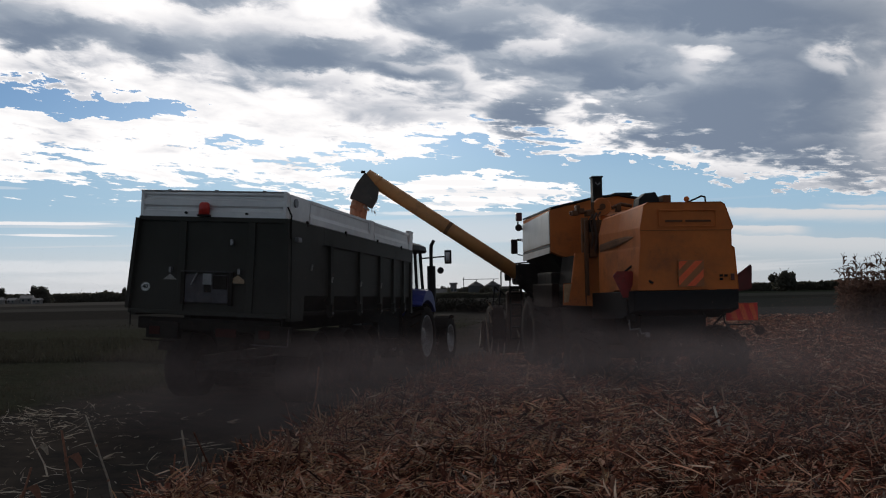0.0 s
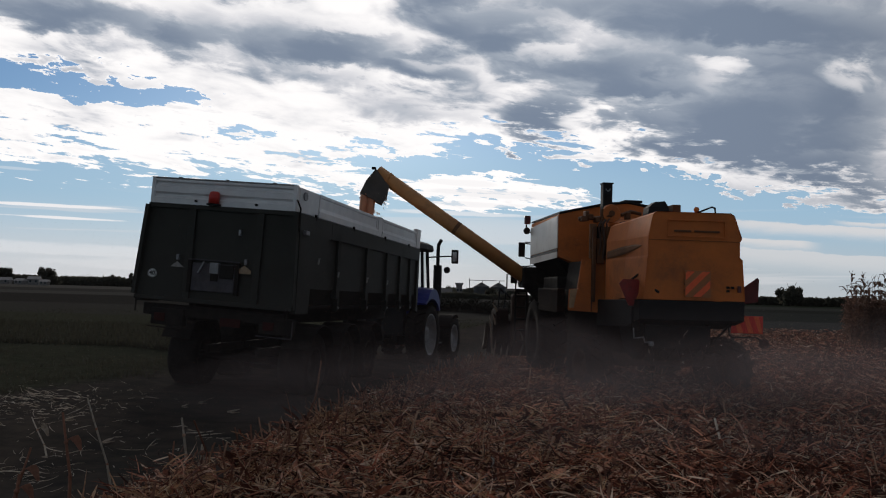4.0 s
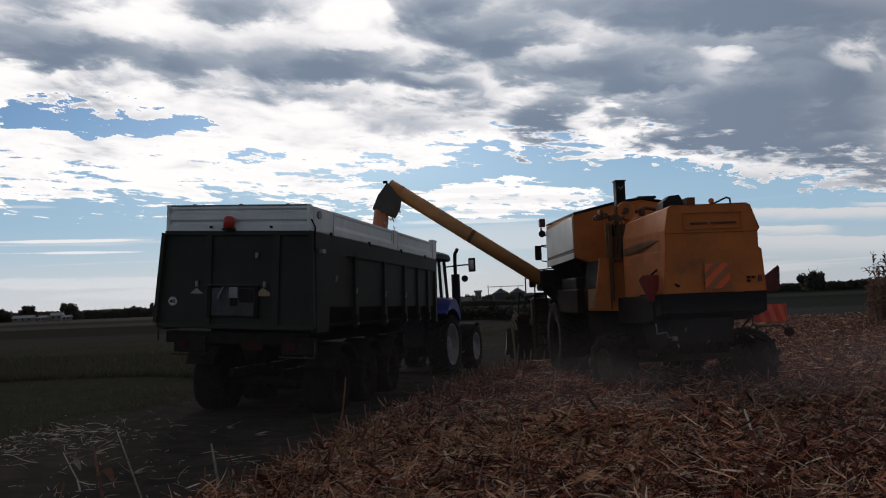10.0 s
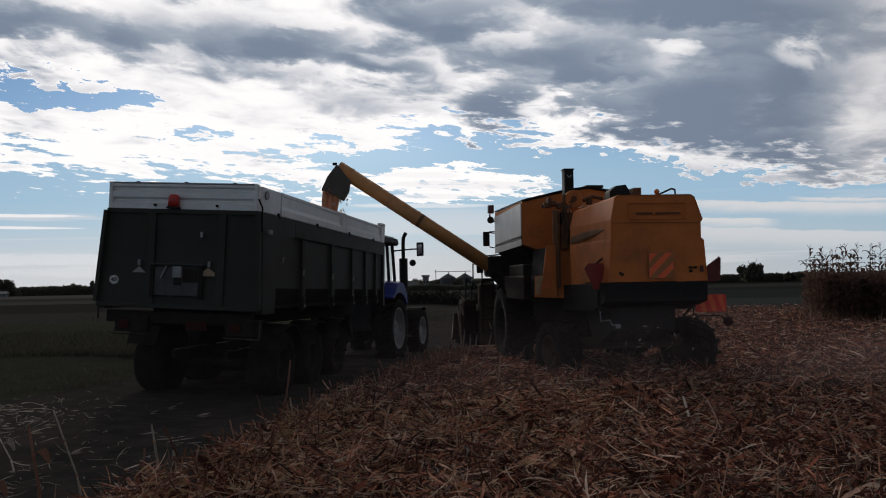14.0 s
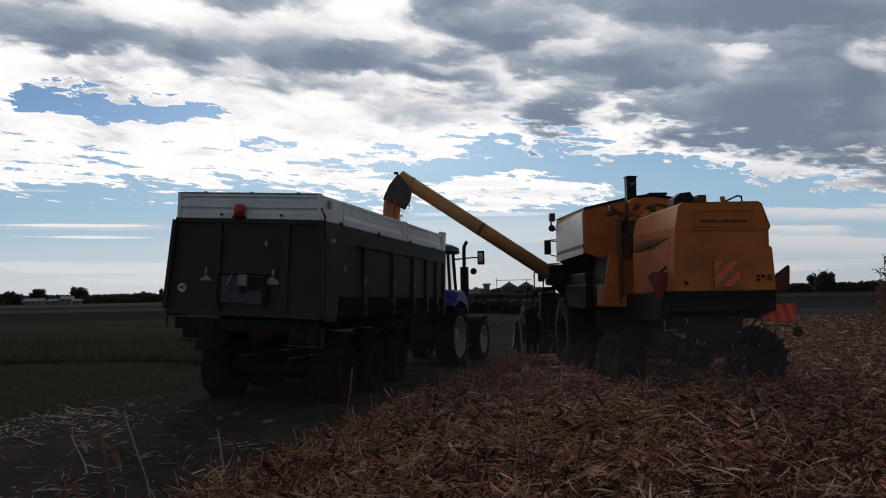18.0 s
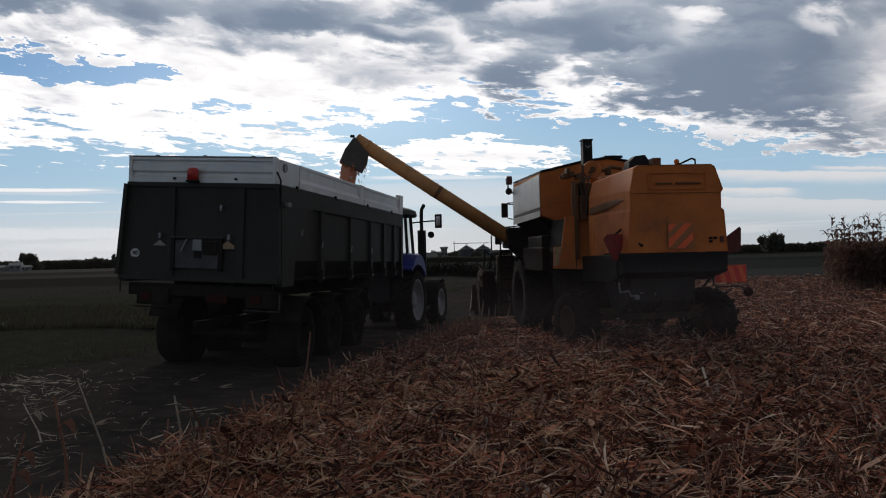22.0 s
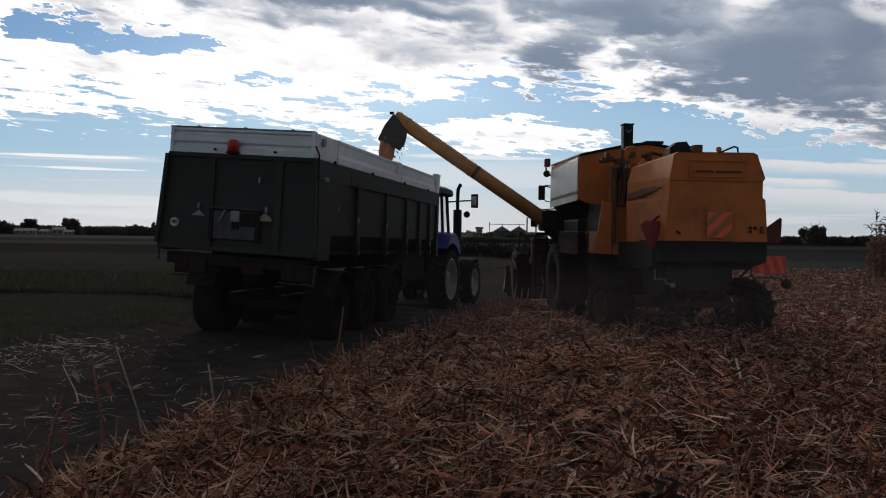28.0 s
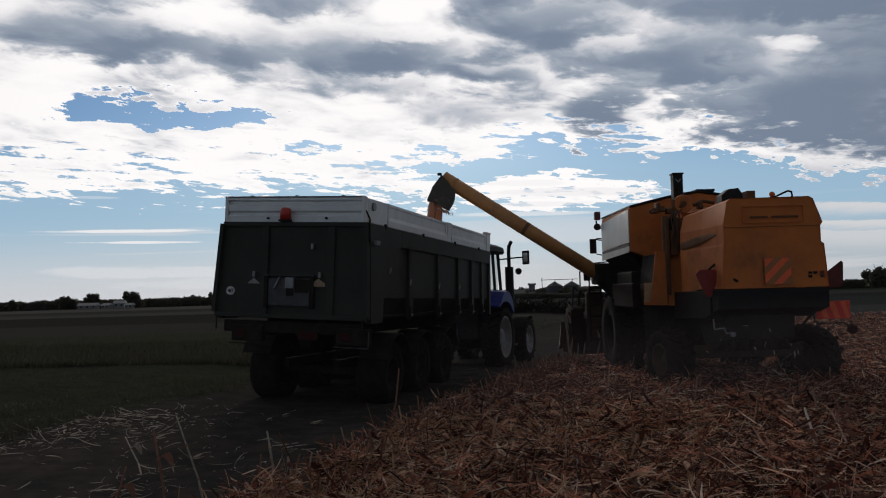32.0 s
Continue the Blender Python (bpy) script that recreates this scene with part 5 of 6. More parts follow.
    for k in range(3):
        x = 0.88 + 0.19 * k
        part("stripe", plate([(x + 0.10, -1.237, 1.26), (x, -1.237, 1.54), (x + 0.09, -1.237, 1.54), (min(x + 0.19, 1.42), -1.237, 1.26)], 0.003, (0, -1, 0)), ORANGE_SIGN, wb)
    arm = part("board_arm", rods([(0.82, -1.2, 1.40), (0.83, -1.22, 1.22), (0.88, -1.22, 1.18), (1.32, -1.22, 1.18), (1.42, -1.22, 1.11)], 0.012), BLACK_PAINT, c)
    part("round_lamp", lathe_at([(0.001, -0.05), (0.06, -0.04), (0.085, 0.0), (0.085, 0.03), (0.06, 0.05), (0.001, 0.055)], (1.47, -1.22, 1.07), 90, 20), PLATE_RED, arm, "round dusty red lamp")
    # cab in front of the tank
    cab = part("cab", prism([(5.25, 1.9), (5.25, 3.45), (5.4, 3.55), (6.7, 3.5), (7.0, 2.2), (6.6, 1.9)], -0.85, 0.95, "x", bevel=0.04), WINDOW_DARK, c, "dark glazed driver's cab")
    part("cab_roof", boxed(-0.95, 1.05, 5.2, 6.9, 3.5, 3.62, bevel=0.05), YELLOW, cab)
    mi = part("mirror_arm", rods([(-0.86, 6.4, 3.05), (-1.30, 6.5, 3.12), (-1.42, 6.5, 3.10)], 0.016), BLACK_PAINT, c)
    part("mirror", boxed(-1.47, -1.30, 6.45, 6.53, 2.76, 3.14, bevel=0.02), BLACK_PAINT, mi, "black mirror")
    mi = part("mirror_arm", rods([(-0.86, 6.4, 2.55), (-1.50, 6.5, 2.50)], 0.016), BLACK_PAINT, c)
    part("mirror", boxed(-1.66, -1.48, 6.45, 6.53, 2.06, 2.54, bevel=0.03), BLACK_PAINT, mi)
    part("mirror_rail", rods([(-1.32, 6.4, 2.74), (-1.12, 6.4, 2.70), (-1.12, 6.4, 3.14), (-1.32, 6.4, 3.14)], 0.014), BLACK_PAINT, c)
    be = part("beacon_post", rods([(-1.30, 5.3, 3.30), (-1.50, 5.35, 3.36), (-1.50, 5.35, 3.52)], 0.02), BLACK_PAINT, c)
    part("beacon", boxed(-1.55, -1.40, 5.28, 5.42, 3.53, 3.74, bevel=0.03), RED_LENS, be, "red and black beacon")
    part("work_lamp", lathe_at([(0.001, -0.05), (0.06, -0.04), (0.085, 0.02), (0.085, 0.05), (0.001, 0.05)], (-1.50, 5.30, 3.36), -90), BLACK_PAINT, be)
    # ladder and platform in front of the tank
    part("platform", boxed(-1.75, -0.9, 5.3, 6.8, 1.85, 1.92, bevel=0.01), FRAME_DARK, c)
    part("platform_rail", rods([(-1.72, 5.4, 1.92), (-1.72, 5.4, 2.30), (-1.72, 6.7, 2.30), (-1.72, 6.7, 1.92)], 0.018), BLACK_PAINT, c)
    ladder = part("ladder", rods([(-1.70, 5.5, 0.55), (-1.70, 5.5, 1.86)], 0.025), FRAME_DARK, c)
    part("ladder_rail", rods([(-1.42, 5.5, 0.55), (-1.42, 5.5, 1.86)], 0.025), FRAME_DARK, ladder)
    for k in range(5):
        part("rung", rods([(-1.70, 5.5, 0.62 + 0.28 * k), (-1.42, 5.5, 0.62 + 0.28 * k)], 0.02), FRAME_DARK, ladder)
    part("pipe_box", boxed(-1.72, -0.8, 4.5, 5.2, 1.95, 2.45, bevel=0.08), FRAME_DARK, c, "dark pipe turret housing")
    # unloading pipe with its rubber spout
    base, tip = Vector((-1.50, 4.72, 2.12)), Vector((-5.10, 5.50, 4.62))
    pipe = part("unloading_pipe", rod(bmesh.new(), base, tip + (tip - base).normalized() * 0.15, 0.17, seg=28), YELLOW_PIPE, c, "long yellow unloading pipe", smooth=False)
    for f in pipe.data.polygons:
        f.use_smooth = len(f.vertices) == 4
    d = (tip - base).normalized()
    for t in (0.52, 0.96):
        p = base.lerp(tip, t)
        part("pipe_band", rod(bmesh.new(), p - d * 0.03, p + d * 0.03, 0.177, seg=28), YELLOW_PIPE, pipe)
    p = base.lerp(tip, 0.50)
    part("pipe_stain", rod(bmesh.new(), p - d * 0.09, p + d * 0.0, 0.1725, seg=28), DUST_SHADE_YELLOW, pipe)
    part("pipe_elbow", rod(bmesh.new(), base - d * 0.45 + Vector((0, 0, -0.1)), base + d * 0.15, 0.24, 0.20, seg=24), FRAME_DARK, pipe)
    # spout: a four-sided sleeve hanging from the pipe's end
    y = tip.y
    def sleeve(pts, depth):
        return [(pts[0][0], y - depth, pts[0][1]), (pts[1][0], y - depth, pts[1][1]), (pts[1][0], y + depth, pts[1][1]), (pts[0][0], y + depth, pts[0][1])]
    rx, rz = tip.x, tip.z
    spout = part("spout", loft([sleeve(((rx - 0.17, rz + 0.14), (rx + 0.17, rz - 0.28)), 0.175), sleeve(((rx - 0.40, rz - 0.16), (rx + 0.13, rz - 0.52)), 0.20), sleeve(((rx - 0.54, rz - 0.47), (rx + 0.0, rz - 0.73)), 0.22)]), RUBBER_SPOUT, c, "hanging black rubber spout")
    part("spout_hinge", boxed(rx - 0.27, rx - 0.16, y - 0.06, y + 0.06, rz + 0.14, rz + 0.20, bevel=0.02), BLACK_PAINT, spout)
    # maize header in front
    hd = part("maize_header", prism([(7.3, 0.12), (7.2, 1.05), (7.5, 1.15), (8.0, 0.85), (8.6, 0.12)], -1.95, 1.95, "x", bevel=0.02), RUST, c, "dark rusty maize header")
    for k in range(7):
        x = -1.9 + 0.633 * k
        part("snout", loft([[(x - 0.16, 8.3, 0.35), (x + 0.16, 8.3, 0.35), (x + 0.12, 8.3, 0.95), (x - 0.12, 8.3, 0.95)], [(x - 0.03, 9.5, 0.12), (x + 0.03, 9.5, 0.12), (x + 0.03, 9.5, 0.20), (x - 0.03, 9.5, 0.20)]]), SOOT if k % 2 else DUSTY_RIM, hd)
    part("end_shield", prism([(7.0, 0.52), (6.95, 1.20), (7.05, 1.34), (7.30, 1.42), (7.8, 1.34), (8.7, 0.75), (8.6, 0.46), (7.2, 0.44)], -1.94, -1.60, "x", bevel=0.05), RUST, hd, "dark rounded end shield")
    for x, dx, z0, z1 in ((-2.04, -0.10, 0.18, 1.22), (-2.00, 0.06, 0.12, 0.62), (-1.93, -0.16, 1.30, 1.55), (-1.66, 0.05, 0.10, 0.50), (-1.82, 0.03, 0.08, 0.46), (-1.30, 0.10, 0.12, 0.55), (-1.22, -0.08, 0.50, 0.80), (-1.98, -0.08, 0.95, 1.28)):
        part("caught_leaf", prism([(x - 0.025, z0), (x + 0.02, z0 + 0.02), (x + dx * 0.4 + 0.03, (z0 + z1) / 2), (x + dx, z1), (x + dx * 0.4 - 0.02, (z0 + z1) / 2)], 6.86, 6.868, "y"), PALE_HUSK, hd, "torn maize leaf caught on the header")
    part("drive_cover", boxed(-1.52, -1.06, 6.95, 7.25, 0.15, 1.78, bevel=0.06), AXLE_BROWN, hd, "mud-brown drive cover")
    part("drive_cover", boxed(-1.04, -0.70, 6.9, 7.2, 0.15, 1.35, bevel=0.04), FRAME_DARK, hd)
    for x, z0, z1 in ((-1.86, 1.60, 1.92), (-1.70, 1.58, 1.80), (-1.40, 1.55, 1.86)):
        part("hose", rods([(x, 7.2, z0 - 0.2), (x + 0.04, 7.15, z1), (x + 0.16, 7.2, z1 - 0.12)], 0.02), BLACK_PAINT, hd)
    part("header_frame", rods([(-1.95, 7.3, 0.4), (-1.95, 7.25, 1.22), (-1.55, 7.25, 1.26)], 0.022), RUST, hd)
    part("header_frame", rods([(-1.85, 7.4, 0.4), (-1.80, 7.3, 1.10)], 0.03), RUST, hd)
    part("feeder_house", prism([(5.8, 1.9), (7.4, 1.05), (7.4, 0.45), (5.6, 1.0)], -0.6, 0.6, "x", bevel=0.03), FRAME_DARK, c)


make_combine()

# ---- maize litter and stubble ----
EDGE = lambda y: -3.60 + 0.222 * y      # border between stubble and wheel track


def strips(name, count, place, length, width, segs, material, label, category, lift=(0.01, 0.12), rise=0.35, curl=0.6):
    """Many thin curled strips lying about, in one mesh."""
    rng = np.random.default_rng(len(name) * 7 + count)
    verts, faces = [], []
    for _ in range(count):
        spot = place(rng)
        if spot is None:
            continue
        x, y = spot
        n = length[0] + (length[1] - length[0]) * rng.random() ** 1.6
        w = width[0] + (width[1] - width[0]) * rng.random()
        a = rng.random() * 2 * math.pi
        tilt = (rng.random() - 0.25) * rise
        bend = (rng.random() - 0.5) * 2 * curl
        up = (rng.random() - 0.65) * curl * 1.2
        roll = (rng.random() - 0.5) * 2.4
        mound = 0.45 + 1.5 * max(-0.28, noise.noise(Vector((x * 1.3, y * 1.3, 3.0)))) + 0.6 * noise.noise(Vector((x * 3.1, y * 3.1, 8.0)))
        z = ground_z(x, y) + lift[0] + (lift[1] - lift[0]) * rng.random() * max(0.15, mound)
        px, py, pz = x, y, z
        i0 = len(verts)
        step = n / segs
        for k in range(segs + 1):
            t = k / segs
            ang, el = a + bend * t, tilt + up * t
            ca, sa = math.cos(ang), math.sin(ang)
            r = roll + bend * t
            ww = w * (0.55 + 0.9 * t * (1.15 - t)) * (1.0 if k < segs else 0.25)
            ox, oy, oz = -sa * ww * math.cos(r), ca * ww * math.cos(r), ww * math.sin(r)
            verts.append((px - ox, py - oy, max(pz - oz, z - 0.02)))
            verts.append((px + ox, py + oy, max(pz + oz, z - 0.02)))
            px += ca * math.cos(el) * step
            py += sa * math.cos(el) * step
            pz += math.sin(el) * step
            if k:
                b = i0 + 2 * (k - 1)
                faces.append((b, b + 1, b + 3, b + 2))
    me = bpy.data.meshes.new(name)
    me.from_pydata(verts, [], faces)
    me.materials.append(material)
    return tagged(new(name, me), label, category, kind="stuff")


def field_spot(y0, y1, spread, power=1.0):
    def place(rng):
        y = y0 + (y1 - y0) * rng.random() ** power
        lo, hi = EDGE(y) - 0.15 + 0.35 * math.sin(y * 1.7) * 0.5, spread * y + 1.2
        x = lo + (hi - lo) * rng.random()
        return (x, y)
    return place


def track_spot(rng):
    y = 5.0 + 8.0 * rng.random()
    x = EDGE(y) - 0.5 - 5.0 * rng.random() ** 0.8
    if noise.noise(Vector((x * 0.5, y * 0.5, 7.0))) < 0.02 + 0.25 * (x - EDGE(y) + 3.2 > 0):
        return None
    return (x, y)


LITTER = "dry brown maize leaves strewn thick over the stubble"
strips("maize_leaf_litter", 30000, field_spot(1.6, 8.0, 0.62), (0.04, 0.34), (0.002, 0.012), 4, LEAF_LITTER, LITTER, "leaf litter", (0.0, 0.34), 1.1, 1.2)
strips("maize_leaf_litter", 46000, field_spot(7.5, 17.0, 0.64), (0.05, 0.34), (0.003, 0.013), 3, LEAF_LITTER, LITTER, "leaf litter", (0.0, 0.26), 0.95, 1.1)
strips("maize_leaf_litter", 26000, field_spot(16.5, 62.0, 0.66, 1.5), (0.10, 0.42), (0.007, 0.026), 2, LEAF_LITTER, LITTER, "leaf litter", (0.0, 0.14), 0.6, 0.7)
strips("maize_straw_litter", 5000, field_spot(1.6, 14.0, 0.62), (0.06, 0.35), (0.002, 0.006), 2, PALE_HUSK, "thin pale straw bits among the stubble", "straw", (0.03, 0.19), 0.6, 0.3)
def round_spot(rng):
    """All round the place where the camera stands."""
    x, y = -5 + 17 * rng.random(), -9 + 11.5 * rng.random()
    return (x, y) if x > EDGE(y) - 0.1 else None


strips("maize_leaf_litter", 11000, round_spot, (0.06, 0.44), (0.004, 0.016), 3, LEAF_LITTER, LITTER, "leaf litter", (0.0, 0.18), 0.8, 0.9)


def side_spot(rng):
    y = 2.0 + 14 * rng.random()
    return (0.62 * y + 1.0 + 9 * rng.random(), y)


strips("maize_leaf_litter", 9000, side_spot, (0.06, 0.44), (0.004, 0.016), 3, LEAF_LITTER, LITTER, "leaf litter", (0.0, 0.18), 0.8, 0.9)


def heap_spot(rng):
    return (-5.5 + rng.normal(0, 0.75), 11.2 + rng.normal(0, 1.3)) if rng.random() < 0.72 else (-3.7 + rng.normal(0, 0.35), 7.9 + rng.normal(0, 0.9))


strips("broad_leaf_litter", 3600, field_spot(2.0, 13.0, 0.62), (0.10, 0.40), (0.012, 0.036), 6, LEAF_LITTER, "broad curled dry maize leaves on the stubble", "leaf litter", (0.05, 0.20), 0.8, 1.6)
strips("bleached_straw_litter", 8500, field_spot(1.8, 13.5, 0.62), (0.04, 0.26), (0.0022, 0.0060), 3, BRIGHT_STRAW, "bright bleached straw lying on top of the litter", "straw", (0.10, 0.26), 0.7, 0.8)
def border_spot(rng):
    """Thickest just inside the border of the track, thinning out over the field."""
    y = 2.6 + 8.4 * rng.random()
    return (EDGE(y) + 0.1 + 3.6 * rng.random() ** 1.7, y)


strips("tan_leaf_litter", 6500, border_spot, (0.04, 0.30), (0.003, 0.012), 4, TAN_LEAF, "tan dry leaves heaped along the border of the stubble", "leaf litter", (0.04, 0.30), 1.0, 1.2)
strips("broken_stem_litter", 900, field_spot(1.8, 11.0, 0.62), (0.12, 0.5), (0.006, 0.012), 2, STALK, "broken straight maize stems lying on the stubble", "stem litter", (0.04, 0.24), 1.9, 0.12)
strips("track_litter", 440, heap_spot, (0.06, 0.36), (0.0025, 0.008), 5, PALE_HUSK, "tangle of pale torn leaves beside the track", "leaf litter", (0.0, 0.06), 0.6, 1.6)
strips("track_litter", 480, track_spot, (0.05, 0.24), (0.004, 0.013), 4, PALE_HUSK, "pale husks and leaves on the bare wheel track", "leaf litter", (0.0, 0.03), 0.2, 0.9)


def stub(verts, faces, x, y, z, h, r, lean_x, lean_y, seg=5):
    i = len(verts)
    for t, k in ((0.0, 1.0), (1.0, 0.8)):
        for j in range(seg):
            a = 2 * math.pi * j / seg
            verts.append((x + lean_x * t * h + r * k * math.cos(a), y + lean_y * t * h + r * k * math.sin(a), z + h * t))
    for j in range(seg):
        faces.append((i + j, i + (j + 1) % seg, i + seg + (j + 1) % seg, i + seg + j))
    faces.append(tuple(i + seg + j for j in range(seg)))


def make_stubble():
    rng = random.Random(4)
    verts, faces = [], []
    for r in range(46):
        s0 = -3.85 + 0.75 * r
        y = 2.0
        while y < 50:
            y += rng.uniform(0.12, 0.3) * (1 + y / 25)
            x = s0 + 0.225 * y + rng.gauss(0, 0.05)
            if x > 0.66 * y + 1.5 or rng.random() < 0.25:
                continue
            h = rng.uniform(0.10, 0.36) if rng.random() < 0.8 else rng.uniform(0.3, 0.5)
            stub(verts, faces, x, y, ground_z(x, y) - 0.03, h, rng.uniform(0.009, 0.015), rng.gauss(0, 0.3), rng.gauss(0, 0.3))
    # thicker fringe along the border of the track
    for _ in range(420):
        y = rng.uniform(3.5, 24)
        x = EDGE(y) + rng.uniform(-0.1, 0.55)
        stub(verts, faces, x, y, ground_z(x, y) - 0.03, rng.uniform(0.12, 0.42), rng.uniform(0.007, 0.013), rng.gauss(0, 0.25), rng.gauss(0, 0.25))
    me = bpy.data.meshes.new("maize_stubble")
    me.from_pydata(verts, [], faces)
    me.materials.append(STALK)
    tagged(new("maize_stubble", me), "cut brown maize stalks standing in rows", "stubble", kind="stuff")


make_stubble()


def lone_stalk(foot, top, r, label, material=None, leaf=False):
    """One tall broken stalk with its knots."""
    foot, top = Vector(foot), Vector(top)
    ob = thing("maize_stalk", Matrix.Translation(foot), label, "stalk", "broken stalks")
    d = top - foot
    pts = [d * t + Vector((0.02 * math.sin(4 * t), 0.01 * math.sin(7 * t), 0)) for t in (0, 0.35, 0.7, 1.0)]
    bm = bmesh.new()
    for i, (p, q) in enumerate(zip(pts, pts[1:])):
        rod(bm, p, q, r * (1 - 0.15 * i), r * (0.95 - 0.15 * i), seg=7)
    part("stem", bm, material or STALK, ob)
    for p in pts[1:3]:
        bm = bmesh.new()
        bmesh.ops.create_uvsphere(bm, u_segments=7, v_segments=5, radius=r * 1.25, matrix=Matrix.Translation(p))
        part("knot", bm, STALK, ob)
    if leaf:
        bm = loft([[(0.11 * u - w, 0.01 * u, 0.05 * math.sin(2.6 * u) - 0.09 * u * u), (0.11 * u + w, 0.01 * u + 0.012, 0.05 * math.sin(2.6 * u) - 0.09 * u * u + w), (0.11 * u + w, 0.01 * u + 0.015, 0.05 * math.sin(2.6 * u) - 0.09 * u * u + w), (0.11 * u - w, 0.01 * u + 0.003, 0.05 * math.sin(2.6 * u) - 0.09 * u * u)]
                   for u, w in ((0.0, 0.008), (0.25, 0.022), (0.5, 0.030), (0.75, 0.024), (1.0, 0.006))])
        bmesh.ops.transform(bm, matrix=Matrix.Translation(pts[2]), verts=bm.verts)
        part("leaf", bm, material or STALK, ob)


for foot, top, r, label, mat, leaf in (
        ((-2.54, 7.03), (-2.77, 7.03, 0.76), 0.010, "long thin leaning pale maize stalk beside the track", PALE_HUSK, False),
        ((2.51, 7.11), (3.10, 9.2, 0.42), 0.020, "thick pale maize stalk fallen on the litter", PALE_HUSK, True),
        ((2.85, 7.15), (3.30, 9.0, 0.40), 0.013, "fallen brown maize stalk with torn leaves", STALK, True),
        ((2.30, 6.60), (2.26, 6.62, 0.36), 0.020, "short thick stump of a maize stalk", STALK, True),
        ((5.12, 10.63), (5.12, 10.63, 0.38), 0.016, "pale upright stump of a maize stalk", PALE_HUSK, False),
        ((3.12, 7.02), (3.48, 7.5, 0.22), 0.012, "pale broken stalk propped on the litter", PALE_HUSK, False),
        ((-3.84, 8.76), (-4.30, 9.4, 0.22), 0.010, "thin bent stalk lying by the track", PALE_HUSK, True),
        ((-2.97, 6.15), (-2.90, 6.2, 0.32), 0.016, "brown stub wrapped in a torn leaf", STALK, True),
        ((-2.25, 8.02), (-2.28, 8.02, 0.47), 0.014, "pale broken maize stalk standing upright", PALE_HUSK, False),
        ((-2.17, 8.18), (-2.12, 8.18, 0.20), 0.022, "short pale stump of a maize stalk", PALE_HUSK, False),
        ((-1.65, 11.94), (-1.50, 11.94, 0.70), 0.016, "tall thin leaning maize stalk", STALK, False),
        ((2.81, 8.01), (2.60, 8.05, 0.50), 0.022, "thick leaning maize stalk with knots", STALK, True),
        ((3.57, 9.26), (3.41, 9.26, 0.55), 0.018, "leaning maize stalk with a leaf", STALK, True),
        ((-2.73, 6.64), (-2.80, 6.64, 0.70), 0.014, "dark upright maize stalk with a torn leaf", STALK, True),
        ((4.88, 10.08), (4.86, 10.08, 0.42), 0.015, "thin upright brown maize stalk", STALK, False),
        ((1.59, 9.45), (1.71, 9.45, 0.58), 0.016, "dark maize stalk with a hanging leaf", STALK, True),
        ((-3.05, 6.2), (-2.85, 6.25, 0.50), 0.012, "bent maize stalk with a torn leaf", STALK, True)):
    lone_stalk((*foot, ground_z(*foot) - 0.03), top, r, label, mat, leaf)


def husk(x, y, n, turn, label):
    """A maize husk: a pointed, hollow boat of a few leaves."""
    ob = thing("maize_husk", pose(x, y, ground_z(x, y) + 0.02, 0, 0, turn), label, "husk", "loose husks")
    for k in range(2):
        secs = []
        for i in range(7):
            t = i / 6
            w = n * 0.11 * math.sin(math.pi * min(0.98, 0.06 + t)) + 0.002
            secs.append([(n * (t - 0.5), w * math.cos(a), 0.012 * k + w * 0.7 * math.sin(a) + 0.03 * k * t) for a in [math.pi * (0.95 + 1.1 * j / 5) for j in range(6)]])
        bm = bmesh.new()
        rings = [[bm.verts.new(p) for p in r] for r in secs]
        for a, b in zip(rings, rings[1:]):
            for j in range(5):
                bm.faces.new((a[j], a[j + 1], b[j + 1], b[j]))
        bmesh.ops.transform(bm, matrix=pose(0, 0, n * 0.07, 8 * k, 0, 6 * k), verts=bm.verts)
        part("husk_leaf", bm, PALE_HUSK, ob, smooth=True)


for x, y, n, turn in ((-2.73, 12.07, 0.19, 15), (-3.32, 12.63, 0.13, -8), (0.70, 6.84, 0.18, -20), (-3.53, 9.55, 0.16, 55), (-5.67, 10.91, 0.13, 30), (1.64, 8.1, 0.14, 80), (-3.45, 12.2, 0.10, 5), (-4.4, 10.6, 0.14, 35)):
    husk(x, y, n, turn, "pale torn maize husk lying on the ground")


# ---- standing maize ----
def maize_plant(rng, height, detail=True):
    """Outline pieces of one plant as (verts, faces) for stalk, leaves and tassel."""
    leaves = []
    for k in range(13 if detail else 8):
        t = 0.15 + 0.83 * (k + rng.random() * 0.6) / (13 if detail else 8)
        a = rng.random() * 6.28
        n = rng.uniform(0.5, 0.85) * (1.1 - 0.35 * t)
        el, droop = rng.uniform(0.4, 1.1), rng.uniform(2.0, 3.6)
        p = Vector((0, 0, height * t))
        pts = []
        segs = 6 if detail else 3
        for i in range(segs + 1):
            u = i / segs
            pts.append((p.copy(), 0.068 * (0.4 + 1.6 * u * (1 - u)) * (1 if i < segs else 0.1)))
            e = el - droop * u * u
            p = p + Vector((math.cos(a) * math.cos(e), math.sin(a) * math.cos(e), math.sin(e))) * (n / segs)
        leaves.append((pts, a))
    return leaves


def leaf_mesh(bm, pts, a, off=Vector((0, 0, 0))):
    side = Vector((-math.sin(a), math.cos(a), 0))
    prev = None
    for p, w in pts:
        cur = (bm.verts.new(off + p - side * w), bm.verts.new(off + p + Vector((0, 0, -w * 0.5))), bm.verts.new(off + p + side * w))
        if prev:
            bm.faces.new((prev[0], prev[1], cur[1], cur[0]))
            bm.faces.new((prev[1], prev[2], cur[2], cur[1]))
        prev = cur


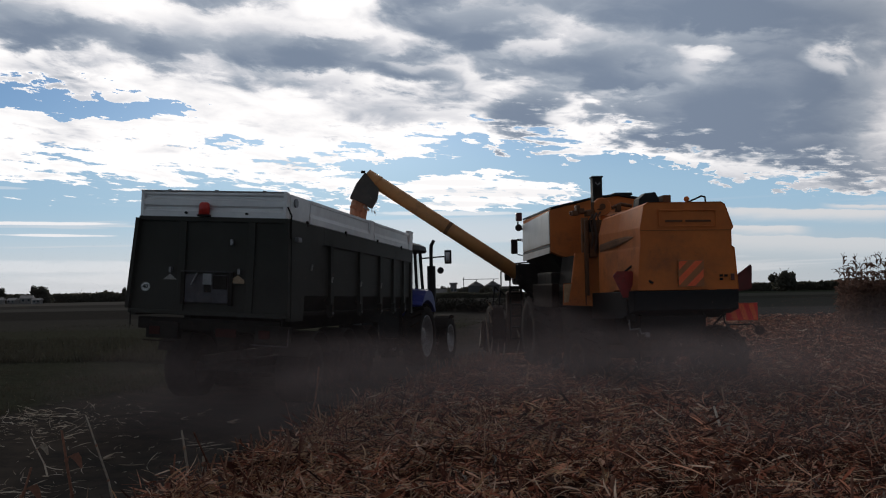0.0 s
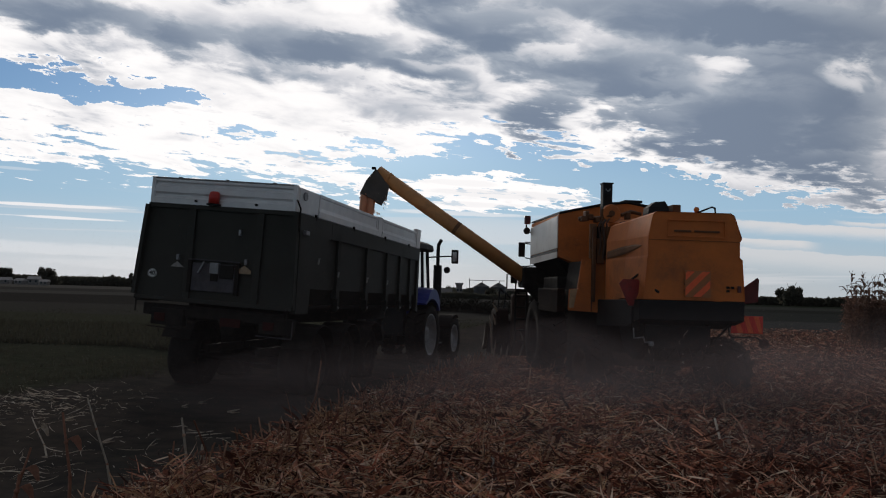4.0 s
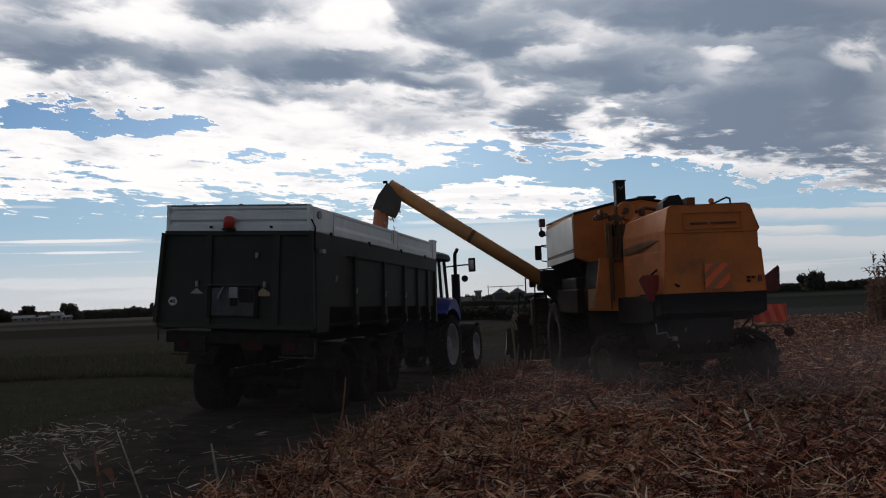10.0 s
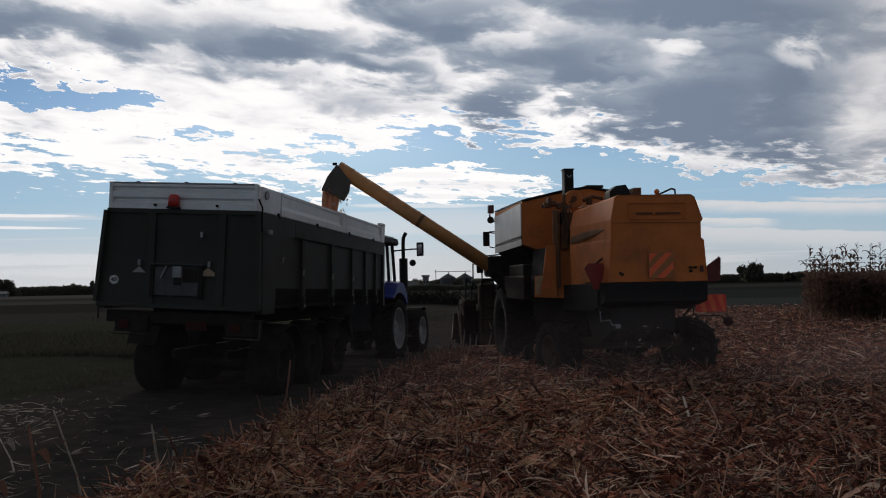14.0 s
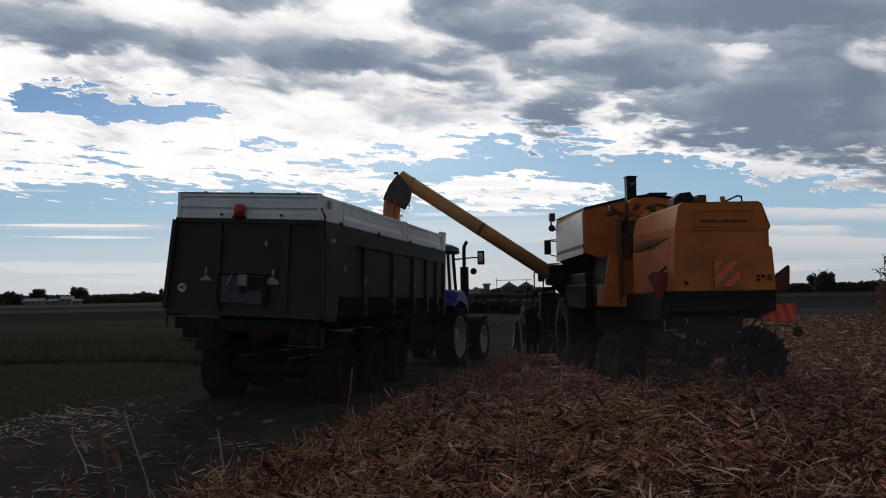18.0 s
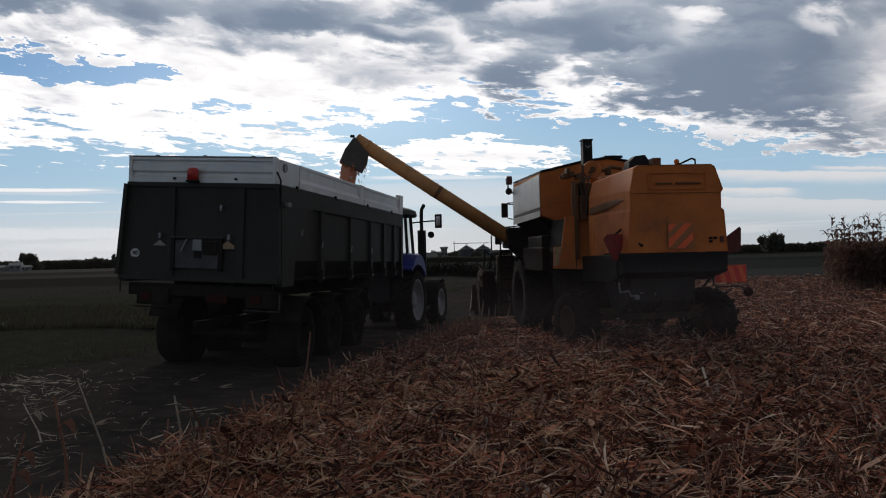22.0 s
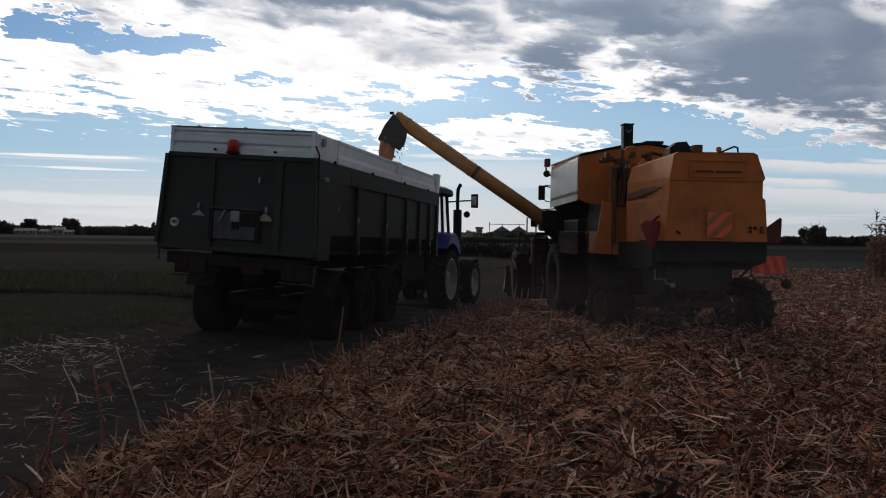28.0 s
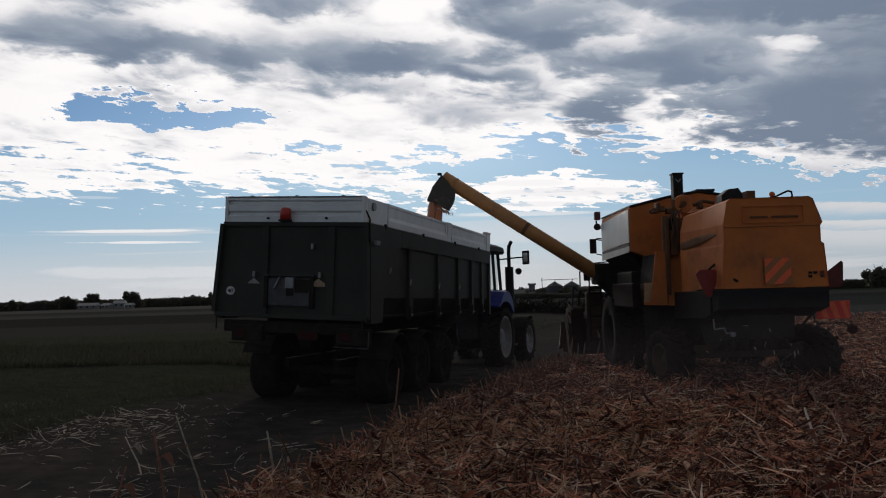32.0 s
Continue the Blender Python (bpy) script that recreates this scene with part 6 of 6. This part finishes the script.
def make_standing_maize():
    rng = random.Random(11)
    kinds = []
    for k in range(4):
        h = 2.85 + 0.22 * k
        ob = thing("maize_plant", pose(20.4 + 0.8 * k, 40.0, ground_z(20 + k, 40)), "tall dry brown maize plant with drooping leaves", "maize plant", "standing maize")
        part("stalk", rod(bmesh.new(), (0, 0, -0.05), (0.03, 0.02, h), 0.014, 0.007, seg=6), CORN_LEAF, ob)
        for pts, a in maize_plant(rng, h):
            bm = bmesh.new()
            leaf_mesh(bm, pts, a)
            part("leaf", bm, CORN_LEAF, ob)
        bm = bmesh.new()
        for _ in range(4):
            a = rng.random() * 6.28
            rod(bm, (0.03, 0.02, h - 0.05), (0.03 + 0.06 * math.cos(a), 0.02 + 0.12 * math.sin(a), h + rng.uniform(0.06, 0.16)), 0.007, 0.004, seg=4)
        part("tassel", bm, CORN_LEAF, ob)
        kinds.append(ob)
    for i in range(104):
        src = kinds[i % 4]
        y = 38.5 + rng.uniform(0, 5.0)
        x = y * 0.484 + rng.uniform(0, 10) ** 1.1
        copy_thing(src, pose(x, y, ground_z(x, y), 0, 0, rng.uniform(0, 360)))
    # the stand behind, and a far strip of maize beyond the machines
    for nm, n, area, hh, mat, text in (("maize_stand", 1300, (0.492, 0.80, 39.5, 52), (1.85, 2.35), CORN_LEAF, "block of standing dry maize"),
                                       ("far_maize_strip", 700, (-0.03, 0.14, 92, 100), (0.7, 1.45), CORN_FAR, "far strip of dark standing maize")):
        bm = bmesh.new()
        for _ in range(n):
            y = rng.uniform(area[2], area[3])
            x = y * rng.uniform(area[0], area[1])
            h = rng.uniform(*hh)
            off = Vector((x, y, ground_z(x, y)))
            a, b, d = (bm.verts.new(off + Vector(v)) for v in ((-0.015, 0, 0), (0.015, 0.01, 0), (0.03, 0, h * 0.92)))
            bm.faces.new((a, b, d))
            for pts, a in maize_plant(rng, h, False):
                leaf_mesh(bm, [(p, w * (1.3 if n > 1000 else 1.0) * 1.5) for p, w in pts], a, off)
        tagged(new(nm, finish(nm, bm, mat)), text, "maize field", kind="stuff")


make_standing_maize()


# ---- grass verge ----
def make_grass():
    rng = np.random.default_rng(5)
    verts, faces = [], []
    for _ in range(26000):
        y = 9 + 60 * rng.random() ** 1.7
        s = -9.2 - 34 * rng.random() ** 1.3
        x = s + 0.225 * y
        if x < -0.75 * y - 3 or noise.noise(Vector((x * 0.35, y * 0.35, 2.0))) < -0.25:
            continue
        z = ground_z(x, y) - 0.02
        a, h, w = rng.random() * 6.28, 0.03 + 0.10 * rng.random(), 0.006 + 0.0006 * y
        lx, ly = (rng.random() - 0.5) * 0.2, (rng.random() - 0.5) * 0.2
        i = len(verts)
        verts += [(x - w * math.cos(a), y - w * math.sin(a), z), (x + w * math.cos(a), y + w * math.sin(a), z), (x + lx, y + ly, z + h)]
        faces.append((i, i + 1, i + 2))
    me = bpy.data.meshes.new("verge_grass")
    me.from_pydata(verts, [], faces)
    me.materials.append(GRASS)
    tagged(new("verge_grass", me), "dark green grass of the verge", "grass", kind="stuff")


make_grass()


def make_tall_grass():
    """A strip of tall grass, and rough tufts along the border of the bare track."""
    rng = np.random.default_rng(15)
    for name, count, label in (("tall_grass", 15000, "dark tall grass growing in a strip"), ("verge_tufts", 5200, "rough grass tufts beside the bare track")):
        verts, faces = [], []
        for _ in range(count):
            if name == "tall_grass":
                y = 28.5 + 15 * rng.random() ** 1.5
                x = -10.2 + 0.225 * y - 26 * rng.random() + rng.normal(0, 0.3)
                h, w = 0.14 + 0.20 * rng.random(), 0.016 + 0.016 * rng.random()
            else:
                y = 10 + 17 * rng.random() ** 1.3
                x = -9.0 + 0.225 * y - 3.4 * rng.random() ** 1.5 + rng.normal(0, 0.25)
                if noise.noise(Vector((x * 0.9, y * 0.9, 4.0))) < -0.05:
                    continue
                h, w = 0.06 + 0.16 * rng.random(), 0.006 + 0.006 * rng.random()
            z = ground_z(x, y) - 0.02
            a = rng.random() * 6.28
            lx, ly = rng.normal(0, 0.4) * h, rng.normal(0, 0.4) * h
            ca, sa = math.cos(a) * w, math.sin(a) * w
            i = len(verts)
            verts += [(x - ca, y - sa, z), (x + ca, y + sa, z), (x + lx * 0.4 + ca * 0.7, y + ly * 0.4 + sa * 0.7, z + h * 0.6), (x + lx * 0.4 - ca * 0.7, y + ly * 0.4 - sa * 0.7, z + h * 0.6), (x + lx, y + ly, z + h)]
            faces += [(i, i + 1, i + 2, i + 3), (i + 3, i + 2, i + 4)]
        me = bpy.data.meshes.new(name)
        me.from_pydata(verts, [], faces)
        me.materials.append(GRASS)
        tagged(new(name, me), label, "grass", kind="stuff")


make_tall_grass()


# ---- trees, hedges, houses, silos on the skyline ----
def tree(x, y, height, spread, seed, label):
    rng = random.Random(seed)
    z0 = ground_z(x, y)
    ob = thing("tree", pose(x, y, z0), label, "tree", "skyline trees")
    bm = bmesh.new()
    rod(bm, (0, 0, -0.2), (0, 0, height * 0.55), height * 0.03, height * 0.015, seg=7)
    for k in range(6):
        a, t = rng.random() * 6.28, rng.uniform(0.25, 0.5)
        rod(bm, (0, 0, height * t), (spread * 0.6 * math.cos(a), spread * 0.6 * math.sin(a), height * rng.uniform(0.55, 0.85)), height * 0.012, height * 0.004, seg=5)
    part("trunk", bm, BARK, ob)
    verts, faces = [], []
    lobes = []
    for _ in range(26):
        a, q = rng.random() * 6.28, math.sqrt(rng.random())
        top = height * (0.34 + 0.46 * math.sqrt(max(0.0, 1 - q * q)))
        lobes.append((Vector((spread * 0.8 * q * math.cos(a), spread * 0.8 * q * math.sin(a), top * rng.uniform(0.25, 1.0))), rng.uniform(0.18, 0.34) * spread))
    for c, r in lobes:
        for _ in range(170):
            d = Vector((rng.gauss(0, 1), rng.gauss(0, 1), rng.gauss(0, 1))).normalized()
            p = c + d * r * rng.uniform(0.55, 1.08)
            u = Vector((rng.gauss(0, 1), rng.gauss(0, 1), rng.gauss(0, 1))).normalized()
            v = u.cross(d).normalized()
            w = height * rng.uniform(0.025, 0.055)
            i = len(verts)
            verts += [p - u * w, p + v * w * 0.7, p + u * w, p - v * w * 0.7]
            faces.append((i, i + 1, i + 2, i + 3))
    me = bpy.data.meshes.new("crown")
    me.from_pydata([tuple(v) for v in verts], [], faces)
    me.materials.append(TREE_LEAF)
    cr = new("crown", me)
    cr.parent = ob


def hedge(name, x0, x1, y, height, seed, label):
    rng = random.Random(seed)
    verts, faces = [], []
    n = int((x1 - x0) / (height * 0.10))
    for k in range(n):
        cx = x0 + (x1 - x0) * (k + rng.random()) / n
        h = height * (0.78 + 0.30 * abs(noise.noise(Vector((cx * 0.05, seed, 0)))) * 2 + rng.uniform(-0.06, 0.08))
        for _ in range(56):
            p = Vector((cx + rng.gauss(0, height * 0.25), y + rng.gauss(0, height * 0.3), h * rng.random()))
            u = Vector((rng.gauss(0, 1), rng.gauss(0, 0.5), rng.gauss(0, 1))).normalized()
            v = Vector((-u.z, 0.2, u.x)).normalized()
            w = height * rng.uniform(0.06, 0.13)
            i = len(verts)
            verts += [p - u * w, p + v * w, p + u * w, p - v * w]
            faces.append((i, i + 1, i + 2, i + 3))
    me = bpy.data.meshes.new(name)
    me.from_pydata([(a, b, max(c, -0.3) - 0.4) for a, b, c in verts], [], faces)
    me.materials.append(TREE_LEAF)
    tagged(new(name, me), label, "hedge", kind="stuff")


def house(x, y, w, d, h, turn, label, roof=None):
    ob = thing("house", pose(x, y, ground_z(x, y), 0, 0, turn), label, "house")
    part("wall", boxed(-w / 2, w / 2, -d / 2, d / 2, -0.3, h), PLASTER, ob)
    part("roof", prism([(-d / 2 - 0.5, h - 0.1), (0, h + d * 0.28), (d / 2 + 0.5, h - 0.1)], -w / 2 - 0.5, w / 2 + 0.5, "x"), roof or ROOF_TILE, ob)
    for k in range(max(2, int(w / 3.5))):
        xx = -w / 2 + w * (k + 0.5) / max(2, int(w / 3.5))
        part("window", boxed(xx - 0.5, xx + 0.5, -d / 2 - 0.05, -d / 2 + 0.02, h * 0.45, h * 0.45 + 1.3), WINDOW_DARK, ob)


def silo(x, y, r, h):
    ob = thing("grain_silo", pose(x, y, ground_z(x, y)), "grey steel grain silo with a cone roof", "silo", "farm silos")
    bm = bmesh.new()
    rod(bm, (0, 0, 0), (0, 0, h), r, seg=24)
    part("wall", bm, SILO_STEEL, ob)
    for k in range(1, 5):
        part("hoop", rod(bmesh.new(), (0, 0, h * k / 5 - 0.08), (0, 0, h * k / 5 + 0.08), r + 0.06, seg=24), SILO_STEEL, ob)
    part("roof", rod(bmesh.new(), (0, 0, h), (0, 0, h + r * 0.55), r + 0.15, 0.3, seg=24), SILO_STEEL, ob)


def make_skyline():
    for slope, dist, h, sp, label in (
        (-0.530, 560, 12.0, 7.5, "broad dark tree on the skyline"), (-0.500, 600, 14.5, 7.0, "dark tree on the skyline"), (-0.450, 580, 14.0, 8.5, "broad dark tree on the skyline"),
        (-0.405, 640, 11.0, 6.5, "dark tree on the skyline"), (-0.372, 640, 10.0, 5.5, "small dark tree on the skyline"), (-0.350, 620, 12.0, 4.0, "slender dark tree on the skyline"),
        (-0.60, 560, 9.0, 5.0, "dark tree on the skyline"), (-0.66, 600, 10.0, 5.0, "dark tree on the skyline"),
        (0.424, 400, 14.0, 8.0, "large round dark tree on the skyline"), (0.470, 420, 5.5, 3.6, "dark tree on the skyline"), (0.395, 430, 5.0, 4.0, "dark tree on the skyline"),
        (0.52, 430, 5.5, 4.0, "dark tree on the skyline"), (0.07, 330, 5.5, 3.0, "dark tree by the silos"), (0.105, 340, 5.0, 2.6, "dark tree by the silos"), (0.02, 380, 6.0, 4.0, "dark tree by the silos")):
        tree(slope * dist, dist, h, sp, int(abs(slope) * 1000 + dist), label)
    hedge("hedge", -480, -170, 620, 7.2, 1, "far dark hedge and trees")
    hedge("hedge", -170, 60, 560, 5.4, 2, "far dark hedge")
    hedge("hedge", 130, 330, 430, 4.6, 3, "far dark hedge along the field")
    hedge("hedge", 60, 150, 470, 4.0, 4, "far dark hedge")
    hedge("hedge", 0, 46, 300, 2.0, 5, "dark bushes before the silos")
    house(-0.464 * 500, 500, 6, 6, 3.4, 12, "pale farmhouse with a tiled roof, far off")
    house(-0.480 * 520, 520, 5, 5, 2.4, -8, "low farm building, far off")
    house(-0.452 * 470, 470, 4, 4, 2.2, 4, "small pale shed, far off")
    house(-0.503 * 540, 540, 12, 6, 2.6, 6, "long low farm building, far off")
    house(0.012 * 330, 330, 7, 6, 1.9, 0, "low dark shed beside the silos", SILO_STEEL)
    house(0.032 * 420, 420, 3, 3, 6.2, 0, "narrow silo tower house", SILO_STEEL)
    for s in (0.0583, 0.0780):
        silo(s * 400, 400, 3.7, 5.2)
    cat = thing("catwalk", pose(23.1, 400, 0), "thin steel catwalk above the silos", "catwalk", "farm silos")
    part("walkway", boxed(-6, 11, -0.4, 0.4, 7.7, 7.95), SILO_STEEL, cat)
    for x in (-5.5, 0.5, 8.5):
        part("post", boxed(x - 0.15, x + 0.15, -0.15, 0.15, -0.4, 8.8 if x < 0 else 7.7), SILO_STEEL, cat)


make_skyline()

# ---- what flies: chaff from the chopper, grain from the spout ----
def chip(name, size, material, label, category, group, seed, skin=False):
    rng = random.Random(seed)
    bm = bmesh.new()
    n, w = size
    pts = [(-n / 2, 0), (-n / 6, w), (n / 5, w * 0.7), (n / 2, w * 0.1), (n / 6, -w * 0.5), (-n / 5, -w)]
    lo = [] if skin else [bm.verts.new((x, y, -0.15 * w + 0.12 * n * math.sin(2.5 * x / n))) for x, y in pts]
    hi = [bm.verts.new((x, y, 0.15 * w + 0.12 * n * math.sin(2.5 * x / n))) for x, y in pts]
    bm.faces.new(hi)
    if not skin:
        bm.faces.new(lo[::-1])
    for i in range(0 if skin else 6):
        bm.faces.new((lo[i], lo[(i + 1) % 6], hi[(i + 1) % 6], hi[i]))
    return tagged(new(name, finish(name, bm, material)), label, category, group)


CHAFF, KERNELS, PUFFS, STREAM = [], [], [], []


def make_flying():
    rng = random.Random(21)
    for k in range(30):
        CHAFF.append((chip("husk_flake", (rng.uniform(0.04, 0.13), rng.uniform(0.008, 0.02)), PALE_HUSK, "pale husk flake thrown out behind the combine", "husk", "flying husks", k), rng.random()))
    for k in range(124):
        pale = k % 2 == 0
        ob = chip("grain_clump", (rng.uniform(0.08, 0.16), rng.uniform(0.04, 0.07)) if not pale else (rng.uniform(0.07, 0.14), rng.uniform(0.038, 0.058)), DUST_WHITE if pale else GRAIN,
                  "chaff coloured near-white as if sunlit, falling with the grain" if pale else "orange maize grain falling from the spout", "grain", "falling grain", 100 + k, pale)
        KERNELS.append((ob, pale, rng.random()))
    # the dense core of the stream: lumpy tongues of grain
    for k in range(3):
        bm = bmesh.new()
        bmesh.ops.create_icosphere(bm, subdivisions=3, radius=1.0)
        for v in bm.verts:
            d = 1 + 0.16 * noise.noise(v.co * 3.0 + Vector((k * 5.0, 0, 0)))
            v.co = Vector((v.co.x * 0.10 * d, v.co.y * 0.16 * d, v.co.z * 0.42 * d))
        STREAM.append(tagged(new("grain_stream", finish("grain_stream", bm, GRAIN, True)), "dense tongue of orange grain under the spout", "grain", "falling grain"))


make_flying()


def make_dust():
    """A few soft puffs of dust that hang behind the machine and drift off, and wide veils added as haze."""
    for k, (at, size, drift) in enumerate((((6.2, 13.2, 0.55), (3.6, 1.6, 0.85), (0.25, -0.02, -0.01)), ((3.2, 13.0, 0.45), (2.8, 1.3, 0.7), (0.30, 0.0, -0.01)), ((9.0, 15.5, 0.7), (4.2, 1.9, 1.0), (0.30, 0.02, 0.0)), ((2.0, 15.4, 0.7), (1.9, 0.9, 0.9), (0.05, 0.0, -0.09)), ((-1.6, 11.6, 0.5), (3.6, 0.8, 0.8), (0.35, 0.06, -0.085)), ((2.5, 9.5, 0.45), (6.0, 1.6, 0.9), (0.7, 0.0, -0.03)), ((3.0, 12.9, 0.55), (5.0, 1.4, 1.15), (0.0, 0.0, 0.0)), ((-1.5, 11.0, 0.95), (9.5, 1.2, 1.7), (0.0, 0.0, 0.0)), ((-4.0, 10.6, 0.9), (6.5, 1.2, 1.5), (0.04, 0.0, -0.055)))):
        bm = bmesh.new()
        bmesh.ops.create_icosphere(bm, subdivisions=4, radius=1.0)
        for v in bm.verts:
            v.co *= 1 + 0.12 * noise.noise(v.co * 1.7 + Vector((k, 0, 0)))
        # the last ones are thin wide veils, added to lift the darkest tones like glare
        if k >= 6:
            for v in bm.verts:
                v.co.y *= (0.55, 0.30, 0.32)[k - 6]
        # one face of each puff is enough
        bmesh.ops.delete(bm, geom=[v for v in bm.verts if v.co.y > 0.12], context="VERTS")
        ob = new("dust_puff", finish("dust_puff", bm, DUST_HAZE, True))
        ob.scale = size
        ob.visible_shadow = False
        tagged(ob, "thin reddish dust and added haze over the stubble", "dust", "dust puffs", "stuff")
        PUFFS.append((ob, at, drift))


make_dust()


def motions():
    rng = random.Random(33)
    # dust drifts slowly sideways
    for ob, at, drift in PUFFS:
        walk(ob, [(t, pose(at[0] + drift[0] * t, at[1] + drift[1] * t, max(at[2] + drift[2] * t, -2.0) + 0.1 * math.sin(t * 0.3), 0, 0, 2 * math.sin(t * 0.2))) for t in (0, 4, 8, 12, 16, 20, 24, 28, 32)])
    # husks leave the chopper, arc out behind the machine and drop on the stubble
    for ob, phase in CHAFF:
        period = rng.uniform(0.75, 1.15)
        rows, t0 = [], -phase * period
        while t0 < 32.0:
            a = COMBINE @ Vector((rng.uniform(-0.65, 0.6), rng.uniform(-1.2, -0.8), rng.uniform(0.75, 1.25)))
            v = Vector((rng.uniform(-1.3, 1.5), rng.uniform(-2.0, -0.6), rng.uniform(0.2, 1.3)))
            spin = rng.uniform(-60, 60)
            base = (rng.uniform(0, 180), rng.uniform(0, 90), rng.uniform(0, 180))
            for k in range(5):
                dt = (period - 0.034) * k / 4
                if -0.001 <= t0 + dt <= 32.0:
                    p = a + v * dt * 0.75 + Vector((0, 0, -3.2 * dt * dt * 0.7))
                    p.z = max(p.z, ground_z(p.x, p.y) + 0.02)
                    rows.append((t0 + dt, pose(*p, base[0] + spin * k / 2, base[1] + spin * k / 3, base[2])))
            t0 += period
        if rows[0][0] > 0:
            rows.insert(0, (0.0, rows[0][1]))
        rows.append((32.1, rows[-1][1]))
        walk(ob, rows)
    # the core of the stream shakes as it runs
    for k, ob in enumerate(STREAM):
        rows = []
        for i in range(161):
            p = COMBINE @ Vector((-5.10 - 0.43 + 0.085 * k + rng.uniform(-0.02, 0.02), 5.50 + rng.uniform(-0.04, 0.04), 4.62 - 0.72 - 0.05 * k + rng.uniform(-0.05, 0.05)))
            rows.append((i * 0.2, pose(*p, rng.uniform(-4, 4), 8 + rng.uniform(-4, 4), rng.uniform(-30, 30))))
        walk(ob, rows)
    # grain slides out of the spout into the trailer
    for ob, pale, phase in KERNELS:
        period = rng.uniform(0.26, 0.36)
        rows, t0 = [], -phase * period
        while t0 < 32.0:
            u = rng.random()
            a = COMBINE @ Vector((-5.10 - 0.46 + 0.28 * u if not pale else -5.10 - 0.22 + 0.34 * u, 5.50 + rng.uniform(-0.2, 0.2), 4.62 - 0.42 - 0.15 * u))
            drop = 0.8
            for k in range(3):
                f = k / 2
                dt = (period - 0.034) * f
                if -0.001 <= t0 + dt <= 32.0:
                    p = a + Vector((-0.10 * f, 0.05 * f, -drop * (0.35 * f + 0.65 * f * f)))
                    rows.append((t0 + dt, pose(*p, 60 + 30 * f + 40 * u, 70 + 30 * u, 130 * u)))
            t0 += period
        if rows[0][0] > 0:
            rows.insert(0, (0.0, rows[0][1]))
        rows.append((32.1, rows[-1][1]))
        walk(ob, rows)


motions()
